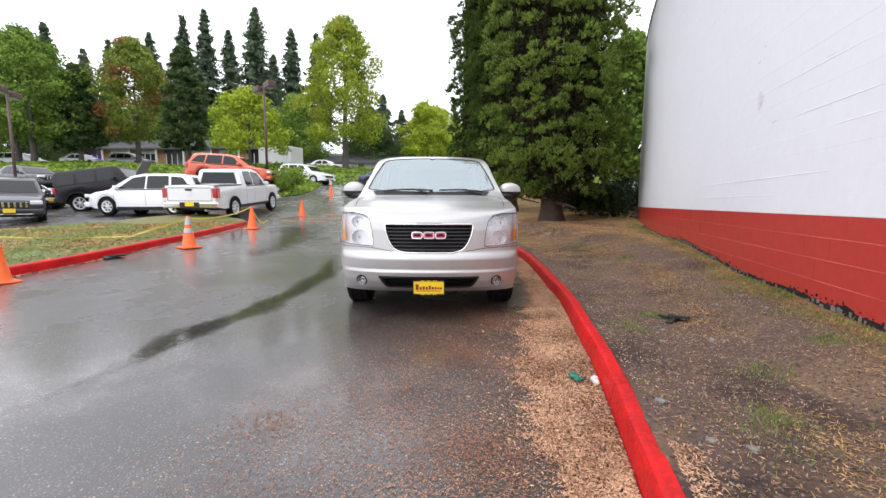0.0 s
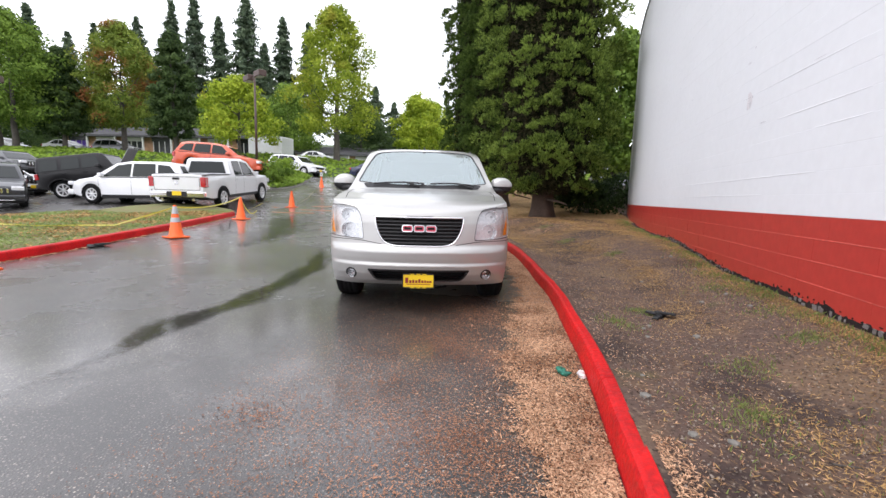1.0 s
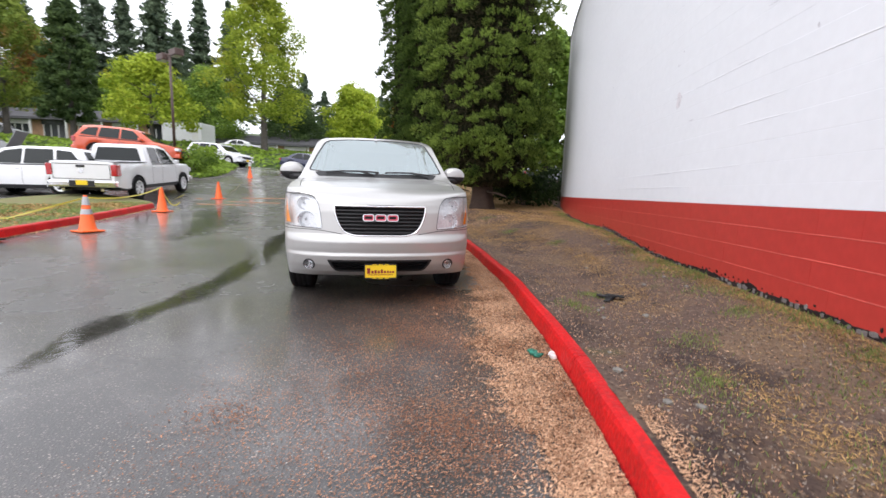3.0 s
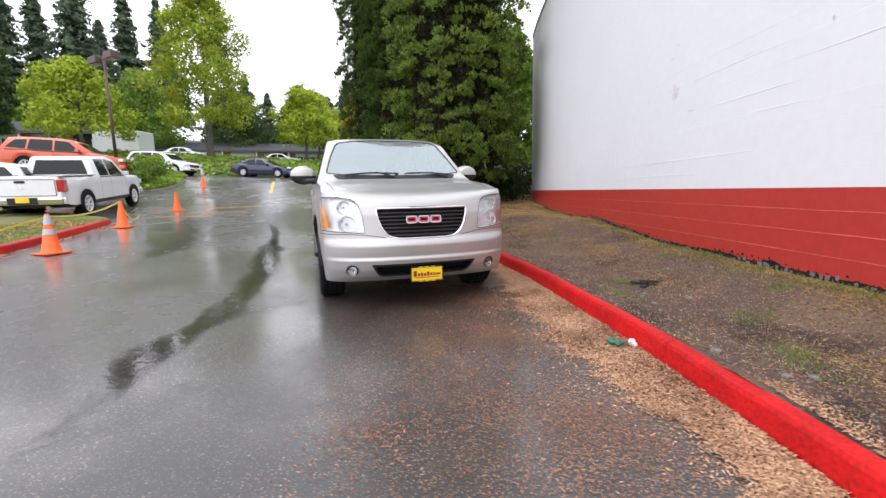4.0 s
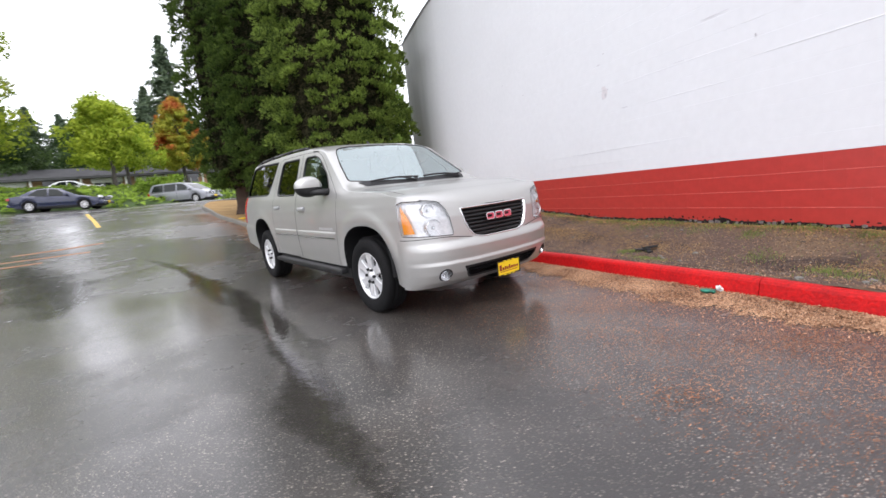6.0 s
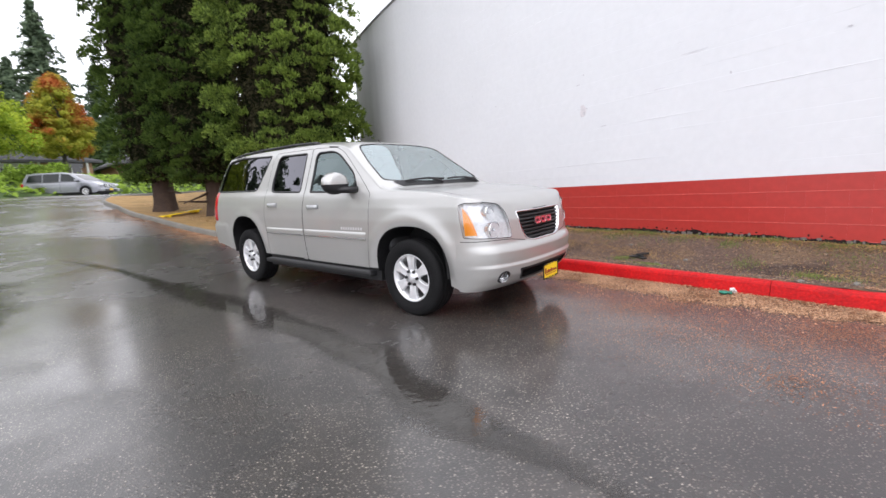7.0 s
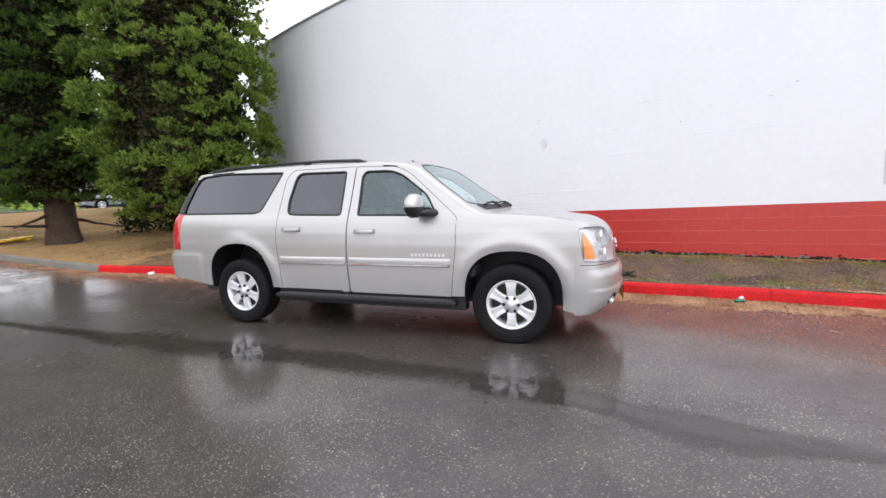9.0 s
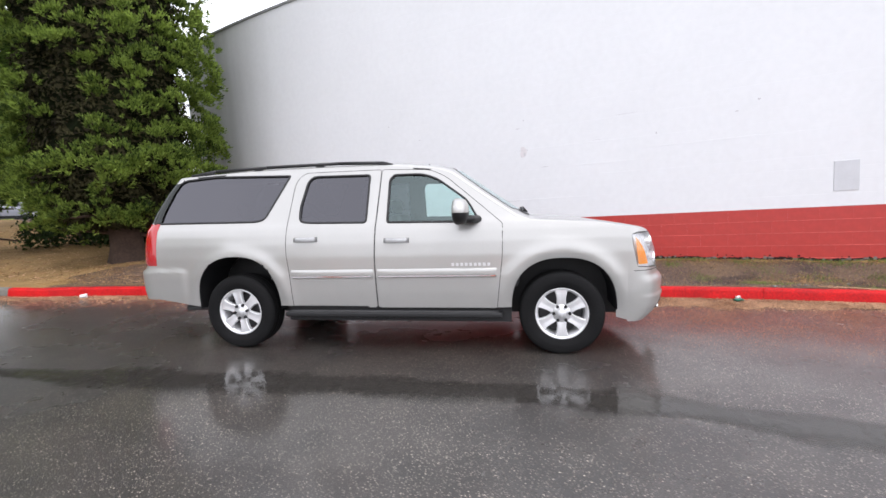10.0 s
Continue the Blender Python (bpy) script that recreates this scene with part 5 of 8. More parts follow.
def fir(x, y, z, height, width, label, material=None):
    """A tall far fir: bare spire and tiers of drooping branches with gaps between."""
    root = tagged(empty("fir_tree", Matrix.Translation((x, y, z))), label, "tree", "firs behind the shops")
    bm = bmesh.new()
    tube(bm, (0, 0, -0.5), (0, 0, height), 0.014 * height, 0.03, 8, False)
    part("trunk", bm, M_BARK_GREY, root, smooth=True)
    tiers = int(height * 2.0)
    cs = []
    for i in range(tiers):
        t = (i + R.random()) / tiers
        h = height * (0.16 + 0.84 * t)
        r = width * 0.60 * (1 - t) ** 0.78 * R.uniform(0.5, 1.15) + 0.12
        for k in range(8):
            a = R.uniform(0, 6.28)
            rk = r * R.uniform(0.6, 1.1)
            m = int(7 + rk * 6.5)
            s = NR.uniform(0.12, 1, m)
            p = np.stack([s * rk * math.cos(a) + NR.normal(0, 0.16, m), s * rk * math.sin(a) + NR.normal(0, 0.16, m), h - 0.30 * rk * s ** 1.5 + 0.12 * rk * s + NR.normal(0, 0.14, m)], 1)
            cs.append(p)
    c = np.concatenate(cs)
    nv = np.tile(np.array([0, 0, 0.6]), (len(c), 1)) + NR.normal(0, 0.35, (len(c), 3)) + 0.6 * c * np.array([1, 1, 0]) / (np.linalg.norm(c[:, :2], axis=1, keepdims=True) + 0.1)
    leaf_mesh("crown", [cards(c, nv, NR.uniform(0.28, 0.62, len(c)), 0.36, 0.6)], material or M_FIR, root, "dark green drooping needle branches")
    return root


def bank_z(x, y):
    """Height of the bank below a place."""
    best = None
    pts = curve_points(BANK, 150)
    for p in pts:
        u = (Vector((x, y)) - p).dot(Vector((-0.35, 0.94)))
        w = abs((Vector((x, y)) - p).dot(Vector((0.94, 0.35))))
        if best is None or w < best[0]:
            best = (w, u, p)
    _, u, p = best
    pr = bank_profile()
    h = float(np.interp(u, [k[0] for k in pr], [k[1] for k in pr])) if u > 0 else 0.0
    return (land2(p.x, p.y) if u > 0 else land2(x, y)) + h - 0.05


cedar(1.25, 10.65, verge_height(1.25, 10.65) - 0.05, 2.25, 19.0, 0.75, "broad dense green cedar with foliage to the ground", M_CEDAR)
cedar(-0.75, 14.7, verge_height(-0.75, 14.7) - 0.05, 1.85, 20.0, 1.15, "tall dark green cedar with a bare fluted trunk", M_CEDAR_SHADED)
cedar(-2.40, 17.3, verge_height(-2.40, 17.3) - 0.05, 1.62, 19.0, 1.1, "tall slim dark cedar with a low bare trunk", M_CEDAR_SHADED)

for nm, x, y, top, wid, m, lab, col, stem in (
        ("maple_tree", -21.2, 37.4, 20.1, 9.2, M_MAPLE, "tall bright green maple turning yellow on the bank", 1.0, 0.2),
        ("young_maple", -28.6, 31.6, 11.9, 7.6, M_YELLOW_LEAF, "low spreading yellow-green maple beside a lamp post", 0.9, 0.26),
        ("yellow_tree", -13.4, 42.2, 12.3, 6.6, M_YELLOW_LEAF, "small yellow-green tree with a thin top", 0.9, 0.3),
        ("columnar_pear", -37.7, 32.8, 17.4, 4.6, M_DARK_LEAF, "narrow dark green columnar tree", 0.8, 0.16),
        ("turning_maple", -44.8, 33.0, 18.6, 8.6, M_MAPLE_RED, "broad green maple with reddish brown tips", 1.0, 0.22),
        ("columnar_pear", -47.6, 28.8, 15.0, 4.4, M_DARK_LEAF, "narrow dark green columnar tree", 0.8, 0.16),
        ("green_maple", -50.6, 26.4, 17.8, 9.5, M_GREEN_LEAF, "large mid green broadleaf tree", 1.0, 0.22),
        ("green_maple", -56.5, 28.5, 18.5, 9.0, M_GREEN_LEAF, "large mid green broadleaf tree", 1.0, 0.22),
        ("green_maple", -66.0, 27.0, 15.0, 10.0, M_GREEN_LEAF, "large mid green broadleaf tree", 1.0, 0.06),
        ("dark_maple", -73.0, 36.0, 17.0, 11.0, M_DARK_LEAF, "large dark green broadleaf tree", 1.0, 0.04),
        ("hill_tree", -37.0, 52.0, 16.5, 10.0, M_GREEN_LEAF, "rounded mid green tree behind the shops", 1.0, 0.1),
        ("hill_tree", -29.0, 60.0, 16.0, 9.0, M_DARK_LEAF, "rounded dark green tree behind the shops", 1.0, 0.1),
        ("forest_tree", -92.0, 46.0, 19.0, 15.0, M_DARK_LEAF, "dark green tree in the wood behind the shops", 1.0, 0.01),
        ("forest_tree", -86.0, 54.0, 19.0, 15.0, M_DARK_LEAF, "dark green tree in the wood behind the shops", 1.0, 0.01),
        ("forest_tree", -78.0, 62.0, 19.0, 14.0, M_DARK_LEAF, "dark green tree in the wood behind the shops", 1.0, 0.05),
        ("forest_tree", -66.0, 58.0, 18.0, 13.0, M_DARK_LEAF, "dark green tree in the wood behind the shops", 1.0, 0.05),
        ("forest_tree", -55.0, 60.0, 18.0, 13.0, M_GREEN_LEAF, "mid green tree in the wood behind the shops", 1.0, 0.05),
        ("forest_tree", -45.0, 62.0, 17.0, 12.0, M_DARK_LEAF, "dark green tree in the wood behind the shops", 1.0, 0.05),
        ("forest_tree", -22.0, 72.0, 17.0, 12.0, M_DARK_LEAF, "dark green tree in the wood behind the shops", 1.0, 0.05),
        ("forest_tree", -12.0, 78.0, 17.0, 12.0, M_DARK_LEAF, "dark green tree in the wood behind the shops", 1.0, 0.05),
        ("forest_tree", 0.0, 82.0, 18.0, 13.0, M_DARK_LEAF, "dark green tree in the wood behind the shops", 1.0, 0.05),
        ("orange_tree", -9.6, 56.0, 15.2, 5.2, M_ORANGE_LEAF, "green tree with an orange-red autumn top", 0.9, 0.25),
        ("yellow_tree", -14.5, 52.0, 13.5, 7.5, M_YELLOW_LEAF, "spreading yellow-green tree by the shops", 0.9, 0.3),
        ("corner_tree", 5.0, 21.5, 10.3, 5.4, M_GREEN_LEAF, "loose green broadleaf tree beyond the wall's end", 1.0, 0.12)):
    zb = bank_z(x, y) if nm != "corner_tree" else land2(x, y) + 0.3
    broadleaf(nm, x, y, zb, top - zb, wid, m, lab, stem=stem, columnar=col, lobes=120 if m is M_YELLOW_LEAF or nm == "forest_tree" else 250, per=60 if nm == "forest_tree" else 84, leaf=0.30 if nm == "forest_tree" else 0.15)

for x, y, top, wid in ((-100, 59.8, 36.6, 11), (-103, 69, 34.8, 11), (-98, 71, 37, 10), (-89, 73.5, 38.6, 11), (-82, 76, 42.7, 12), (-73.2, 73, 41.8, 10), (-73.3, 80, 40.2, 9), (-61.3, 74.1, 41.4, 14), (-58.2, 82, 39.8, 11), (-55.5, 88, 40.5, 11), (-94, 80, 35, 12), (-66, 86, 36, 12), (-110, 66, 34, 12), (-52, 119, 34, 13), (-46.7, 121, 29.5, 13), (-54, 108, 28, 12), (-40, 118, 27, 12), (-34, 112, 27, 12), (-27, 110, 26, 12), (-14.2, 90, 34.5, 12), (-20, 100, 28, 11), (-8, 96, 27, 11), (-3, 100, 30, 11), (4, 104, 31, 11)):
    zb = 12.0
    fir(x, y, min(zb, bank_z(x, y)), top - min(zb, bank_z(x, y)), wid, "tall dark green fir against a white sky")

# shrubs at the wall's far end and by the lot
def shrub(name, x, y, z, w, d, h, material, label, n=26, leaf=0.07, per=60):
    root = tagged(empty(name, Matrix.Translation((x, y, z))), label, "shrub")
    bm = bmesh.new()
    for i in range(6):
        a = R.uniform(0, 6.28)
        tube(bm, (0, 0, -0.1), (0.35 * w * math.cos(a), 0.35 * d * math.sin(a), h * 0.7), 0.025, 0.008, 6, False)
    part("stems", bm, M_BARK_GREY, root)
    c = np.stack([NR.uniform(-0.45, 0.45, n) * w, NR.uniform(-0.45, 0.45, n) * d, NR.uniform(0.15, 0.9, n) * h], 1)
    leaf_mesh("leaves", [clumps(c, NR.uniform(0.14, 0.26, n) * min(w, 2.0), per, leaf, 0.8)], material, root)
    return root


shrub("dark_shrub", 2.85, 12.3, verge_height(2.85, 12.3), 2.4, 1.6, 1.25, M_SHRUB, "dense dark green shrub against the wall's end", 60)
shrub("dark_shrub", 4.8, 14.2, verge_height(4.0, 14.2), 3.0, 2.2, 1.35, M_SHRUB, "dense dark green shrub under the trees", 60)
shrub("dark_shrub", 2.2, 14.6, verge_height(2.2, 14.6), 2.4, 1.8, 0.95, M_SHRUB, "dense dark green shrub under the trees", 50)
shrub("island_shrub", -14.6, 17.4, land2(-14.6, 17.4) + 0.25, 1.7, 1.7, 0.9, M_GREEN_LEAF, "round green shrub in the planted island", 34)
shrub("island_shrub", -15.4, 19.6, land2(-15.4, 19.6) + 0.3, 1.5, 1.5, 0.8, M_IVY, "pale green spiky shrub in the planted island", 30)
shrub("round_shrub", -9.5, 39.6, bank_z(-9.5, 39.6), 3.4, 2.6, 1.5, M_IVY, "rounded bright green shrub on the bank", 40, 0.11)


def ground_cover():
    """Ivy over the bank and the island: many small leaves."""
    n = 26000
    pts = curve_points(BANK, 150)
    i = NR.integers(12, 118, n)
    u = NR.uniform(0.0, 11.0, n)
    jit = NR.uniform(-1, 1, n)
    c = np.empty((n, 3))
    pr = bank_profile()
    base = np.array([[p.x, p.y, land2(p.x, p.y)] for p in pts])
    c[:, 0] = base[i, 0] - 0.35 * u + jit
    c[:, 1] = base[i, 1] + 0.94 * u + 0.36 * jit
    lump = np.sin(c[:, 0] * 1.1) * np.sin(c[:, 1] * 1.3) * 0.12
    c[:, 2] = base[i, 2] + np.interp(u, [k[0] for k in pr], [k[1] for k in pr]) + 0.08 + lump + NR.uniform(0, 0.16, n)
    nv = np.tile(np.array([0.1, -0.4, 0.9]), (n, 1))
    ivy = leaf_mesh("ivy_on_bank", [cards(c, nv, NR.uniform(0.12, 0.26, n), 0.7)], M_IVY)
    tagged(ivy, "thick bright green ivy covering the bank", "ivy", kind="stuff")
    m = 9000
    k = NR.uniform(0.0, 1.0, m) ** 1.3
    isl = curve_points(KERB_I, 90)
    j = NR.integers(0, 90, m)
    b2 = np.array([[p.x, p.y, land2(p.x, p.y)] for p in isl])
    c = np.empty((m, 3))
    c[:, 0] = b2[j, 0] * (1 - k) - 17.2 * k + NR.normal(0, 0.1, m) - 0.15
    c[:, 1] = b2[j, 1] * (1 - k) + 22.6 * k + NR.normal(0, 0.1, m)
    c[:, 2] = b2[j, 2] * (1 - k) + k * land2(-17.2, 22.6) + 0.14 + 0.3 * np.sin(np.minimum(1, k * 1.6) * 1.57) + NR.uniform(0, 0.22, m)
    o = leaf_mesh("ivy_on_island", [cards(c, np.tile(np.array([0.2, -0.3, 0.9]), (m, 1)), NR.uniform(0.07, 0.16, m), 0.6)], M_IVY)
    tagged(o, "bright green ivy and grasses on the island", "ivy", kind="stuff")


ground_cover()

# ---- other vehicles ----
M_WHITE_CAR = plain("white_car_paint", (0.77, 0.78, 0.79), 0.32, coat=0.7, vary=0.03)
M_BLACK_CAR = plain("black_car_paint", (0.008, 0.008, 0.009), 0.45, spec=0.25, coat=0.1)
M_GREY_CAR = plain("dark_grey_car_paint", (0.035, 0.037, 0.042), 0.3, 0.3, coat=0.8)
M_MID_GREY_CAR = plain("mid_grey_car_paint", (0.30, 0.31, 0.32), 0.3, 0.4, coat=0.8)
M_ORANGE_CAR = plain("orange_red_car_paint", (0.62, 0.085, 0.025), 0.3, coat=0.8)
M_BLUE_CAR = plain("navy_car_paint", (0.012, 0.018, 0.055), 0.25, 0.2, coat=1.0)
M_VAN_SILVER = plain("silver_van_paint", (0.30, 0.31, 0.34), 0.3, 0.4, coat=0.8)
M_HEADLIGHT = plain("headlight", (0.75, 0.76, 0.78), 0.15, 0.2, coat=0.5)

SHAPES = {
    "suv": dict(L=4.75, W=1.88, belt=1.03, sill=0.30, wheels=(0.92, 3.72), r=0.365,
                hood=[(0.0, 0.48), (0.0, 0.72), (0.06, 0.84), (0.35, 0.95), (1.20, 1.05)], tail=[(4.70, 1.06), (4.75, 0.85), (4.75, 0.42)],
                cab=[(1.10, 1.03), (1.95, 1.60), (2.4, 1.66), (3.9, 1.65), (4.35, 1.58), (4.68, 1.04)],
                glass=[[(1.62, 1.08), (2.10, 1.52), (2.62, 1.57), (2.62, 1.08)], [(2.70, 1.08), (2.70, 1.57), (3.55, 1.56), (3.62, 1.08)], [(3.70, 1.10), (3.64, 1.55), (4.10, 1.50), (4.42, 1.14)]]),
    "wagon": dict(L=4.88, W=1.85, belt=1.02, sill=0.28, wheels=(0.95, 3.84), r=0.36,
                  hood=[(0.0, 0.45), (0.0, 0.66), (0.08, 0.80), (0.45, 0.93), (1.15, 1.04)], tail=[(4.82, 1.06), (4.88, 0.8), (4.88, 0.40)],
                  cab=[(1.0, 1.02), (1.95, 1.58), (2.5, 1.67), (4.0, 1.66), (4.45, 1.58), (4.80, 1.05)],
                  glass=[[(1.45, 1.07), (2.05, 1.50), (2.62, 1.58), (2.62, 1.07)], [(2.70, 1.07), (2.70, 1.58), (3.60, 1.57), (3.66, 1.07)], [(3.76, 1.09), (3.70, 1.55), (4.20, 1.50), (4.50, 1.16)]]),
    "sedan": dict(L=4.85, W=1.83, belt=0.93, sill=0.26, wheels=(0.92, 3.78), r=0.335,
                  hood=[(0.0, 0.42), (0.0, 0.60), (0.10, 0.72), (0.6, 0.84), (1.35, 0.95)], tail=[(4.35, 1.00), (4.80, 0.95), (4.85, 0.7), (4.85, 0.38)],
                  cab=[(1.25, 0.93), (2.15, 1.40), (2.6, 1.47), (3.2, 1.45), (3.6, 1.38), (4.35, 0.98)],
                  glass=[[(1.75, 0.97), (2.25, 1.34), (2.72, 1.40), (2.72, 0.97)], [(2.80, 0.97), (2.80, 1.40), (3.30, 1.37), (3.75, 1.06), (3.75, 0.99)]]),
    "van": dict(L=5.15, W=1.98, belt=1.05, sill=0.25, wheels=(0.98, 4.06), r=0.35,
                hood=[(0.0, 0.45), (0.0, 0.68), (0.10, 0.84), (0.5, 0.98), (1.0, 1.08)], tail=[(5.10, 1.08), (5.15, 0.8), (5.15, 0.40)],
                cab=[(0.85, 1.05), (1.85, 1.62), (2.4, 1.74), (4.4, 1.74), (4.85, 1.68), (5.10, 1.06)],
                glass=[[(1.35, 1.10), (2.0, 1.58), (2.55, 1.64), (2.55, 1.10)], [(2.65, 1.10), (2.65, 1.64), (3.70, 1.64), (3.70, 1.10)], [(3.78, 1.10), (3.78, 1.64), (4.62, 1.60), (4.82, 1.12)]]),
    "pickup": dict(L=5.82, W=2.01, belt=1.20, sill=0.42, wheels=(0.98, 4.55), r=0.40,
                   hood=[(0.0, 0.55), (0.0, 0.95), (0.08, 1.08), (0.4, 1.17), (1.35, 1.22)], tail=[(5.80, 1.27), (5.82, 1.22), (5.82, 0.62)],
                   cab=[(1.30, 1.20), (2.05, 1.80), (2.5, 1.90), (3.55, 1.89), (3.72, 1.84), (3.80, 1.21)],
                   glass=[[(1.78, 1.25), (2.18, 1.72), (2.78, 1.80), (2.78, 1.25)], [(2.86, 1.25), (2.86, 1.80), (3.48, 1.80), (3.52, 1.25)]]),
    "offroader": dict(L=4.46, W=1.86, belt=1.288, sill=0.552, wheels=(0.76, 3.45), r=0.44, hood=[(0.0, 0.694), (0.0, 1.12), (0.053, 1.232), (0.318, 1.266), (1.219, 1.31)], tail=[(4.431, 1.322), (4.452, 1.232), (4.452, 0.672)], cab=[(1.219, 1.288), (1.643, 1.949), (1.855, 2.016), (4.24, 2.016), (4.388, 1.949), (4.441, 1.299)], glass=[[(1.696, 1.366), (1.887, 1.882), (2.491, 1.904), (2.491, 1.366)], [(2.597, 1.366), (2.597, 1.904), (3.339, 1.904), (3.339, 1.366)], [(3.498, 1.366), (3.498, 1.904), (4.219, 1.893), (4.261, 1.366)]]),
}


def vehicle(name, label, kind, paint, x, y, z, yaw, pitch=0.0, group="", plate=True):
    """A parked or passing vehicle: body with wheel arches, cab, panes, lamps, bumpers and wheels. Its front end is at (x, y); it points along -y before its turn."""
    s = SHAPES[kind]
    L, W, sill_z, r = s["L"], s["W"], s["sill"], s["r"]
    h = W / 2
    root = tagged(empty(name, Matrix.Translation((x, y, z)) @ Matrix.Rotation(radians(yaw), 4, "Z") @ Matrix.Rotation(radians(pitch), 4, "X")), label, "car" if kind != "pickup" else "pickup truck", group)
    tops = s["hood"][1:] + s["tail"][:-1]
    ty, tz = [p[0] + 0.0001 * k for k, p in enumerate(tops)], [p[1] for p in tops]
    ar = r * 1.16
    cols = {0.0, L}
    cols.update(L * i / 34 for i in range(35))
    for wy in s["wheels"]:
        cols.update(wy - ar * math.cos(math.pi * i / 14) for i in range(15))
    cols.update(y for y in ty if 0 <= y <= L)
    cols.update((0.04, 0.1, L - 0.1, L - 0.04))
    cols = sorted(c for c in cols if 0 <= c <= L)

    def low(y):
        z = sill_z + 0.10 * smoothstep(0.5, 0.0, y) + 0.08 * smoothstep(L - 0.5, L, y)
        for wy in s["wheels"]:
            if abs(y - wy) < ar - 1e-6:
                z = max(z, r + math.sqrt(ar * ar - (y - wy) ** 2))
        return z

    def wide(y, t):
        e = max(0.0, (0.55 - y) / 0.55) ** 2.6 * 0.20 + max(0.0, (y - L + 0.35) / 0.35) ** 2.6 * 0.10
        return h * (1 - e) * float(np.interp(t, [0, 0.25, 0.6, 0.85, 1.0], [0.965, 0.99, 1.0, 0.985, 0.945]))

    bm = bmesh.new()
    lv = [0, 0.15, 0.35, 0.55, 0.75, 0.9, 0.97, 1.0]
    side = [[(wide(y, t), y, low(y) + (float(np.interp(y, ty, tz)) - low(y)) * t) for t in lv] for y in cols]
    grid(bm, side)
    grid(bm, [[(-x, y, z) for x, y, z in row] for row in side])
    across = [-1, -0.8, -0.5, 0, 0.5, 0.8, 1]
    grid(bm, [[(k * row[-1][0], row[-1][1], row[-1][2] + 0.03 * (1 - k * k)) for k in across] for row in side])
    for row, o in ((side[0], -0.07), (side[-1], 0.05)):
        grid(bm, [[(k * x, y + o * (1 - abs(k) ** 2.5), z + (0.03 * (1 - k * k) if q == 7 else 0)) for k in across] for q, (x, y, z) in enumerate(row)])
    bmesh.ops.remove_doubles(bm, verts=bm.verts, dist=0.0005)
    bmesh.ops.recalc_face_normals(bm, faces=bm.faces)
    body = part("body", bm, paint, root, smooth=True)
    body.data.set_sharp_from_angle(angle=radians(36))
    for wy in s["wheels"]:
        bm = bmesh.new()
        box(bm, -h + 0.27, wy - ar, r * 0.8, h - 0.27, wy + ar, r + ar * 0.97)
        part("wheel_house", bm, M_BLACK, root)
    zb, zt = s["belt"], max(p[1] for p in s["cab"])

    def cx(zz, off=0.0):
        return h * (0.965 - 0.19 * max(0.0, (zz - zb) / (zt - zb)) ** 1.1) + off

    bm = bmesh.new()
    cab = s["cab"]
    loops = [[bm.verts.new((sg * (cx(cz) - (0.05 if sg in (-0.9, 0.9) else 0)), cy, cz)) for cy, cz in cab] for sg in (-1, 1)]
    m = len(cab)
    for i in range(m):
        bm.faces.new((loops[0][i], loops[0][(i + 1) % m], loops[1][(i + 1) % m], loops[1][i]))
    bm.faces.new(loops[0])
    bm.faces.new(list(reversed(loops[1])))
    bmesh.ops.recalc_face_normals(bm, faces=bm.faces)
    bmesh.ops.bevel(bm, geom=[e for e in bm.edges], offset=0.055, segments=3, affect="EDGES", profile=0.5)
    roof = part("cab", bm, paint, root, smooth=True)
    roof.data.set_sharp_from_angle(angle=radians(30))
    for sg in (-1, 1):
        f = lambda u, v, off=0.0, sg=sg: (sg * (cx(v) + off), u, v)
        for g in s["glass"]:
            part("side_window", panel(rounded(g, 0.04, 3), f, 0.006, 0.12, (1.0, 0.5)), M_DARK_GLASS, roof)
        flank = lambda u, v, off=0.0, sg=sg: (sg * (wide(u, max(0.0, min(1.0, (v - low(u)) / max(0.05, float(np.interp(u, ty, tz)) - low(u))))) + off), u, v)
        for gx in [s["glass"][0][0][0] - 0.16] + [q[-1][0] + 0.04 for q in s["glass"][:2]]:
            part("door_gap", ribbon([(gx, zb - 0.03), (gx, zb - 0.3), (gx, sill_z + 0.08)], flank, 0.012, 0.003), M_GAP, root)
        part("sill_trim", ribbon([(s["wheels"][0] + ar + 0.02, sill_z + 0.035), (s["wheels"][1] - ar - 0.02, sill_z + 0.035)], flank, 0.07, 0.006, 0.3), M_BLACK, root, "black lower trim")
        part("body_crease", ribbon([(s["wheels"][0] + ar, zb - 0.24), (L - 0.30, zb - 0.21)], flank, 0.02, 0.005, 0.25), paint, root)
        part("belt_trim", ribbon([(s["glass"][0][0][0] - 0.1, zb + 0.012), (s["glass"][-1][-1][0], zb + 0.012)], lambda u, v, off=0.0, sg=sg: (sg * (cx(v) + off), u, v), 0.03, 0.009, 0.4), M_BLACK, roof)
        for wy in s["wheels"]:
            arc = [(wy + ar * 0.995 * math.cos(math.pi * k / 16), r + ar * 0.995 * math.sin(math.pi * k / 16)) for k in range(17)]
            bm = bmesh.new()
            grid(bm, [[(sg * (h * 0.985 + 0.006), u, v), (sg * (h * 0.985 + 0.006), wy + (u - wy) * 0.95, r + (v - r) * 0.95), (sg * (h - 0.2), wy + (u - wy) * 0.95, r + (v - r) * 0.95)] for u, v in arc])
            part("arch_lip", bm, M_BLACK, root)
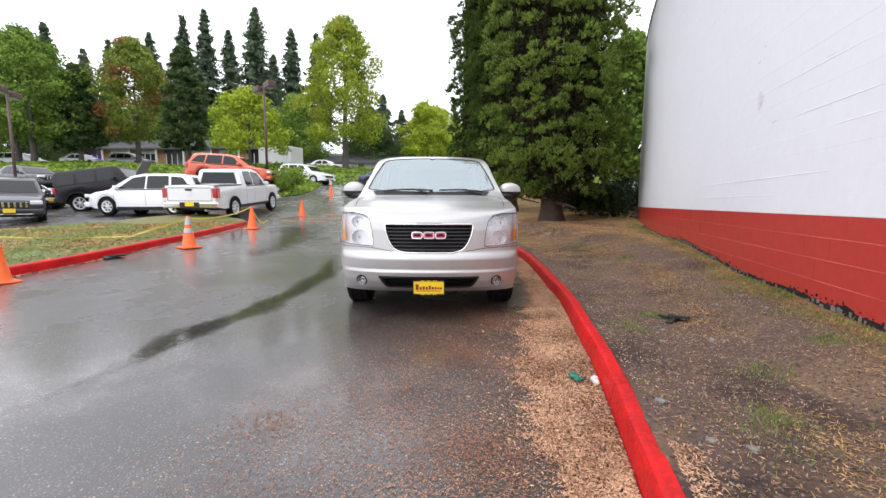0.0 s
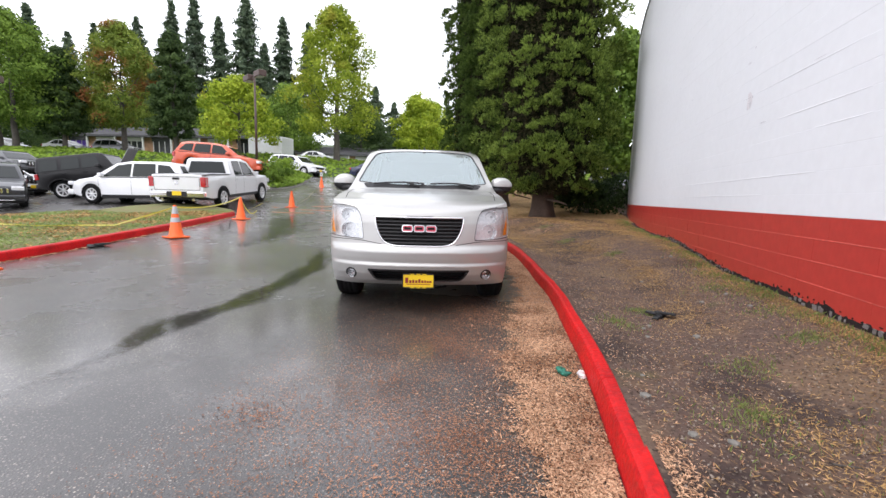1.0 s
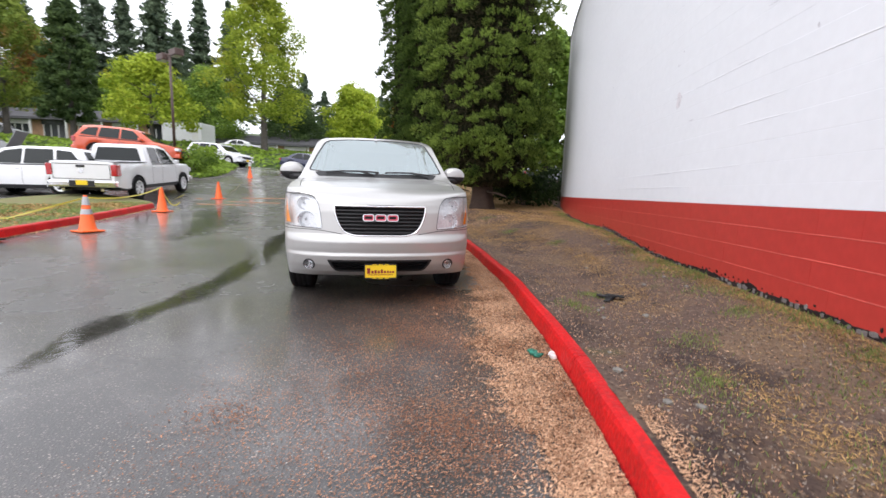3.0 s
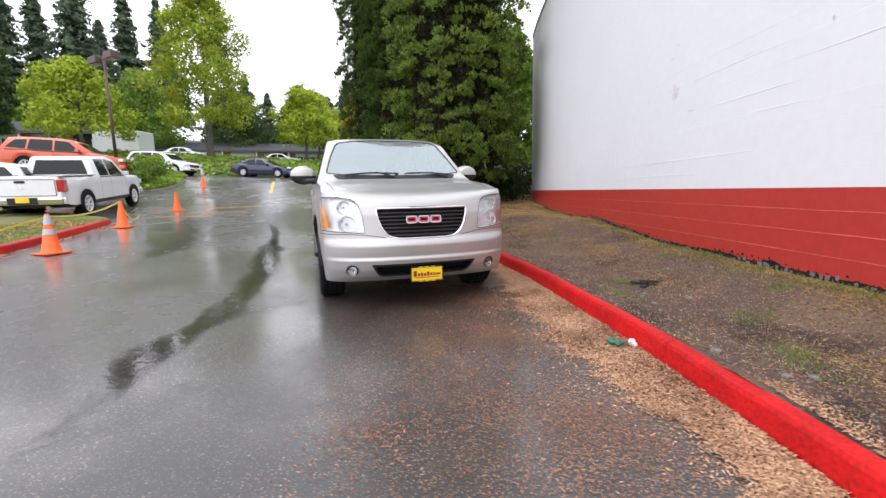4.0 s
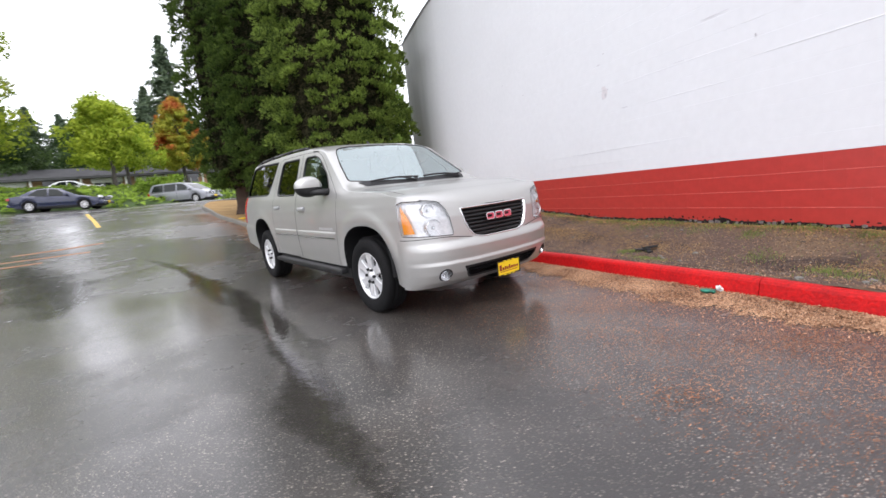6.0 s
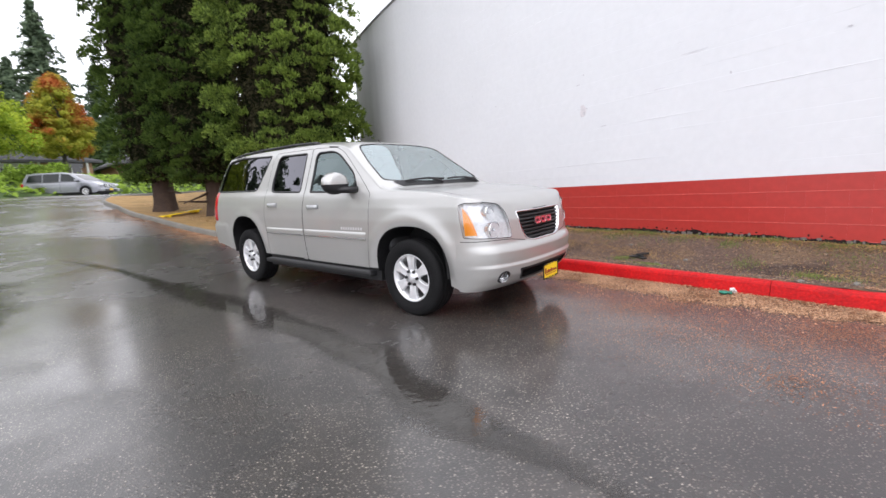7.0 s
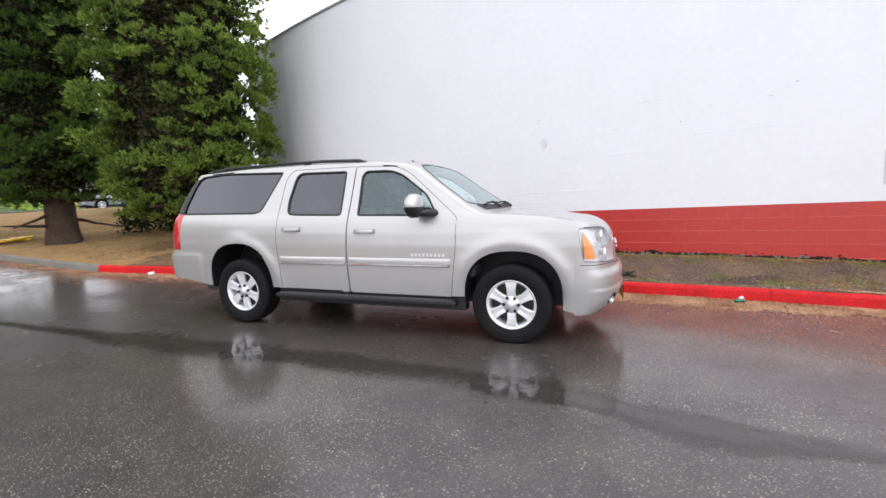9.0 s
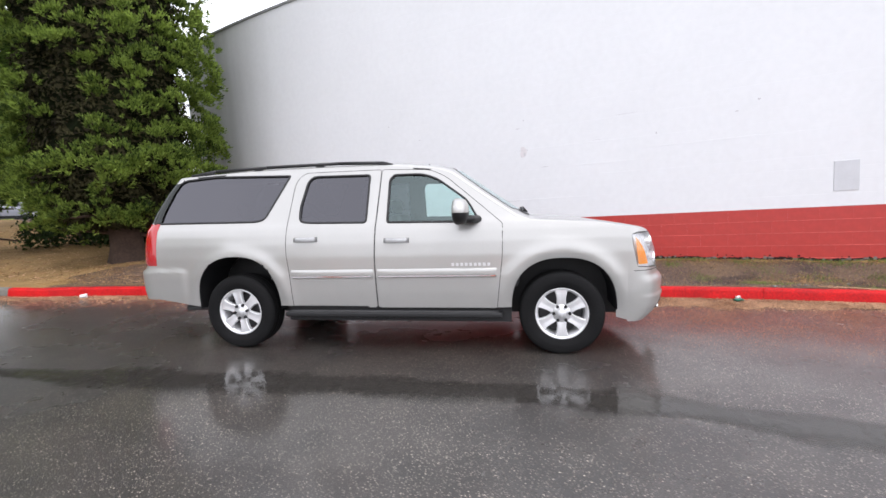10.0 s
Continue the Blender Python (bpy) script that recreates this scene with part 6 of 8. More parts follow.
        for dy in (s["glass"][0][-1][0] - 0.12, s["glass"][1][-1][0] - 0.12):
            bm = bmesh.new()
            box(bm, sg * h - 0.02, dy - 0.08, zb - 0.13, sg * h + 0.012, dy + 0.08, zb - 0.10, bevel=0.006)
            part("door_handle", bm, paint, root)
        bm = bmesh.new()
        y0 = s["glass"][0][0][0]
        box(bm, sg * (h + 0.10) - 0.09, y0 - 0.02, zb + 0.02, sg * (h + 0.10) + 0.09, y0 + 0.14, zb + 0.17, bevel=0.03, seg=2)
        part("door_mirror", bm, paint if kind != "offroader" else M_BLACK, root)
        bm = bmesh.new()
        box(bm, sg * h * 0.76 - 0.17, -0.045, 0.72 if kind not in ("pickup", "offroader") else 0.86, sg * h * 0.76 + 0.17, 0.16, 0.86 if kind not in ("pickup", "offroader") else 1.04, bevel=0.03, seg=2)
        part("headlamp", bm, M_HEADLIGHT, root, "clear headlamp")
        bm = bmesh.new()
        zl = (zb - 0.28, zb - 0.02) if kind != "sedan" else (0.74, 0.90)
        if kind == "pickup":
            zl = (zb - 0.36, zb + 0.0)
        box(bm, sg * h * 0.90 - 0.095, L - (0.22 if kind == "pickup" else 0.14), zl[0], sg * h * 0.90 + 0.095, L + 0.014, zl[1], bevel=0.025, seg=2)
        part("tail_lamp", bm, M_TAIL, root, "red tail lamp")
    # windscreen and rear window
    for (ya, za), (yb, zb2), nm in ((cab[0], cab[1], "windscreen"), (cab[-1], cab[-2], "rear_window")):
        bm = bmesh.new()
        rows = []
        for t in (0.14, 0.5, 0.86):
            yy, zz = ya + (yb - ya) * t, za + (zb2 - za) * t
            d = -0.012 if nm == "windscreen" else 0.012
            w = cx(zz) - (0.20 if kind == "pickup" else 0.12)
            rows.append([(-w, yy + d, zz + 0.008), (0, yy + d * 1.5, zz + 0.008), (w, yy + d, zz + 0.008)])
        grid(bm, rows)
        part(nm, bm, M_DARK_GLASS, roof)
    # grille, bumpers, plate, lower dark trim
    up = 0.12 if kind in ("pickup", "offroader") else 0.0
    bm = bmesh.new()
    box(bm, -h * 0.55, -0.078, 0.60 + up, h * 0.55, 0.05, 0.80 + up, bevel=0.01)
    grille = part("grille", bm, M_BLACK, root)
    for k in range(7):
        bm = bmesh.new()
        xx = -h * 0.48 + k * h * 0.16
        box(bm, xx - 0.03, -0.092, 0.62 + up, xx + 0.03, -0.06, 0.785 + up, bevel=0.005)
        part("grille_bar", bm, M_CHROME if kind != "offroader" else paint, grille)
    chrome = M_CHROME if kind == "pickup" else (M_BLACK if kind == "offroader" else paint)
    for y0, y1, nm in ((-0.105, 0.16, "front_bumper"), (L - 0.14, L + 0.08, "rear_bumper")):
        bm = bmesh.new()
        box(bm, -h * 0.95, y0, sill_z + 0.06, h * 0.95, y1, sill_z + 0.27, bevel=0.05, seg=2)
        part(nm, bm, chrome, root)
    if kind not in ("pickup", "offroader"):
        bm = bmesh.new()
        box(bm, -h * 0.62, -0.113, sill_z + 0.10, h * 0.62, -0.07, sill_z + 0.21, bevel=0.012)
        part("lower_intake", bm, M_BLACK, root, "black lower intake")
        bm = bmesh.new()
        box(bm, -h * 0.66, -0.118, sill_z + 0.06, h * 0.66, -0.08, sill_z + 0.085, bevel=0.006)
        part("chin_strip", bm, M_CHROME if kind == "suv" else M_BLACK, root)
    for y0, nm in ((-0.122, "front_plate"), (L + 0.082, "rear_plate")) if plate else ():
        bm = bmesh.new()
        zz = sill_z + 0.13 if kind != "pickup" or y0 > 0 else sill_z + 0.15
        box(bm, -0.16, y0 - 0.006, zz, 0.16, y0 + 0.006, zz + 0.15)
        part(nm, bm, M_YELLOW, root, "yellow plate")
    bm = bmesh.new()
    box(bm, -h * 0.9, 0.35, sill_z - 0.06, h * 0.9, L - 0.35, sill_z + 0.22)
    part("underbody", bm, M_BLACK, root)
    for wy in s["wheels"]:
        for sg in (-1, 1):
            rot = Matrix.Translation((sg * (h - 0.125), wy, r)) @ Matrix.Rotation(radians(90 * sg), 4, "Y")
            bm = bmesh.new()
            spin(bm, [(r * 0.62, -0.11), (r * 0.9, -0.12), (r, -0.09), (r, 0.09), (r * 0.93, 0.118), (r * 0.72, 0.122), (r * 0.62, 0.10)], 28, rot)
            bmesh.ops.recalc_face_normals(bm, faces=bm.faces)
            w = part("wheel", bm, M_RUBBER, root, "black tyre on a bright rim", True)
            bm = bmesh.new()
            spin(bm, [(r * 0.64, 0.10), (r * 0.60, 0.085), (r * 0.56, 0.03), (0.001, 0.02)], 24, rot)
            part("rim", bm, M_DASH, w, smooth=True)
            bm = bmesh.new()
            spin(bm, [(r * 0.66, 0.104), (r * 0.645, 0.118), (r * 0.59, 0.112), (r * 0.55, 0.07)], 24, rot)
            part("rim_lip", bm, M_ALLOY, w, smooth=True)
            bm = bmesh.new()
            spin(bm, [(0.001, 0.11), (0.05, 0.108), (0.065, 0.08)], 12, rot)
            part("hub_cap", bm, M_ALLOY, w, smooth=True)
            for k in range(7):
                bm = bmesh.new()
                box(bm, 0.02, -0.026, 0.05, r * 0.60, 0.026, 0.10, rot @ Matrix.Rotation(math.pi / 3.5 * k, 4, "Z"), bevel=0.008)
                part("spoke", bm, M_ALLOY, w)
    if kind == "pickup":
        tail = lambda u, v, off=0.0: (u, L + 0.052 * (1 - abs(u / h) ** 2.5) + off, v)
        part("tailgate_gap", ribbon([(-0.80, 0.74), (-0.80, 1.20), (0.80, 1.20), (0.80, 0.74)], tail, 0.016, 0.004), M_GAP, root)
        part("tailgate_gap", ribbon([(-0.80, 0.74), (0.80, 0.74)], tail, 0.016, 0.004), M_GAP, root)
        part("tailgate_handle", panel(rounded([(-0.13, 1.10), (0.13, 1.10), (0.12, 1.17), (-0.12, 1.17)], 0.02), tail, 0.008, 0.05), M_BLACK, root, "dark tailgate handle")
        part("tailgate_badge", panel(rounded([(-0.07, 0.93), (0.07, 0.93), (0.06, 1.06), (-0.06, 1.06)], 0.03), tail, 0.010, 0.05), M_CHROME, root)
        bm = bmesh.new()
        box(bm, -0.36, L + 0.074, 0.50, 0.36, L + 0.083, 0.69, bevel=0.004)
        part("plate_recess", bm, M_BLACK, root, "dark recess behind the plate")
        for sg in (-1, 1):
            bm = bmesh.new()
            box(bm, sg * (h - 0.07) - 0.05, 3.86, 1.268, sg * (h - 0.07) + 0.05, L - 0.02, 1.29, bevel=0.006)
            part("bed_rail_cap", bm, M_BLACK, root)
            bm = bmesh.new()
            tube(bm, (sg * 0.55, L - 0.3, 0.40), (sg * 0.55, L + 0.05, 0.40), 0.05, 0.05, 12)
            part("exhaust_tip", bm, M_CHROME, root)
        # black slab on the closed body, standing for the bed's shaded hollow
        bm = bmesh.new()
        box(bm, -h + 0.10, 3.86, 1.23, h - 0.10, L - 0.10, 1.278)
        part("bed_liner", bm, M_BLACK, root, "black slab standing in for the shaded hollow of the load bed")
        bm = bmesh.new()
        box(bm, -0.14, 3.70, 1.885, 0.14, 3.76, 1.915, bevel=0.01)
        part("brake_light", bm, M_TAIL, root)
    if kind == "offroader":
        bm = bmesh.new()
        spin(bm, [(0.18, -0.10), (0.36, -0.12), (0.40, -0.08), (0.40, 0.08), (0.36, 0.12), (0.18, 0.10), (0.001, 0.09)], 26, Matrix.Translation((0.0, L + 0.14, 1.10)) @ Matrix.Rotation(radians(-90), 4, "X"))
        part("spare_wheel", bm, M_RUBBER, root, "black spare wheel", True)
        bm = bmesh.new()
        box(bm, -0.46, -0.012, 0.0, 0.46, 0.012, 0.98, Matrix.Translation((0, 1.16, 1.33)) @ Matrix.Rotation(radians(36), 4, "X"), bevel=0.008)
        part("raised_bonnet", bm, M_MID_GREY_CAR, root, "thin grey bonnet panel standing open")
        for wy in s["wheels"]:
            for sg in (-1, 1):
                bm = bmesh.new()
                rows = []
                for k in range(9):
                    a = math.pi * (0.08 + 0.84 * k / 8)
                    rows.append([(sg * (h - 0.06), wy + 0.54 * math.cos(a), r + 0.54 * math.sin(a)), (sg * (h + 0.12), wy + 0.54 * math.cos(a), r + 0.53 * math.sin(a)), (sg * (h + 0.12), wy + 0.51 * math.cos(a), r + 0.49 * math.sin(a))])
                grid(bm, rows)
                part("fender_flare", bm, M_BLACK, root)
    return root


def on_lot(name, label, kind, paint, x, y, yaw, pitch=0.0, group="cars in the lot"):
    s = SHAPES[kind]
    a = radians(yaw)
    ym = s["L"] / 2
    zc = land2(x - math.sin(a) * ym, y + math.cos(a) * ym)
    zf, zr = land2(x, y), land2(x - math.sin(a) * s["L"], y + math.cos(a) * s["L"])
    return vehicle(name, label, kind, paint, x, y, zc - (zr - zf) * 0.5 + 0.005, yaw, math.degrees(math.atan2(zr - zf, s["L"])) + pitch, group)


on_lot("pickup_truck", "white crew cab pickup with a chrome rear bumper", "pickup", M_WHITE_CAR, -12.82, 13.1, 195)
on_lot("white_wagon", "white wagon parked across the wet lot", "wagon", M_WHITE_CAR, -17.2, 8.75, -80)
on_lot("black_offroader", "boxy black off-roader with its bonnet open", "offroader", M_BLACK_CAR, -17.6, 12.2, 115, -3.0)
on_lot("dark_grey_suv", "dark grey sport utility with a bright slotted grille", "suv", M_GREY_CAR, -17.35, 5.55, 58)
on_lot("white_sedan", "white sedan behind the dark grey car", "sedan", M_WHITE_CAR, -22.9, 10.3, 88)
on_lot("grey_sedan", "dark grey sedan in front of the bank", "sedan", M_GREY_CAR, -28.6, 14.2, 86)
on_lot("orange_suv", "orange-red sport utility parked behind the pickup", "suv", M_ORANGE_CAR, -14.95, 17.0, 107)
on_lot("navy_sedan", "glossy navy sedan on the cross street", "sedan", M_BLUE_CAR, -11.2, 30.6, 85, group="cars on the street")
on_lot("white_suv", "white sport utility on the cross street", "suv", M_WHITE_CAR, -17.8, 28.0, 85, group="cars on the street")
on_lot("silver_minivan", "silver minivan passing on the cross street", "van", M_VAN_SILVER, -5.2, 35.4, 60, group="cars on the street")
on_lot("silver_suv", "pale silver car beyond the wall's end", "suv", M_VAN_SILVER, 9.6, 36, 95, group="cars beyond the wall")
for nm, lab, kd, pt, x, y, yw in (("white_coupe", "white car on the upper lot", "sedan", M_WHITE_CAR, -25.5, 45.2, 98), ("white_van", "white van on the upper lot", "van", M_WHITE_CAR, -58, 31.5, 100), ("white_van", "white van on the upper lot", "van", M_WHITE_CAR, -64.5, 30.5, 100), ("white_coupe", "white car on the upper lot", "sedan", M_WHITE_CAR, -51.0, 33.5, 100), ("white_coupe", "white car on the upper lot", "sedan", M_WHITE_CAR, -16.5, 50.5, 100), ("grey_wagon", "grey car on the upper lot", "wagon", M_MID_GREY_CAR, -45.5, 35.0, 100)):
    vehicle(nm, lab, kd, pt, x, y, bank_z(x, y) + 0.02, yw, 0.0, "cars on the upper lot", plate=False)

# ---- shops behind the bank, lamp posts ----
M_BRICK = mat("brown_brick_wall", (0.42, 0.25, 0.15), 0.85, vary=0.25, scale=2, fine=18, bump=0.4)
M_SHINGLE = mat("grey_shingle", (0.10, 0.10, 0.105), 0.85, vary=0.25, scale=1.2, fine=9, bump=0.4)
M_FASCIA = plain("white_fascia", (0.70, 0.70, 0.68), 0.6)
M_DARK_FRONT = plain("dark_shop_glass", (0.03, 0.032, 0.036), 0.15, spec=0.8)
M_PURPLE = plain("purple_panel", (0.10, 0.04, 0.38), 0.5)
M_BROWN_METAL = plain("brown_painted_metal", (0.075, 0.045, 0.035), 0.5)
M_TRAILER = plain("white_trailer", (0.72, 0.73, 0.74), 0.5)


def shops(name, label, p0, p1, depth, zb, eave, ridge, bays, accents=()):
    """A low row of shops: brick wall, shop fronts, fascia and a hipped shingle roof."""
    a, b = Vector(p0), Vector(p1)
    d = b - a
    L = d.length
    m = Matrix.Translation((a.x, a.y, zb)) @ Matrix.Rotation(math.atan2(d.y, d.x), 4, "Z")
    root = tagged(empty(name, m), label, "building")
    bm = bmesh.new()
    box(bm, 0, 0, -1.0, L, depth, eave)
    part("wall", bm, M_BRICK, root)
    bm = bmesh.new()
    o = 0.9
    v = [bm.verts.new(p) for p in ((-o, -0.8, eave), (L + o, -0.8, eave), (L + o, depth + o, eave), (-o, depth + o, eave), (2.5, depth / 2, ridge), (L - 2.5, depth / 2, ridge), (-o, -0.8, eave - 0.22), (L + o, -0.8, eave - 0.22), (L + o, depth + o, eave - 0.22), (-o, depth + o, eave - 0.22))]
    for q in ((0, 1, 5, 4), (1, 2, 5), (2, 3, 4, 5), (3, 0, 4), (6, 7, 1, 0), (7, 8, 2, 1), (8, 9, 3, 2), (9, 6, 0, 3), (9, 8, 7, 6)):
        bm.faces.new([v[i] for i in q])
    bmesh.ops.recalc_face_normals(bm, faces=bm.faces)
    roof = part("roof", bm, M_SHINGLE, root, "low grey shingle roof")
    for k in range(10):
        bm = bmesh.new()
        t0, t1 = k / 10, (k + 0.94) / 10
        y0, y1 = -0.8 + (depth / 2 + 0.8) * t0, -0.8 + (depth / 2 + 0.8) * t1
        z0, z1 = eave + (ridge - eave) * t0, eave + (ridge - eave) * t1
        x0, x1 = -o + (2.5 + o) * t0, L + o - (2.5 + o) * t0
        grid(bm, [[(x0 + 0.05, y0, z0 + 0.055), (x1 - 0.05, y0, z0 + 0.055)], [(x0 + 0.25, y1, z1 + 0.02), (x1 - 0.25, y1, z1 + 0.02)]])
        part("roof_lap", bm, M_SHINGLE, roof)
    w = L / bays
    for i in range(bays):
        x0 = i * w + 0.5
        bm = bmesh.new()
        box(bm, x0, -0.06, 0.35, x0 + w - 1.6, 0.04, eave - 0.75)
        win = part("window", bm, M_PURPLE if i in accents else M_DARK_FRONT, root)
        for k in range(4):
            bm = bmesh.new()
            xx = x0 + (w - 1.6) * k / 3
            box(bm, xx - 0.05, -0.10, 0.25, xx + 0.05, -0.05, eave - 0.7)
            part("mullion", bm, M_FASCIA, win)
        bm = bmesh.new()
        box(bm, x0 - 0.2, -0.16, eave - 0.78, x0 + w - 1.4, -0.02, eave - 0.25)
        part("sign_board", bm, M_FASCIA if i % 3 else M_DARK_FRONT, root)
        bm = bmesh.new()
        box(bm, x0 + w - 1.25, -0.68, -0.3, x0 + w - 1.05, -0.48, eave - 0.05)
        part("post", bm, M_FASCIA, root)
    return root


shops("shop_row", "low brown shop row with a grey shingle roof", (-67, 42.5), (-38.5, 48.2), 11, 6.15, 2.75, 4.7, 7, (0,))
shops("shop_row", "low brown shop row with white-framed fronts", (-35.5, 51.5), (-8, 62), 11, 4.7, 2.5, 4.1, 7)
shops("shop_row", "low grey-roofed shop beyond the trees", (-5, 64), (22, 72), 11, 4.7, 2.5, 4.3, 6)


def trailer():
    root = tagged(empty("box_trailer", Matrix.Translation((-33.0, 38.2, bank_z(-31, 38.5))) @ Matrix.Rotation(radians(-2), 4, "Z")), "white box trailer parked above the bank", "trailer")
    bm = bmesh.new()
    box(bm, 0, 0, 0.45, 4.6, 2.2, 2.35, bevel=0.04)
    part("body", bm, M_TRAILER, root)
    bm = bmesh.new()
    box(bm, 3.5, -0.012, 0.6, 4.2, 0.01, 2.1)
    part("door", bm, M_FASCIA, root)
    for x in (1.6, 2.5):
        bm = bmesh.new()
        spin(bm, [(0.001, 0.1), (0.2, 0.1), (0.34, 0.1), (0.34, -0.1)], 20, Matrix.Translation((x, 0.1, 0.34)) @ Matrix.Rotation(radians(90), 4, "X"))
        part("wheel", bm, M_RUBBER, root)


trailer()


def lamp_post(x, y, zb, zt, yaw, label):
    """A brown lot lamp post with two boxy heads on a short cross arm."""
    root = tagged(empty("lamp_post", Matrix.Translation((x, y, zb)) @ Matrix.Rotation(radians(yaw), 4, "Z")), label, "lamp post", "lot lamp posts")
    h = zt - zb
    bm = bmesh.new()
    tube(bm, (0, 0, -0.1), (0, 0, h), 0.085, 0.06, 10)
    part("pole", bm, M_BROWN_METAL, root, smooth=True)
    bm = bmesh.new()
    tube(bm, (0, 0, -0.1), (0, 0, 0.35), 0.2, 0.2, 14)
    part("footing", bm, M_GREY_KERB, root)
    bm = bmesh.new()
    box(bm, -0.45, -0.04, h - 0.16, 0.45, 0.04, h - 0.08)
    part("arm", bm, M_BROWN_METAL, root)
    for s in (-1, 1):
        bm = bmesh.new()
        box(bm, s * 0.82 - 0.42, -0.24, h - 0.30, s * 0.82 + 0.42, 0.24, h + 0.06, bevel=0.03)
        head = part("lamp_head", bm, M_BROWN_METAL, root, "boxy brown lamp head")
        bm = bmesh.new()
        box(bm, s * 0.82 - 0.34, -0.18, h - 0.312, s * 0.82 + 0.34, 0.18, h - 0.303)
        part("lens", bm, M_HEADLIGHT, head)


lamp_post(-16.9, 18.9, land2(-16.9, 18.9) + 0.2, 8.55, -30, "brown two-headed lamp post in the planted island")
lamp_post(-28.6, 12.2, land2(-28.6, 12.2), 7.35, -50, "brown two-headed lamp post in the lot")

# ---- cones, tape, road marks and small litter ----
M_CONE = plain("orange_cone", (0.90, 0.13, 0.015), 0.5, vary=0.1)
M_COLLAR = plain("grey_reflective_collar", (0.45, 0.46, 0.47), 0.4)
M_TAPE = plain("yellow_tape", (0.72, 0.66, 0.16), 0.5)
M_ROPE = plain("pale_rope", (0.50, 0.47, 0.33), 0.8)
M_SIGN = plain("white_sign", (0.8, 0.8, 0.8), 0.5)
M_LINE_Y = mat("yellow_road_paint", (0.62, 0.42, 0.08), 0.6, vary=0.25, scale=6, fine=40, bump=0.2)
M_LINE_O = mat("faded_orange_road_paint", (0.40, 0.17, 0.06), 0.5, vary=0.4, scale=4, fine=30, bump=0.2)
M_LINE_W = mat("white_road_paint", (0.62, 0.62, 0.60), 0.6, vary=0.2, scale=5, fine=40, bump=0.2)


def cone(x, y, collar=False, sign=False, tilt=0.0):
    z = land2(x, y)
    root = tagged(empty("traffic_cone", Matrix.Translation((x, y, z)) @ Matrix.Rotation(radians(tilt), 4, "Y") @ Matrix.Rotation(R.uniform(0, 1.5), 4, "Z")), "orange traffic cone with two grey collars on wet asphalt" if collar else ("orange traffic cone carrying a small white sign" if sign else "plain orange traffic cone on wet asphalt"), "traffic cone", "traffic cones along the road")
    bm = bmesh.new()
    spin(bm, [(0.165, 0.03), (0.15, 0.05), (0.14, 0.06), (0.035, 0.69), (0.03, 0.705), (0.022, 0.705), (0.02, 0.69)], 28)
    bmesh.ops.recalc_face_normals(bm, faces=bm.faces)
    part("cone_body", bm, M_CONE, root, smooth=True)
    bm = bmesh.new()
    box(bm, -0.20, -0.20, 0.0, 0.20, 0.20, 0.032, bevel=0.012, seg=2)
    part("base", bm, M_CONE, root)
    if collar:
        for z0, z1 in ((0.34, 0.44), (0.52, 0.68)):
            bm = bmesh.new()
            rr = lambda q: 0.14 - (q - 0.06) / 0.63 * 0.105 + 0.004
            spin(bm, [(rr(z0), z0), (rr(z1), z1)], 28)
            part("collar", bm, M_COLLAR, root, "grey reflective collar", True)
    if sign:
        bm = bmesh.new()
        box(bm, -0.12, -0.008, 0.72, 0.12, 0.008, 0.94, bevel=0.004)
        sg = part("sign", bm, M_SIGN, root, "small white sign")
        bm = bmesh.new()
        for k in range(3):
            box(bm, -0.07, -0.0105, 0.78 + k * 0.045, 0.07, -0.0085, 0.795 + k * 0.045)
        part("sign_marks", bm, M_DASH, sg)
    return root


cone(-6.20, -0.82)
cone(-6.38, 2.62, collar=True)
cone(-7.92, 6.50)
cone(-9.45, 11.5)
cone(-12.65, 19.5, sign=True)


def strand(name, label, pts, width, material, cat):
    """A sagging or lying band through points."""
    bm = bmesh.new()
    line = []
    for (a, sag), (b, _) in zip(pts, pts[1:]):
        for k in range(10):
            t = k / 10
            p = Vector(a).lerp(Vector(b), t)
            p.z -= sag * 4 * t * (1 - t)
            line.append(p)
    line.append(Vector(pts[-1][0]))
    rows = []
    for i, p in enumerate(line):
        d = (line[min(len(line) - 1, i + 1)] - line[max(0, i - 1)]).normalized()
        side = d.cross(Vector((0, 0, 1))).normalized()
        tw = math.sin(i * 0.37) * 0.8
        up = Vector((0, 0, 1)) * math.cos(tw) + side * math.sin(tw)
        rows.append([tuple(p - up * width / 2), tuple(p + up * width / 2)])
    grid(bm, rows)
    bmesh.ops.solidify(bm, geom=bm.faces[:], thickness=0.003)
    return tagged(link(name, bm, material), label, cat)


def g(x, y, dz):
    return (x, y, land2(x, y) + dz)


strand("caution_tape", "yellow caution tape drooping over the grass between cones", [(g(-13.4, 1.2, 0.15), 0), (g(-11.5, 1.9, 0.16), 0), (g(-9.6, 2.0, 0.15), 0.0), (g(-8.0, 2.55, 0.17), 0.0), (g(-6.40, 2.66, 0.66), 0.12), (g(-7.92, 6.50, 0.70), 0.28), (g(-8.5, 8.0, 0.16), 0.10), (g(-9.6, 8.9, 0.06), 0.0), (g(-11.0, 11.6, 0.03), 0.0)], 0.034, M_TAPE, "caution tape")
strand("pale_rope", "pale rope sagging between two far cones", [(g(-9.45, 11.5, 0.03), 0.0), (g(-10.6, 14.6, 0.02), 0.0), (g(-11.8, 17.4, 0.10), 0.0), (g(-12.65, 19.5, 0.60), 0.06)], 0.03, M_ROPE, "rope")


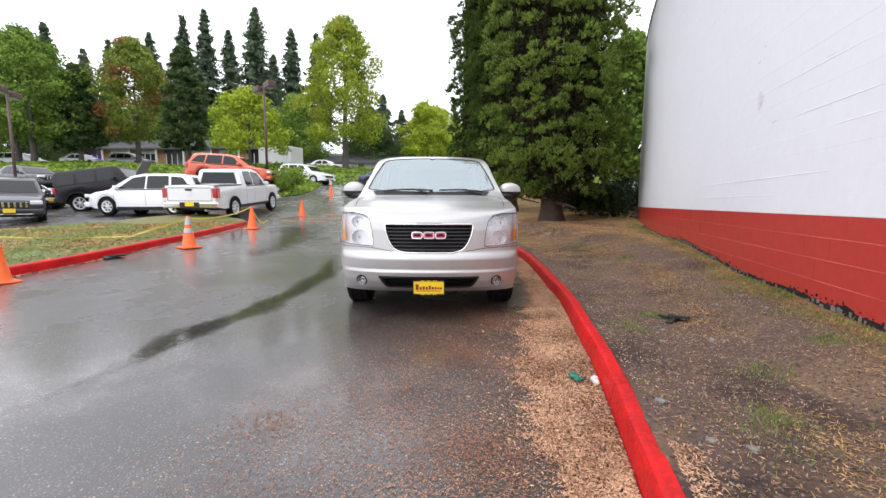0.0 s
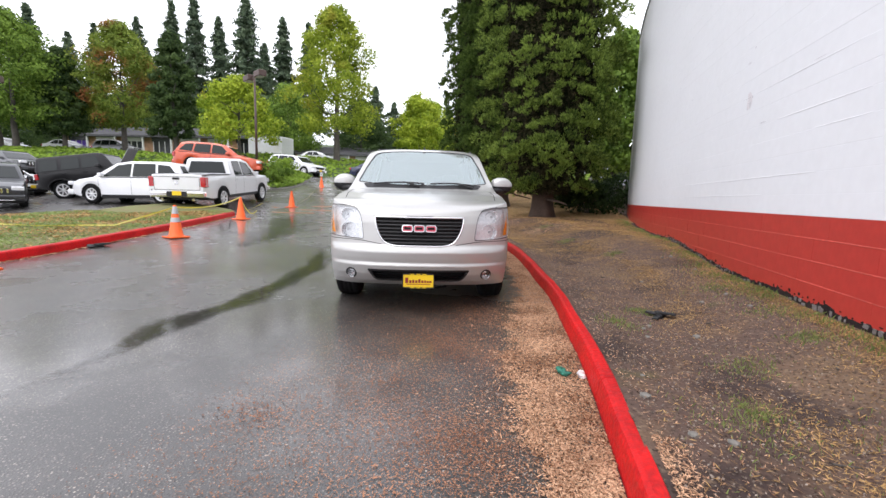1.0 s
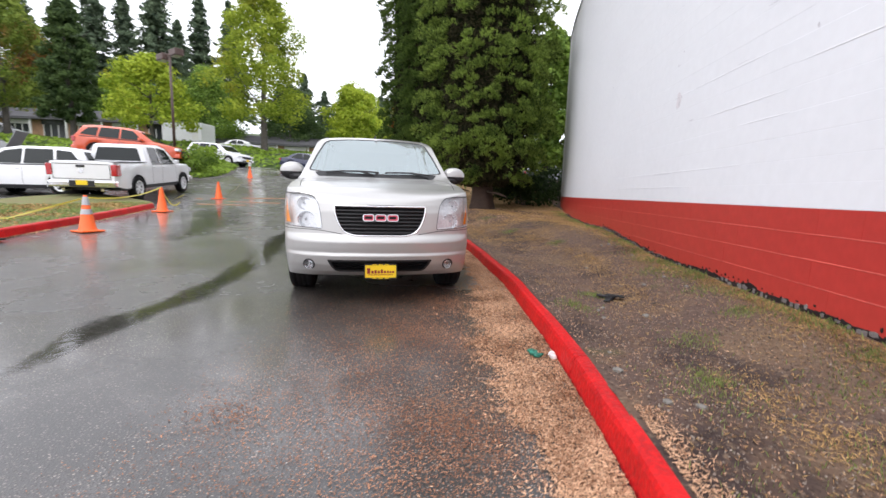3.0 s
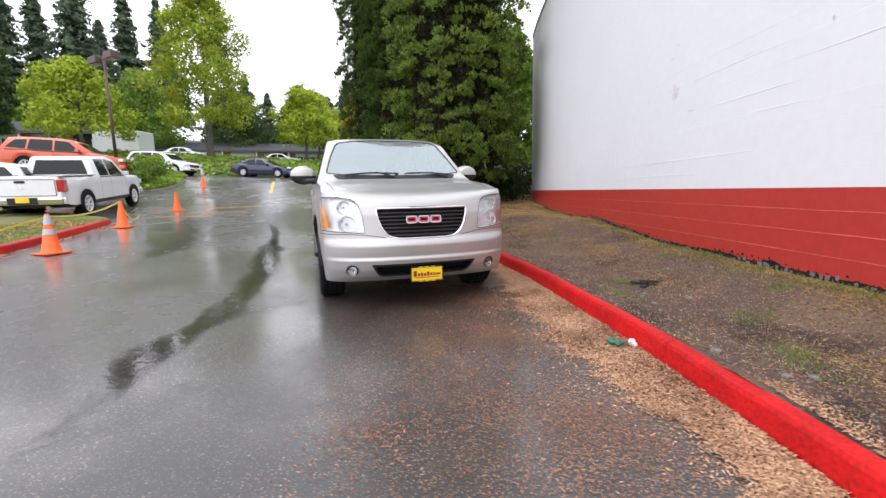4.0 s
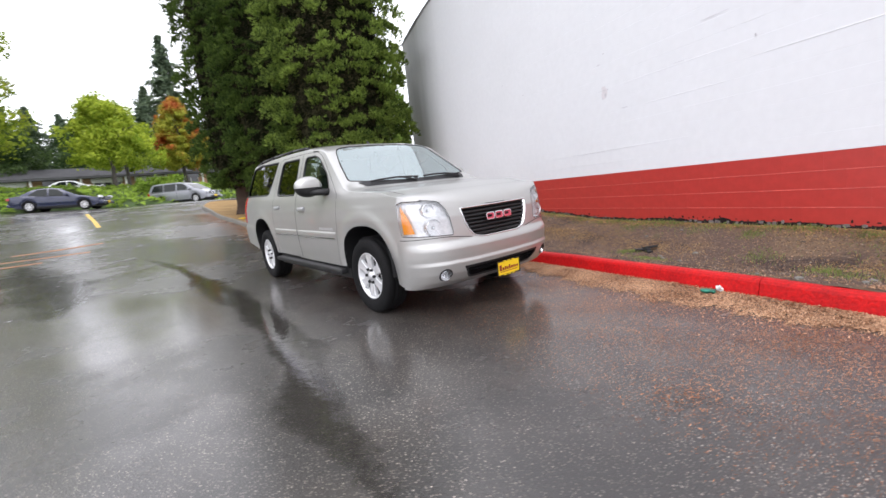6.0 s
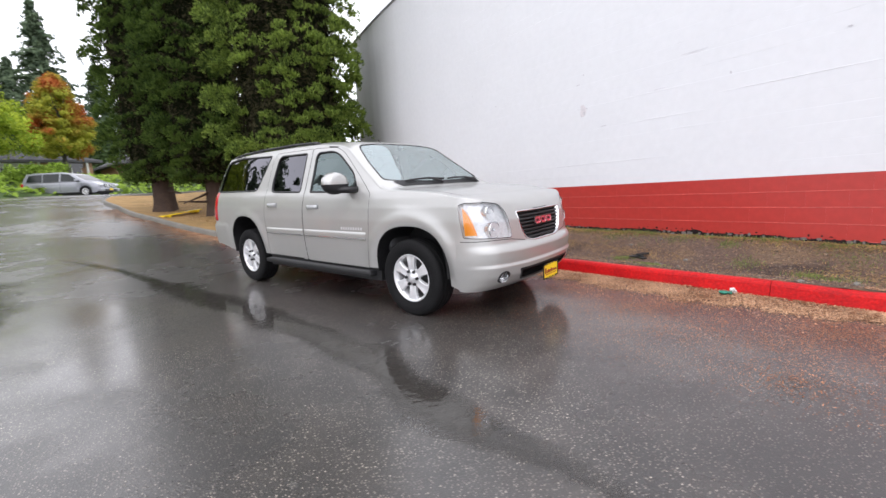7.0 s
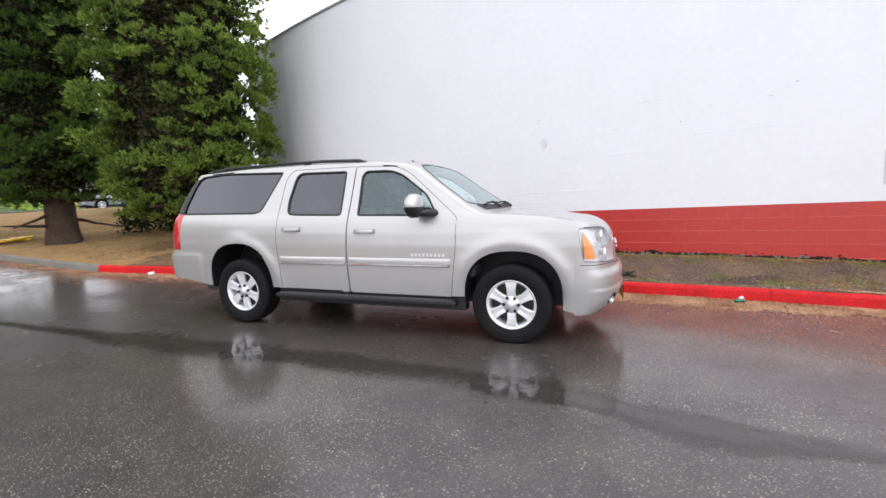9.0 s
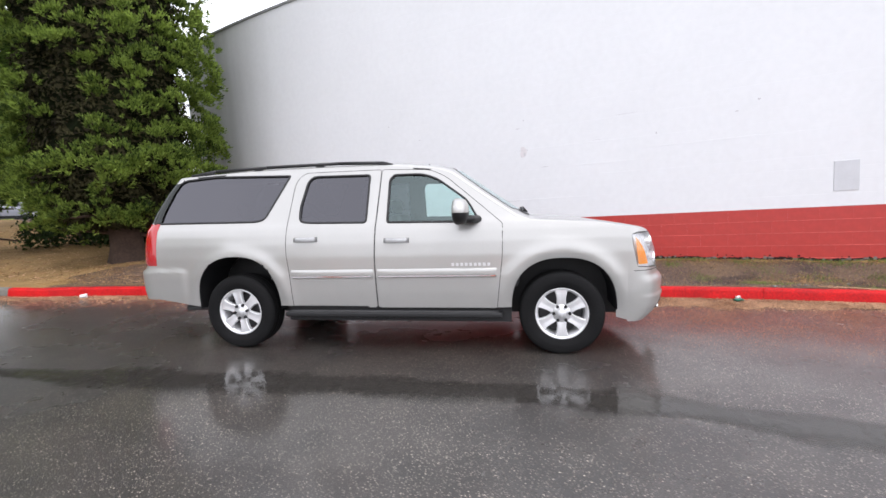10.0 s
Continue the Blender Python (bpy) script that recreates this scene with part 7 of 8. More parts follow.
def road_mark(name, label, line, width, material):
    bm = bmesh.new()
    pts = curve_points(line, 40)
    rows = []
    for i, p in enumerate(pts):
        d = (pts[min(39, i + 1)] - pts[max(0, i - 1)]).normalized()
        nrm = Vector((d.y, -d.x)) * (width / 2) * (1 + 0.12 * noise.noise(Vector((p.x * 3, p.y * 3, 0))))
        rows.append([(p.x - nrm.x, p.y - nrm.y, land2(p.x - nrm.x, p.y - nrm.y) + 0.007), (p.x + nrm.x, p.y + nrm.y, land2(p.x + nrm.x, p.y + nrm.y) + 0.007)])
    grid(bm, rows)
    return tagged(link(name, bm, material), label, "road marking", kind="structure")


road_mark("road_line_yellow", "yellow painted centre line", [(-8.15, 17.5), (-9.2, 20.6), (-10.6, 24.6)], 0.16, M_LINE_Y)
road_mark("road_line_white", "white painted line along the cross street", [(-24, 25.9), (-15, 25.6), (-9, 27.0), (-5.2, 28.4), (-2, 32)], 0.15, M_LINE_W)
for ln in ([(-10.2, 11.2), (-8.4, 10.6), (-6.6, 11.0)], [(-9.8, 12.2), (-8.2, 12.2), (-6.8, 12.9)], [(-9.3, 9.4), (-8.3, 9.2), (-7.2, 9.6)]):
    road_mark("faded_orange_mark", "faded orange spray paint on the asphalt", ln, 0.22, M_LINE_O)


def small_things():
    z = lambda x, y: verge_height(x, y)
    # crushed green can and a paper scrap against the kerb
    bm = bmesh.new()
    spin(bm, [(0.001, -0.055), (0.026, -0.055), (0.032, -0.045), (0.033, 0.0), (0.022, 0.02), (0.031, 0.045), (0.024, 0.055), (0.001, 0.055)], 14)
    for v in bm.verts:
        v.co.y *= 0.6
        v.co += Vector((0.014, 0.010, 0.016)) * noise.noise(v.co * 34)
    ob = link("crushed_can", bm, mat("green_can", (0.03, 0.26, 0.17), 0.35, 0.3, vary=0.3, scale=30, fine=90, dark=(0.01, 0.06, 0.045)), smooth=True)
    ob.matrix_world = Matrix.Translation((1.69, -1.98, land2(1.69, -1.98) + 0.036)) @ Matrix.Rotation(radians(90), 4, "X") @ Matrix.Rotation(0.5, 4, "Y")
    tagged(ob, "crushed green can in the leaf litter by the kerb", "can")
    bm = bmesh.new()
    bmesh.ops.create_icosphere(bm, subdivisions=2, radius=0.04)
    for v in bm.verts:
        v.co *= 0.7 + 0.6 * noise.noise(v.co * 30)
    ob = link("paper_scrap", bm, plain("white_paper", (0.75, 0.75, 0.74), 0.8))
    ob.matrix_world = Matrix.Translation((1.815, -2.0, land2(1.815, -2.0) + 0.038))
    tagged(ob, "crumpled white paper scrap against the red kerb", "paper")
    bm = bmesh.new()
    for k in range(7):
        a = R.uniform(0, 6.28)
        box(bm, -0.09, -0.03, 0.0, 0.09, 0.03, 0.018, Matrix.Translation((0.05 * math.cos(a), 0.04 * math.sin(a), 0.008 * k)) @ Matrix.Rotation(a, 4, "Z") @ Matrix.Rotation(R.uniform(-0.4, 0.4), 4, "X"), bevel=0.004)
    ob = link("black_debris", bm, M_BLACK)
    ob.matrix_world = Matrix.Translation((2.62, -0.52, z(2.62, -0.52)))
    tagged(ob, "broken piece of black plastic on bare soil", "debris")
    bm = bmesh.new()
    for k in range(5):
        a = R.uniform(0, 6.28)
        box(bm, -0.12, -0.05, 0.0, 0.12, 0.05, 0.03, Matrix.Translation((0.06 * math.cos(a), 0.05 * math.sin(a), 0.01 * k)) @ Matrix.Rotation(a, 4, "Z") @ Matrix.Rotation(R.uniform(-0.3, 0.3), 4, "X"), bevel=0.008)
    ob = link("black_debris", bm, M_BLACK)
    ob.matrix_world = Matrix.Translation((-6.62, 1.15, land2(-6.62, 1.15)))
    tagged(ob, "flat black rubber scrap against the red kerb", "debris")
    # white cup by the far kerb
    bm = bmesh.new()
    spin(bm, [(0.001, 0), (0.028, 0.0), (0.04, 0.10), (0.037, 0.10), (0.026, 0.006)], 16)
    ob = link("paper_cup", bm, M_SIGN, smooth=True)
    ob.matrix_world = Matrix.Translation((-1.05, 7.85, land2(-1.05, 7.85) + 0.04)) @ Matrix.Rotation(radians(88), 4, "Y") @ Matrix.Rotation(0.6, 4, "X")
    tagged(ob, "white paper cup lying in needles by the kerb", "cup")
    # striped board lying by a trunk
    root = tagged(empty("barricade_board", Matrix.Translation((-2.0, 15.4, z(-2.0, 15.4) + 0.02)) @ Matrix.Rotation(radians(28), 4, "Z") @ Matrix.Rotation(radians(-6), 4, "Y")), "yellow barricade board lying on needles by a trunk", "barricade")
    for k in range(2):
        bm = bmesh.new()
        box(bm, -0.75, -0.20 + k * 0.24, 0.06, 0.75, -0.02 + k * 0.24, 0.10, bevel=0.005)
        part("board", bm, M_YELLOW, root)
        bm = bmesh.new()
        for j in range(5):
            box(bm, -0.6 + j * 0.28, -0.19 + k * 0.24, 0.1005, -0.5 + j * 0.28, -0.03 + k * 0.24, 0.1035)
        part("stripes", bm, M_BLACK, root)
    for xx in (-0.55, 0.55):
        bm = bmesh.new()
        box(bm, xx - 0.04, -0.25, 0.0, xx + 0.04, 0.27, 0.06, bevel=0.005)
        part("foot", bm, M_YELLOW, root)
    # twigs on the soil
    for x, y, a, ln in ((2.95, -0.75, 0.4, 0.22), (3.05, -0.9, -0.5, 0.16), (2.3, 1.4, 0.9, 0.25), (2.8, -2.8, 0.2, 0.14), (3.3, -1.9, 1.3, 0.12)):
        bm = bmesh.new()
        p = Vector((0, 0, 0))
        for k in range(4):
            q = p + Vector((ln / 4, R.uniform(-0.02, 0.02), R.uniform(-0.004, 0.006)))
            tube(bm, p, q, 0.006 - k * 0.001, 0.005 - k * 0.001, 6, False)
            p = q
        ob = link("twig", bm, M_BARK_GREY)
        ob.matrix_world = Matrix.Translation((x, y, z(x, y) + 0.008)) @ Matrix.Rotation(a, 4, "Z")
        tagged(ob, "thin dry twig on bare soil", "twig", "twigs on the soil")
    for k in range(16):
        x, y = R.uniform(2.1, 3.6), R.uniform(-4, 2.5)
        bm = bmesh.new()
        bmesh.ops.create_icosphere(bm, subdivisions=1, radius=R.uniform(0.012, 0.035))
        for v in bm.verts:
            v.co *= 1 + 0.35 * noise.noise(v.co * 25 + Vector((k, 0, 0)))
            v.co.z *= 0.6
        ob = link("pebble", bm, M_GREY_KERB)
        ob.matrix_world = Matrix.Translation((x, y, z(x, y) + 0.004))
        tagged(ob, "small grey pebble on bare soil", "pebble", "pebbles on the soil")


small_things()

# ---- litter, grass and puddles on the ground ----
M_FLAKE = leaf_material("dry_leaf_flake", (0.20, 0.085, 0.042), (0.72, 0.45, 0.28), 2.5, 0.75, thin=0.08)
M_NEEDLE = leaf_material("rust_needle", (0.20, 0.078, 0.040), (0.50, 0.25, 0.145), 2.5, 0.75, thin=0.08)


def kerb_x(y):
    return np.interp(y, [p.y for p in LINE_R[:330]], [p.x for p in LINE_R[:330]])


def flat_cards(x, y, z, size, slim, tilt=0.25):
    n = len(x)
    nv = np.tile(np.array([0, 0, 1.0]), (n, 1)) + NR.normal(0, tilt, (n, 3))
    c = np.stack([x, y, z], 1)
    a = NR.uniform(0, 2 * math.pi, n)
    nv /= np.linalg.norm(nv, axis=1, keepdims=True)
    t = np.stack([np.cos(a), np.sin(a), np.zeros(n)], 1)
    t -= (t * nv).sum(1, keepdims=True) * nv
    t /= np.linalg.norm(t, axis=1, keepdims=True)
    b = np.cross(nv, t)
    s = size[:, None]
    v = np.stack([c - t * s, c + b * s * slim, c + t * s, c - b * s * slim], 1)
    return v.reshape(-1, 3), np.arange(4 * n).reshape(n, 4)


def heights(x, y, lift):
    """Ground heights for arrays."""
    zz = sum(np.interp(y + d, YS, ZS) for d in (-1.2, 0, 1.2)) / 3
    s = np.clip((y + 2) / 5, 0, 1)
    zz = zz + 0.028 * np.clip(-2 - x, 0, 6) * s * s * (3 - 2 * s)
    return zz + lift


def litter():
    n = 140000
    y = np.concatenate([NR.uniform(-6.2, 6, n - 40000), NR.uniform(-9, 12.5, 40000)])
    wid = np.interp(y, [-9, -4, -3.2, -2.7, -2.3, -1.7, -1.1, -0.3, 0.5, 2, 6, 12.5], [0.36, 0.32, 0.32, 0.41, 0.50, 0.54, 0.50, 0.44, 0.32, 0.28, 0.30, 0.30])
    edge = wid * (1.0 + 0.10 * np.sin(y * 7.1 + 2) + 0.09 * np.sin(y * 17.3) + 0.06 * np.sin(y * 41.0 + 1) + NR.normal(0, 0.08, n))
    d = np.where(NR.random(n) < 0.86, NR.uniform(0, 1, n) * edge, np.abs(NR.normal(0, 1, n)) * wid * 0.8)
    x = kerb_x(y) - 0.01 - d
    z = heights(x, y, 0.006 + NR.uniform(0, 0.016, n) * np.exp(-d * 1.5))
    o = leaf_mesh("dry_leaf_litter", [flat_cards(x, y, z, NR.uniform(0.007, 0.015, n), 0.28, 0.3)], M_FLAKE)
    tagged(o, "tan dry leaf and wood litter along the kerb", "leaf litter", kind="stuff")
    n = 260000
    y = np.concatenate([NR.uniform(-8, 3, n // 2), NR.normal(-2.4, 1.4, n // 2)])
    d = NR.uniform(0.2, 2.4, len(y))
    drift = np.exp(-((d - 0.95 - 0.25 * np.sin(y * 1.1)) / 0.42) ** 2)
    clot = 0.5 + 0.25 * np.sin(y * 2.1 + d * 3.7) + 0.25 * np.sin(y * 5.3 - d * 2.1)
    keep = NR.random(len(y)) < (0.22 + 1.2 * drift * clot ** 2.2) * np.clip((2.4 - d) / 1.0, 0, 1) * np.clip((1.5 - y) / 2.5, 0.15, 1)
    y, d = y[keep], d[keep]
    x = kerb_x(y) - d
    o = leaf_mesh("rust_needle_scatter", [flat_cards(x, y, heights(x, y, 0.006), NR.uniform(0.004, 0.0095, len(y)), 0.26, 0.12)], M_NEEDLE)
    tagged(o, "rust brown needles scattered over the wet asphalt", "needles", kind="stuff")
    # small heaps of rust litter
    cx, cy = np.array([0.05, 0.62, 0.35, 0.9, 0.55]), np.array([-3.0, -2.35, -2.0, -3.3, -1.4])
    k = NR.choice(5, 700, p=(0.5, 0.2, 0.1, 0.1, 0.1))
    x, y = cx[k] + NR.normal(0, 0.13, 700), cy[k] + NR.normal(0, 0.10, 700)
    o = leaf_mesh("rust_litter_heap", [flat_cards(x, y, heights(x, y, 0.006 + NR.uniform(0, 0.008, 700)), NR.uniform(0.005, 0.012, 700), 0.35, 0.3)], M_NEEDLE)
    tagged(o, "small heaps of rust brown wet litter", "leaf litter", kind="stuff")
    # far needle drift along the grey kerb
    n = 26000
    y = NR.uniform(4.5, 19, n)
    d = np.abs(NR.normal(0, 0.42, n)) + 0.02
    x = kerb_x(y) - d
    o = leaf_mesh("orange_needle_drift", [flat_cards(x, y, heights(x, y, 0.006 + NR.uniform(0, 0.01, n)), NR.uniform(0.009, 0.022, n), 0.3, 0.2)], M_FLAKE)
    tagged(o, "orange-brown needle drift along the grey kerb", "needles", kind="stuff")
    # on the soil strip
    n = 24000
    y = NR.uniform(-7, 20, n)
    k = kerb_x(y)
    u = NR.uniform(0.14, 1, n)
    x = k + u * (3.86 - k)
    z = np.array([verge_height(a, b) for a, b in zip(x, y)]) + 0.006
    big = y > 6
    o = leaf_mesh("soil_litter", [flat_cards(x, y, z, np.where(big, NR.uniform(0.02, 0.05, n), NR.uniform(0.006, 0.014, n)), 0.22, 0.25)], M_FLAKE)
    tagged(o, "dry twigs and leaf bits on the bare soil", "leaf litter", kind="stuff")
    n = 9000
    y = np.where(NR.random(n) < 0.8, NR.uniform(-8, -2.9, n), NR.uniform(-3.2, 9, n))
    k = kerb_x(y)
    x = k + 0.135 + np.abs(NR.normal(0, 0.08, n))
    z = np.array([verge_height(a, b) for a, b in zip(x, y)]) + 0.01
    o = leaf_mesh("kerb_litter", [flat_cards(x, y, z, NR.uniform(0.007, 0.014, n), 0.24, 0.3)], M_FLAKE)
    tagged(o, "tan leaf litter on the soil behind the kerb", "leaf litter", kind="stuff")


M_THATCH = leaf_material("dry_golden_grass", (0.20, 0.115, 0.050), (0.58, 0.37, 0.15), 2.0, 0.8, thin=0.10)


def thatch():
    """Dry golden grass lying on the soil: along the wall's foot and in a band down the middle of the strip."""
    n = 420000
    y = NR.uniform(-5.5, 9.5, n)
    k = kerb_x(y)
    u = NR.uniform(0.05, 0.995, n)
    x = k + 0.14 + u * (3.84 - k - 0.14)
    wave = 0.5 + 0.25 * np.sin(x * 2.3 + y * 1.1) + 0.25 * np.sin(y * 2.7 - x * 1.9 + 2)
    fine = 0.5 + 0.5 * np.sin(x * 9 + 3 * np.sin(y * 5)) * np.sin(y * 8 + 2 * np.sin(x * 6))
    dens = 1.2 * np.exp(-((u - 0.99) / (0.13 + 0.04 * np.sin(y * 2.2))) ** 2) + 0.7 * np.exp(-((u - 0.53 - 0.07 * np.sin(y)) / 0.105) ** 2) * np.clip(wave * 1.9 - 0.45, 0, 1) + 0.8 * np.clip((y - 2.2) / 3.0, 0, 1) * np.clip(wave * 1.6 + 0.1, 0, 1) + 0.16 * np.clip((-2.6 - y) / 1.2, 0, 1) * np.clip((u - 0.40) / 0.2, 0, 1) * wave + 0.035
    keep = NR.random(n) < np.clip(dens * (0.35 + 0.65 * fine), 0, 1)
    x, y = x[keep], y[keep]
    m = len(x)
    z = np.array([verge_height(a, b) for a, b in zip(x, y)]) + NR.uniform(0.004, 0.014, m)
    o = leaf_mesh("dry_grass_thatch", [flat_cards(x, y, z, NR.uniform(0.008, 0.022, m), 0.13, 0.3)], M_THATCH)
    tagged(o, "dry golden grass lying flat on the bare soil", "dry grass", kind="stuff")


def crumbs():
    """Small stones and clods on the bare soil."""
    n = 26000
    y = NR.uniform(-5.5, 5, n)
    k = kerb_x(y)
    x = k + 0.16 + NR.uniform(0, 1, n) * (3.8 - k - 0.16)
    z = np.array([verge_height(a, b) for a, b in zip(x, y)]) + 0.003
    o = leaf_mesh("soil_crumbs", [flat_cards(x, y, z, NR.uniform(0.003, 0.008, n), 0.8, 0.8)], M_CRUMB)
    tagged(o, "small stones and clods on the damp soil", "pebbles", kind="stuff")


M_CRUMB = leaf_material("soil_crumb", (0.05, 0.036, 0.03), (0.34, 0.28, 0.23), 9.0, 0.9, thin=0.0)
litter()
thatch()
crumbs()


def blades(name, x, y, z, h, material, label):
    """Upright thin grass blades."""
    n = len(x)
    a = NR.uniform(0, 2 * math.pi, n)
    w = h * 0.09
    lean = NR.normal(0, 0.35, (n, 2)) * h[:, None]
    c = np.stack([x, y, z], 1)
    t = np.stack([np.cos(a), np.sin(a), np.zeros(n)], 1) * w[:, None]
    tip = c + np.stack([lean[:, 0], lean[:, 1], h], 1)
    mid = c + np.stack([lean[:, 0] * 0.35, lean[:, 1] * 0.35, h * 0.6], 1)
    v = np.stack([c - t, c + t, mid + t * 0.7, tip], 1)
    o = leaf_mesh(name, [(v.reshape(-1, 3), np.arange(4 * n).reshape(n, 4))], material)
    return tagged(o, label, "grass", kind="stuff")


def grass():
    tufts = [(2.55, -2.6), (2.7, -2.35), (3.0, -3.2), (3.45, -1.3), (3.5, -0.6), (3.6, -2.3), (3.3, -2.6), (3.4, 0.4), (3.62, 1.2), (2.2, -0.9), (2.5, -0.35), (2.9, -1.7), (2.65, 3.0), (1.9, 4.6), (1.4, 6.8), (3.6, -3.6), (3.65, -0.1), (2.45, -3.6), (3.1, -3.9)]
    k = NR.integers(0, len(tufts), 6400)
    tt = np.array(tufts)
    sp = NR.uniform(0.06, 0.17, len(tufts))
    x, y = tt[k, 0] + NR.normal(0, 1, 6400) * sp[k], tt[k, 1] + NR.normal(0, 1, 6400) * sp[k]
    x = np.clip(x, kerb_x(y) + 0.18, 3.84)
    z = np.array([verge_height(a, b) for a, b in zip(x, y)])
    blades("grass_tufts", x, y, z, NR.uniform(0.012, 0.034, 6400), M_BLADE, "small green grass tufts on bare soil")
    n = 9000
    y = NR.uniform(-5.5, 10, n)
    x = 3.84 - np.abs(NR.normal(0, 0.16, n)) - 0.005
    keep = np.sin(y * 3.1) + np.sin(y * 7.3 + 1) + NR.normal(0, 0.6, n) > -0.2
    x, y = x[keep], y[keep]
    z = np.array([verge_height(a, b) for a, b in zip(x, y)])
    blades("wall_foot_grass", x, y, z, NR.uniform(0.015, 0.05, len(x)), M_BLADE, "thin green grass along the foot of the wall")
    n = 52000
    fl = curve_points(KERB_L, 60)
    i = NR.integers(12, 60, n)
    f = np.array([[p.x, p.y] for p in fl])
    u = NR.uniform(0.03, 0.97, n)
    y = f[i, 1] + NR.uniform(-0.25, 0.25, n)
    x = f[i, 0] - 0.2 - u * np.clip(13.6 + f[i, 0], 0.5, 8) * np.where(y > 6, 0.6, 1.0)
    keep = np.sin(x * 1.7) * np.sin(y * 1.3 + x) + NR.normal(0, 0.5, n) > -0.25
    x, y = x[keep], y[keep]
    z = heights(x, y, 0.12)
    blades("verge_grass", x, y, z, NR.uniform(0.02, 0.06, len(x)), M_BLADE, "thin pale green grass on the verge")


grass()


def verge_west_cover():
    """Short tan and green bits over the west verge, and a thin line of leaves at its kerb."""
    f = np.array([[p.x, p.y] for p in curve_points(KERB_L, 200)])
    n = 34000
    i = NR.integers(60, 200, n)
    y = f[i, 1] + NR.uniform(-0.1, 0.1, n)
    x = f[i, 0] - 0.16 - NR.uniform(0, 1, n) * np.clip(13.6 + f[i, 0], 0.5, 8) * np.where(y > 6, 0.6, 1.0)
    bare = np.sin(x * 1.9 + 1.3 * np.sin(y * 1.1)) * np.sin(y * 2.3 + x * 0.7) + NR.normal(0, 0.45, n) > 0.05
    z = heights(x, y, 0.145 + NR.uniform(0, 0.015, n))
    for nm, keep, m, lab in (("dry_verge_bits", bare, M_THATCH, "tan dead grass lying on the verge"), ("short_verge_grass", ~bare, M_BLADE, "short clipped green grass on the verge")):
        o = leaf_mesh(nm, [flat_cards(x[keep], y[keep], z[keep], NR.uniform(0.02, 0.055, int(keep.sum())), 0.3, 0.4)], m)
        tagged(o, lab, "grass", kind="stuff")
    n = 2600
    i = NR.integers(40, 200, n)
    x, y = f[i, 0] + 0.02 + np.abs(NR.normal(0, 0.05, n)), f[i, 1] + NR.uniform(-0.06, 0.06, n)
    o = leaf_mesh("leaves_at_west_kerb", [flat_cards(x, y, heights(x, y, 0.008), NR.uniform(0.012, 0.03, n), 0.4, 0.3)], M_FLAKE)
    tagged(o, "thin line of tan leaves against the red kerb", "leaf litter", kind="stuff")


verge_west_cover()



def water_material():
    """Standing water: smooth and dark, thinning out to damp asphalt at its edge."""
    m = bpy.data.materials.new("standing_water")
    m.use_nodes = True
    n, l = m.node_tree.nodes, m.node_tree.links
    b, out = n["Principled BSDF"], n["Material Output"]
    b.inputs["Base Color"].default_value = (0.046, 0.042, 0.038, 1)
    b.inputs["Roughness"].default_value, b.inputs["Specular IOR Level"].default_value = 0.04, 0.9
    tc, no, bp = n.new("ShaderNodeTexCoord"), n.new("ShaderNodeTexNoise"), n.new("ShaderNodeBump")
    no.inputs["Scale"].default_value, no.inputs["Detail"].default_value = 14.0, 4.0
    l.new(tc.outputs["Object"], no.inputs["Vector"])
    bp.inputs["Strength"].default_value, bp.inputs["Distance"].default_value = 0.16, 0.01
    l.new(no.outputs["Fac"], bp.inputs["Height"])
    l.new(bp.outputs["Normal"], b.inputs["Normal"])
    at, ad, mr = n.new("ShaderNodeAttribute"), n.new("ShaderNodeMath"), n.new("ShaderNodeMapRange")
    at.attribute_name = "depth"
    ad.operation = "MULTIPLY_ADD"
    l.new(no.outputs["Fac"], ad.inputs[0])
    ad.inputs[1].default_value = 0.9
    l.new(at.outputs["Fac"], ad.inputs[2])
    mr.inputs["From Min"].default_value, mr.inputs["From Max"].default_value = 0.66, 1.35
    mr.inputs["To Max"].default_value = 0.85
    l.new(ad.outputs[0], mr.inputs["Value"])
    tr, mx = n.new("ShaderNodeBsdfTransparent"), n.new("ShaderNodeMixShader")
    l.new(mr.outputs["Result"], mx.inputs["Fac"])
    l.new(tr.outputs["BSDF"], mx.inputs[1])
    l.new(b.outputs["BSDF"], mx.inputs[2])
    l.new(mx.outputs["Shader"], out.inputs["Surface"])
    return m


M_WATER = water_material()


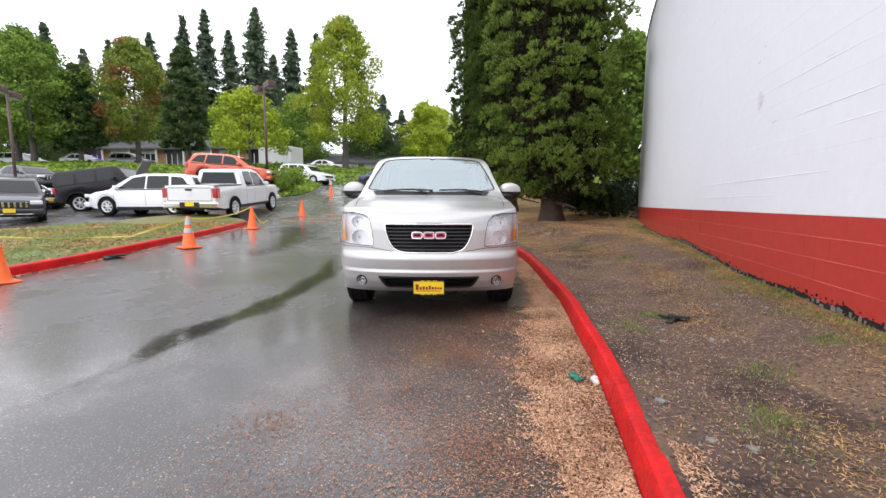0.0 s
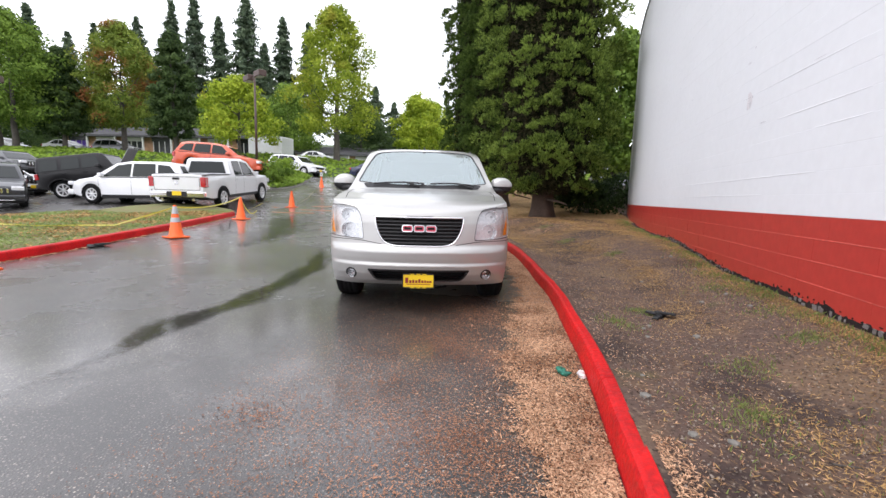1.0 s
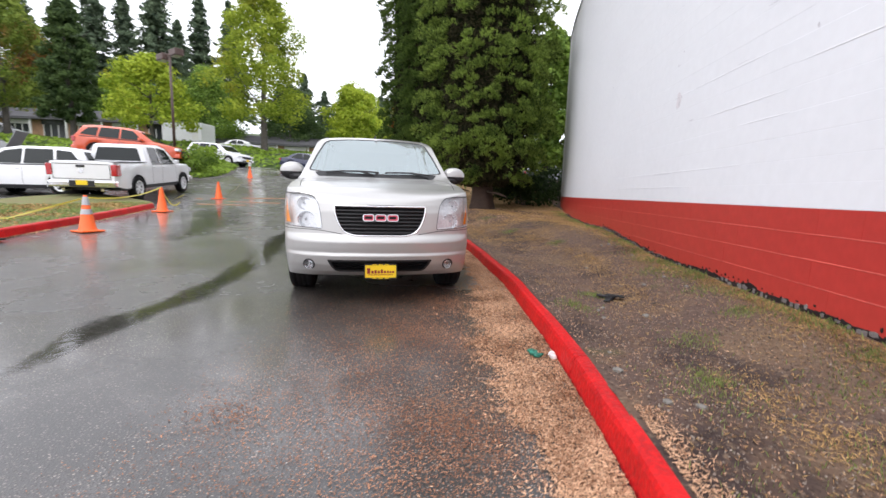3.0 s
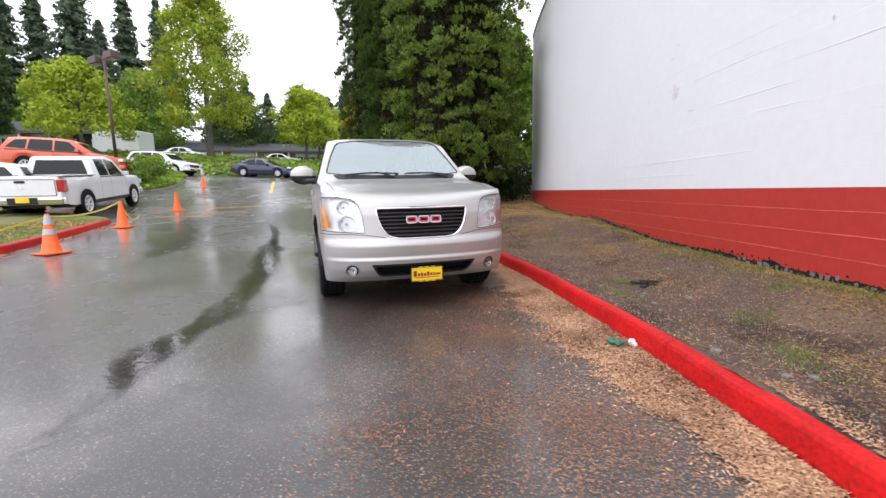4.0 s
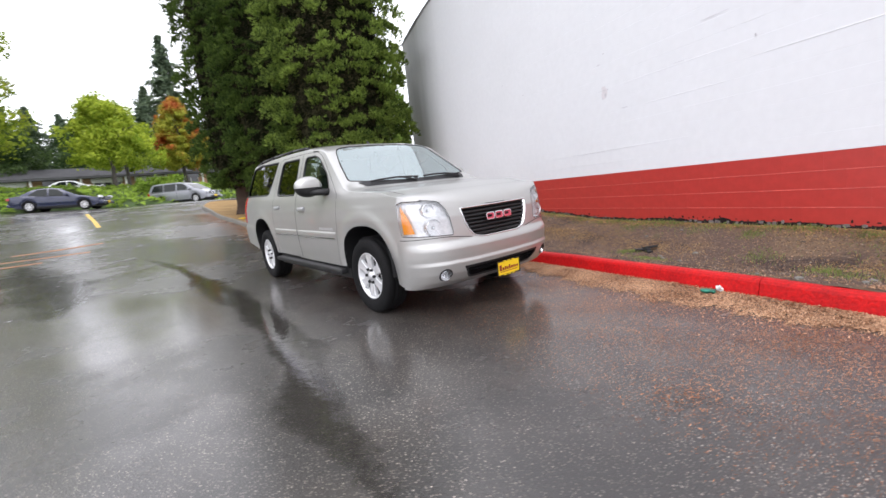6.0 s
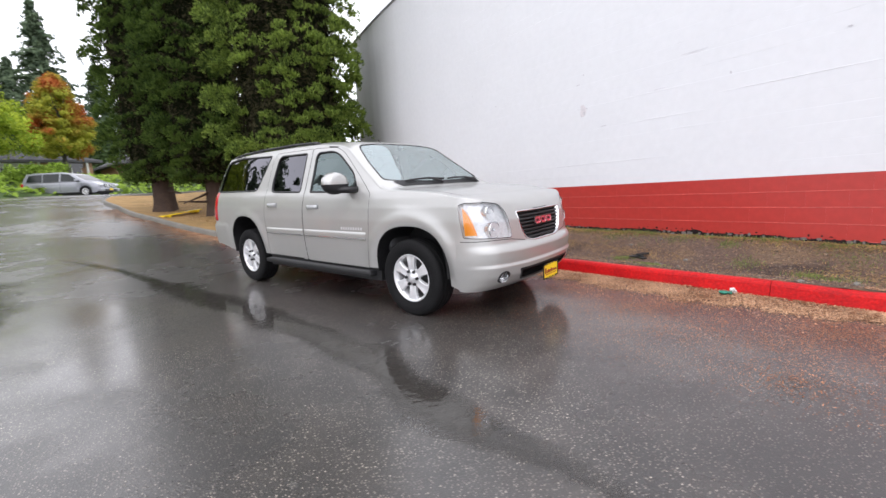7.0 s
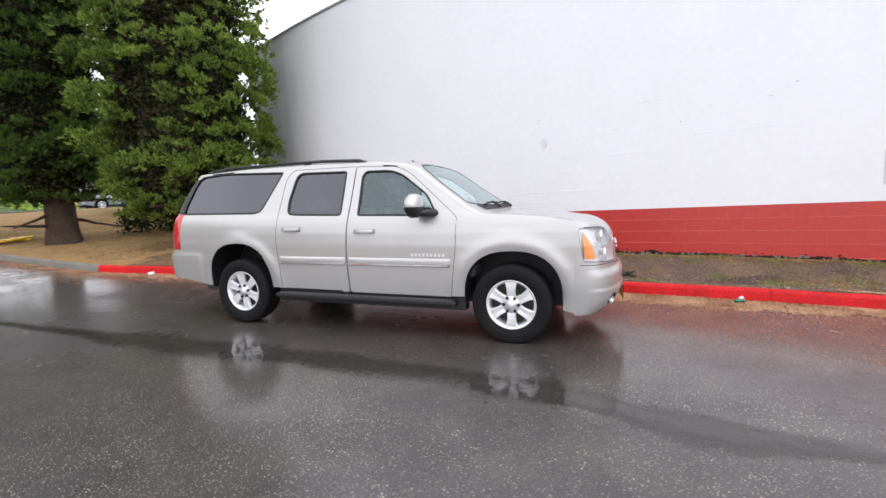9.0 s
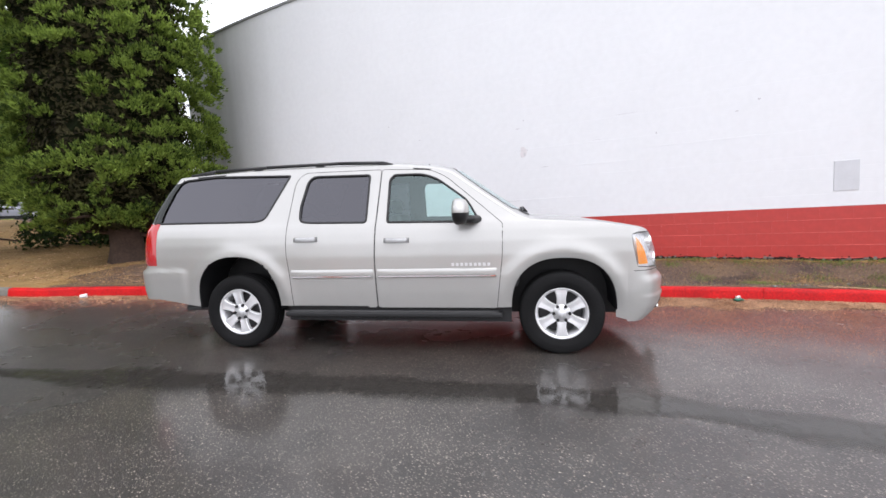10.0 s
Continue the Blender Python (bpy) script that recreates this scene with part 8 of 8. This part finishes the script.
def puddle(label, line, widths, full=1.0):
    """A thin sheet of standing water along a line, deepest in the middle."""
    pts = curve_points(line, 90)
    bm = bmesh.new()
    rows, deep = [], []
    for i, p in enumerate(pts):
        a, b = pts[max(0, i - 1)], pts[min(89, i + 1)]
        d = (b - a).normalized()
        nrm = Vector((d.y, -d.x))
        w = float(np.interp(i / 89, np.linspace(0, 1, len(widths)), widths))
        wl = w * (0.8 + 0.6 * noise.noise(Vector((p.x * 1.3, p.y * 1.3, 0)))) + 0.01
        wr = w * (0.8 + 0.6 * noise.noise(Vector((p.x * 1.1, p.y * 1.7, 5)))) + 0.01
        ks = (-wl, -wl * 0.6, -wl * 0.25, 0, wr * 0.25, wr * 0.6, wr)
        rows.append([(p.x + nrm.x * k, p.y + nrm.y * k, land2(p.x + nrm.x * k, p.y + nrm.y * k) + 0.005) for k in ks])
        q = full * min(1.0, w / 0.26) if 0 < i < 89 else 0.0
        deep += [0.0, 0.55 * q, 0.85 * q, 0.95 * q, 0.85 * q, 0.55 * q, 0.0]
    grid(bm, rows)
    ob = link("puddle", bm, M_WATER, smooth=True)
    ob.data.attributes.new("depth", "FLOAT", "POINT").data.foreach_set("value", deep)
    return tagged(ob, label, "puddle", kind="structure")


puddle("long streak of standing water in a worn wheel rut", [(-1.45, -4.3), (-1.5, -3.4), (-1.57, -2.6), (-1.68, -1.9), (-1.73, -1.1), (-1.88, 0.1), (-2.15, 1.2), (-2.45, 2.2), (-3.15, 4.4), (-3.85, 6.3), (-4.7, 8.0)], [0.02, 0.10, 0.31, 0.31, 0.31, 0.33, 0.34, 0.22, 0.19, 0.15, 0.04])
puddle("shallow patch of standing water by the cones", [(-4.4, 2.2), (-5.0, 4.0), (-5.7, 5.6), (-6.5, 7.0), (-7.4, 9.0)], [0.1, 1.1, 1.3, 1.1, 0.2], 0.62)

# ---- the painted block wall ----
WALL_X, BAND_Z, WALL_TOP, COURSE = 3.88, 1.10, 6.9, 0.2033
WALL_END = 12.2


def bend(y):
    """The far end of the wall draws gently away from the road."""
    return 0.0105 * max(0.0, y - 5.8) ** 2


def bend_wall(root):
    for ob in root.children:
        y0 = ob.matrix_basis.translation.y
        if ob.data.users > 1:
            if y0 > 5.6:
                m = y0 + 0.2
                ob.matrix_basis = Matrix.Translation((bend(y0) - 0.0005, 0, 0)) @ ob.matrix_basis @ Matrix.Rotation(-math.atan(0.021 * max(0.0, m - 5.8)), 4, "Z")
            continue
        bm = bmesh.new()
        bm.from_mesh(ob.data)
        if max((v.co.y for v in bm.verts), default=0) > 5.8:
            if len(bm.verts) < 200:
                for k in range(9):
                    bmesh.ops.bisect_plane(bm, geom=bm.verts[:] + bm.edges[:] + bm.faces[:], plane_co=(0, 5.8 + 0.8 * k, 0), plane_no=(0, 1, 0))
            for v in bm.verts:
                v.co.x += bend(v.co.y)
            bm.to_mesh(ob.data)
        bm.free()


def white_with_reflection():
    """White block paint, with the trees' dark reflection painted into its far end, and faint runs."""
    m = mat("white_block_paint", (0.765, 0.775, 0.80), 0.48, vary=0.03, scale=0.8, fine=9, bump=0.1)
    n, l = m.node_tree.nodes, m.node_tree.links
    b = n["Principled BSDF"]
    src = b.inputs["Base Color"].links[0].from_socket
    tc, sep = n.new("ShaderNodeTexCoord"), n.new("ShaderNodeSeparateXYZ")
    l.new(tc.outputs["Object"], sep.inputs["Vector"])
    wob, mp = n.new("ShaderNodeTexNoise"), n.new("ShaderNodeMapping")
    mp.inputs["Scale"].default_value = (1, 1.6, 0.25)
    l.new(tc.outputs["Object"], mp.inputs["Vector"])
    l.new(mp.outputs["Vector"], wob.inputs["Vector"])
    wob.inputs["Scale"].default_value, wob.inputs["Detail"].default_value = 1.3, 5.0
    add = n.new("ShaderNodeMath")
    add.operation = "MULTIPLY_ADD"
    l.new(wob.outputs["Fac"], add.inputs[0])
    add.inputs[1].default_value = 1.0
    l.new(sep.outputs["Y"], add.inputs[2])
    ramp = n.new("ShaderNodeValToRGB")
    sc = n.new("ShaderNodeMapRange")
    sc.inputs["From Min"].default_value, sc.inputs["From Max"].default_value = 8.6, 12.5
    l.new(add.outputs[0], sc.inputs["Value"])
    l.new(sc.outputs["Result"], ramp.inputs["Fac"])
    # strength of the painted reflection along the wall
    e = ramp.color_ramp.elements
    e[0].position, e[0].color = 0.0, (0, 0, 0, 1)
    e[1].position, e[1].color = 1.0, (0.2, 0.2, 0.2, 1)
    for p, v in ((0.35, 0.16), (0.62, 0.60), (0.8, 0.55)):
        k = e.new(p)
        k.color = (v, v, v, 1)
    zf = n.new("ShaderNodeMapRange")
    zf.inputs["From Min"].default_value, zf.inputs["From Max"].default_value = 1.0, 2.2
    zf.inputs["To Min"].default_value = 0.45
    l.new(sep.outputs["Z"], zf.inputs["Value"])
    mul = n.new("ShaderNodeMath")
    mul.operation = "MULTIPLY"
    l.new(ramp.outputs["Color"], mul.inputs[0])
    l.new(zf.outputs["Result"], mul.inputs[1])
    mix = n.new("ShaderNodeMix")
    mix.data_type = "RGBA"
    mix.inputs["B"].default_value = (0.10, 0.115, 0.095, 1)
    l.new(mul.outputs[0], mix.inputs["Factor"])
    l.new(src, mix.inputs["A"])
    l.new(mix.outputs["Result"], b.inputs["Base Color"])
    return m


def red_band_material():
    m = mat("red_block_paint", (0.47, 0.042, 0.034), 0.33, vary=0.10, scale=0.7, fine=12, bump=0.12, rand=0.012)
    return m


def wall_east():
    root = tagged(empty("wall_east"), "tall concrete block wall, white above a red painted base", "wall", kind="structure")
    white = white_with_reflection()
    bm = bmesh.new()
    box(bm, WALL_X + 0.012, -18, -0.6, WALL_X + 0.4, WALL_END, WALL_TOP)
    box(bm, WALL_X + 0.4, WALL_END - 0.4, -0.6, 24, WALL_END, WALL_TOP)
    part("wall_core", bm, M_WHITE_WALL, root)
    # white courses: long painted rows with shallow joints
    bm = bmesh.new()
    z = BAND_Z
    while z < WALL_TOP - 0.02:
        z1 = min(z + COURSE, WALL_TOP)
        y = -18.0
        while y < WALL_END - 0.001:
            y1 = min(WALL_END, y + (0.4064 * 8 if y < 2 else 0.4064 * 2))
            o = R.uniform(-0.0006, 0.0006)
            e = 0.0035
            vs = [bm.verts.new(p) for p in ((WALL_X + 0.0011, y, z), (WALL_X + o, y, z + e), (WALL_X + o, y, z1 - e), (WALL_X + 0.0011, y, z1), (WALL_X + 0.0011, y1, z), (WALL_X + o, y1, z + e), (WALL_X + o, y1, z1 - e), (WALL_X + 0.0011, y1, z1))]
            for q in ((0, 4, 5, 1), (1, 5, 6, 2), (2, 6, 7, 3)):
                bm.faces.new([vs[i] for i in q])
            y = y1
        z = z1
    bmesh.ops.recalc_face_normals(bm, faces=bm.faces)
    courses = part("block_course", bm, white, root)
    courses["kind"] = "stuff"
    bm = bmesh.new()
    box(bm, WALL_X - 0.03, -18, WALL_TOP, WALL_X + 0.45, WALL_END + 0.04, WALL_TOP + 0.07, bevel=0.008)
    part("coping", bm, plain("grey_metal_coping", (0.32, 0.33, 0.34), 0.5, 0.3), root, "thin grey metal coping")
    # paint chips and a repair patch
    patch = plain("grey_patch", (0.60, 0.61, 0.64), 0.6)
    bm = bmesh.new()
    box(bm, WALL_X - 0.008, -3.87, 1.335, WALL_X + 0.004, -3.56, 1.805, bevel=0.006)
    part("wall_hatch", bm, patch, root, "pale grey square hatch in the wall")
    dark = plain("bare_block", (0.60, 0.59, 0.62), 0.9, vary=0.2)
    for y, z, w, h in ((1.24, 2.50, 0.03, 0.04), (1.30, 2.42, 0.05, 0.10), (1.36, 2.38, 0.03, 0.03), (1.42, 2.95, 0.10, 0.02), (1.30, 3.1, 0.04, 0.03), (-1.1, 2.55, 0.03, 0.05), (4.5, 3.4, 0.03, 0.04), (0.9, 2.14, 0.16, 0.012), (-0.6, 2.96, 0.5, 0.008), (-0.1, 2.55, 0.3, 0.007), (3.7, 3.0, 0.05, 0.02), (-2.6, 2.9, 0.05, 0.04), (-2.3, 2.75, 0.06, 0.02)):
        bm = bmesh.new()
        poly = [(y + w * 0.5 * math.cos(a) * R.uniform(0.6, 1.1), z + h * 0.5 * math.sin(a) * R.uniform(0.6, 1.1)) for a in [k * 0.785 for k in range(8)]]
        bm.faces.new([bm.verts.new((WALL_X - 0.0065, u, v)) for u, v in reversed(poly)])
        part("paint_chip", bm, dark, root)
    # raised joint lines showing through the white paint, some cracked open
    crack = plain("open_crack", (0.52, 0.52, 0.54), 0.9)
    for k in range(1, 8):
        z = BAND_Z + k * COURSE
        for j in range(R.choice((1, 2, 2))):
            y0 = R.uniform(-7.5, 3.8)
            y1 = min(5.2, y0 + R.uniform(0.5, 3.2))
            bm = bmesh.new()
            rows = []
            for i in range(25):
                y = y0 + (y1 - y0) * i / 24
                q = 0.003 * noise.noise(Vector((y * 2.1, k * 5, j)))
                t = 0.0026 * min(1.0, 4 * min(i, 24 - i) / 24)
                rows.append([(WALL_X + 0.001, y, z - 0.007 + q), (WALL_X - 0.001 - t, y, z - 0.002 + q), (WALL_X - 0.001 - t * 0.6, y, z + 0.003 + q), (WALL_X + 0.001, y, z + 0.006 + q)])
            grid(bm, rows)
            part("joint_ridge", bm, white, root)
            if R.random() < 0.22:
                bm = bmesh.new()
                ya = R.uniform(y0, y1)
                yb = ya + R.uniform(0.15, 0.9)
                grid(bm, [[(WALL_X - 0.004, ya + (yb - ya) * i / 10, z - 0.012 + 0.003 * noise.noise(Vector((i * 0.7, k, j))) - 0.0035 * math.sin(math.pi * i / 10)), (WALL_X - 0.004, ya + (yb - ya) * i / 10, z - 0.011 + 0.003 * noise.noise(Vector((i * 0.7, k, j))))] for i in range(11)])
                part("joint_crack", bm, crack, root)
    peel = plain("peeled_pink_undercoat", (0.72, 0.69, 0.71), 0.8, vary=0.2)
    bm = bmesh.new()
    bm.faces.new([bm.verts.new((WALL_X - 0.0035, 1.33 + 0.07 * math.cos(a * 0.4) * R.uniform(0.6, 1.1), 2.47 + 0.13 * math.sin(a * 0.4) * R.uniform(0.7, 1.1))) for a in range(15, 0, -1)])
    part("peeled_patch", bm, peel, root, "pinkish patch of peeled paint")
    # red base: separate blocks near the vehicle
    red = red_band_material()
    bm = bmesh.new()
    box(bm, WALL_X + 0.005, -18, -0.6, WALL_X + 0.011, WALL_END, BAND_Z - 0.001)
    part("red_base", bm, red, root, "red painted base course")
    bl, e = 0.4064, 0.003
    bm = bmesh.new()
    L, H = bl - 0.0002, COURSE - 0.0006
    vs = [bm.verts.new(p) for p in ((0.004, 0, 0), (-0.001, 0.0003, e), (-0.001, 0.0003, H - e), (0.004, 0, H), (0.004, L, 0), (-0.001, L - 0.0003, e), (-0.001, L - 0.0003, H - e), (0.004, L, H))]
    for q in ((0, 4, 5, 1), (1, 5, 6, 2), (2, 6, 7, 3), (0, 1, 2, 3), (4, 7, 6, 5)):
        bm.faces.new([vs[i] for i in q])
    bmesh.ops.recalc_face_normals(bm, faces=bm.faces)
    me = bpy.data.meshes.new("block")
    bm.to_mesh(me)
    bm.free()
    me.materials.append(red)
    far = bmesh.new()
    for k in range(6):
        z = BAND_Z - (k + 1) * COURSE
        y = -16.0 + (0.2032 if k % 2 else 0.0)
        while y < WALL_END - 0.01:
            near = -7.0 < y < 9.6 and z > -0.1 + 0.02 * y
            if near:
                ob = new("block", me)
                ob.parent = root
                ob.matrix_basis = Matrix.Translation((WALL_X + R.uniform(-0.001, 0.001), y, z))
            else:
                box(far, WALL_X, y, z + 0.001, WALL_X + 0.006, min(y + bl - 0.001, WALL_END), z + COURSE - 0.001)
            y += bl
    ridge = mat("pale_red_ridge", (0.53, 0.085, 0.066), 0.4, vary=0.4, scale=2.5, fine=20, bump=0.2)
    for k in range(1, 6):
        z = BAND_Z - k * COURSE
        bm = bmesh.new()
        rows = []
        for i in range(131):
            y = -7.0 + 19.1 * i / 130
            q = 0.0025 * noise.noise(Vector((y * 2.3, k * 3, 0)))
            rows.append([(WALL_X + 0.002, y, z - 0.007 + q), (WALL_X - 0.0035, y, z - 0.002 + q), (WALL_X - 0.002, y, z + 0.003 + q), (WALL_X + 0.002, y, z + 0.006 + q)])
        grid(bm, rows)
        part("joint_ridge", bm, ridge, root, "raised pale joint line")
    f = part("far_block", far, red, root)
    f["kind"] = "stuff"
    # unpainted ragged foot of the wall
    black, pale = plain("bare_black_foot", (0.030, 0.021, 0.020), 0.95, vary=0.5, spec=0.1), plain("pale_mortar", (0.19, 0.165, 0.155), 0.95, vary=0.4, spec=0.1)

    def foot_amount(y):
        return smoothstep(-8, -3.0, y) * (1 - smoothstep(4.0, 8.5, y)) * max(0.12, 0.75 + 0.5 * noise.noise(Vector((3.3, y * 0.7, 0))))

    # dark strip with a broken upper edge
    bm = bmesh.new()
    y, rows, drop = -8.0, [], 0.0
    while y < 9.0:
        zf = verge_height(WALL_X - 0.05, y)
        if R.random() < 0.45:
            drop = R.uniform(-1, 1)
        h = 0.014 + foot_amount(y) * (0.040 + 0.030 * noise.noise(Vector((8.1, y * 4.0, 1))) + 0.016 * drop)
        rows.append([(WALL_X - 0.0045, y, zf - 0.06), (WALL_X - 0.0045, y, zf + h * 0.5), (WALL_X - 0.0045, y, zf + h), (WALL_X + 0.003, y, zf + h + 0.004)])
        y += R.choice((0.004, 0.012, 0.022))
    grid(bm, rows)
    o = part("bare_foot", bm, black, root, "dark bare strip where the paint has peeled")
    o["kind"] = "stuff"

    def scab(bm, y, z0, w, h, lift):
        """An irregular upright flake, a few millimetres proud."""
        m = 10
        ring_ = []
        for i in range(m):
            a = 2 * math.pi * (i + 0.5) / m
            k = R.uniform(0.75, 1.1)
            ring_.append((y + 0.5 * w * k * math.copysign(abs(math.cos(a)) ** 0.5, math.cos(a)), z0 + 0.5 * h * (1 + k * math.copysign(abs(math.sin(a)) ** 0.6, math.sin(a)))))
        top_, low_ = [bm.verts.new((WALL_X - lift, u, v)) for u, v in ring_], [bm.verts.new((WALL_X + 0.006, u, v)) for u, v in ring_]
        bm.faces.new(top_)
        for i in range(m):
            bm.faces.new((top_[i], top_[(i + 1) % m], low_[(i + 1) % m], low_[i]))

    bms, y = [bmesh.new(), bmesh.new()], -7.5
    while y < 9.0:
        zf, q = verge_height(WALL_X - 0.05, y), foot_amount(y)
        if R.random() < 0.55:
            scab(bms[0], y, zf + R.uniform(-0.02, 0.02), R.uniform(0.02, 0.075), 0.016 + R.uniform(0.015, 0.05) * q, 0.0065 + R.uniform(0, 0.002))
        if R.random() < 0.35 * q:
            scab(bms[1], y + R.uniform(0, 0.04), zf + 0.05 * q + R.uniform(0, 0.035), R.uniform(0.01, 0.04), R.uniform(0.01, 0.035), 0.0055)
        y += R.uniform(0.025, 0.09)
    for b2, m2, nm in zip(bms, (pale, black), ("mortar_foot", "peeled_fleck")):
        bmesh.ops.recalc_face_normals(b2, faces=b2.faces)
        o = part(nm, b2, m2, root)
        o["kind"] = "stuff"
    bend_wall(root)
    return root


wall_east()
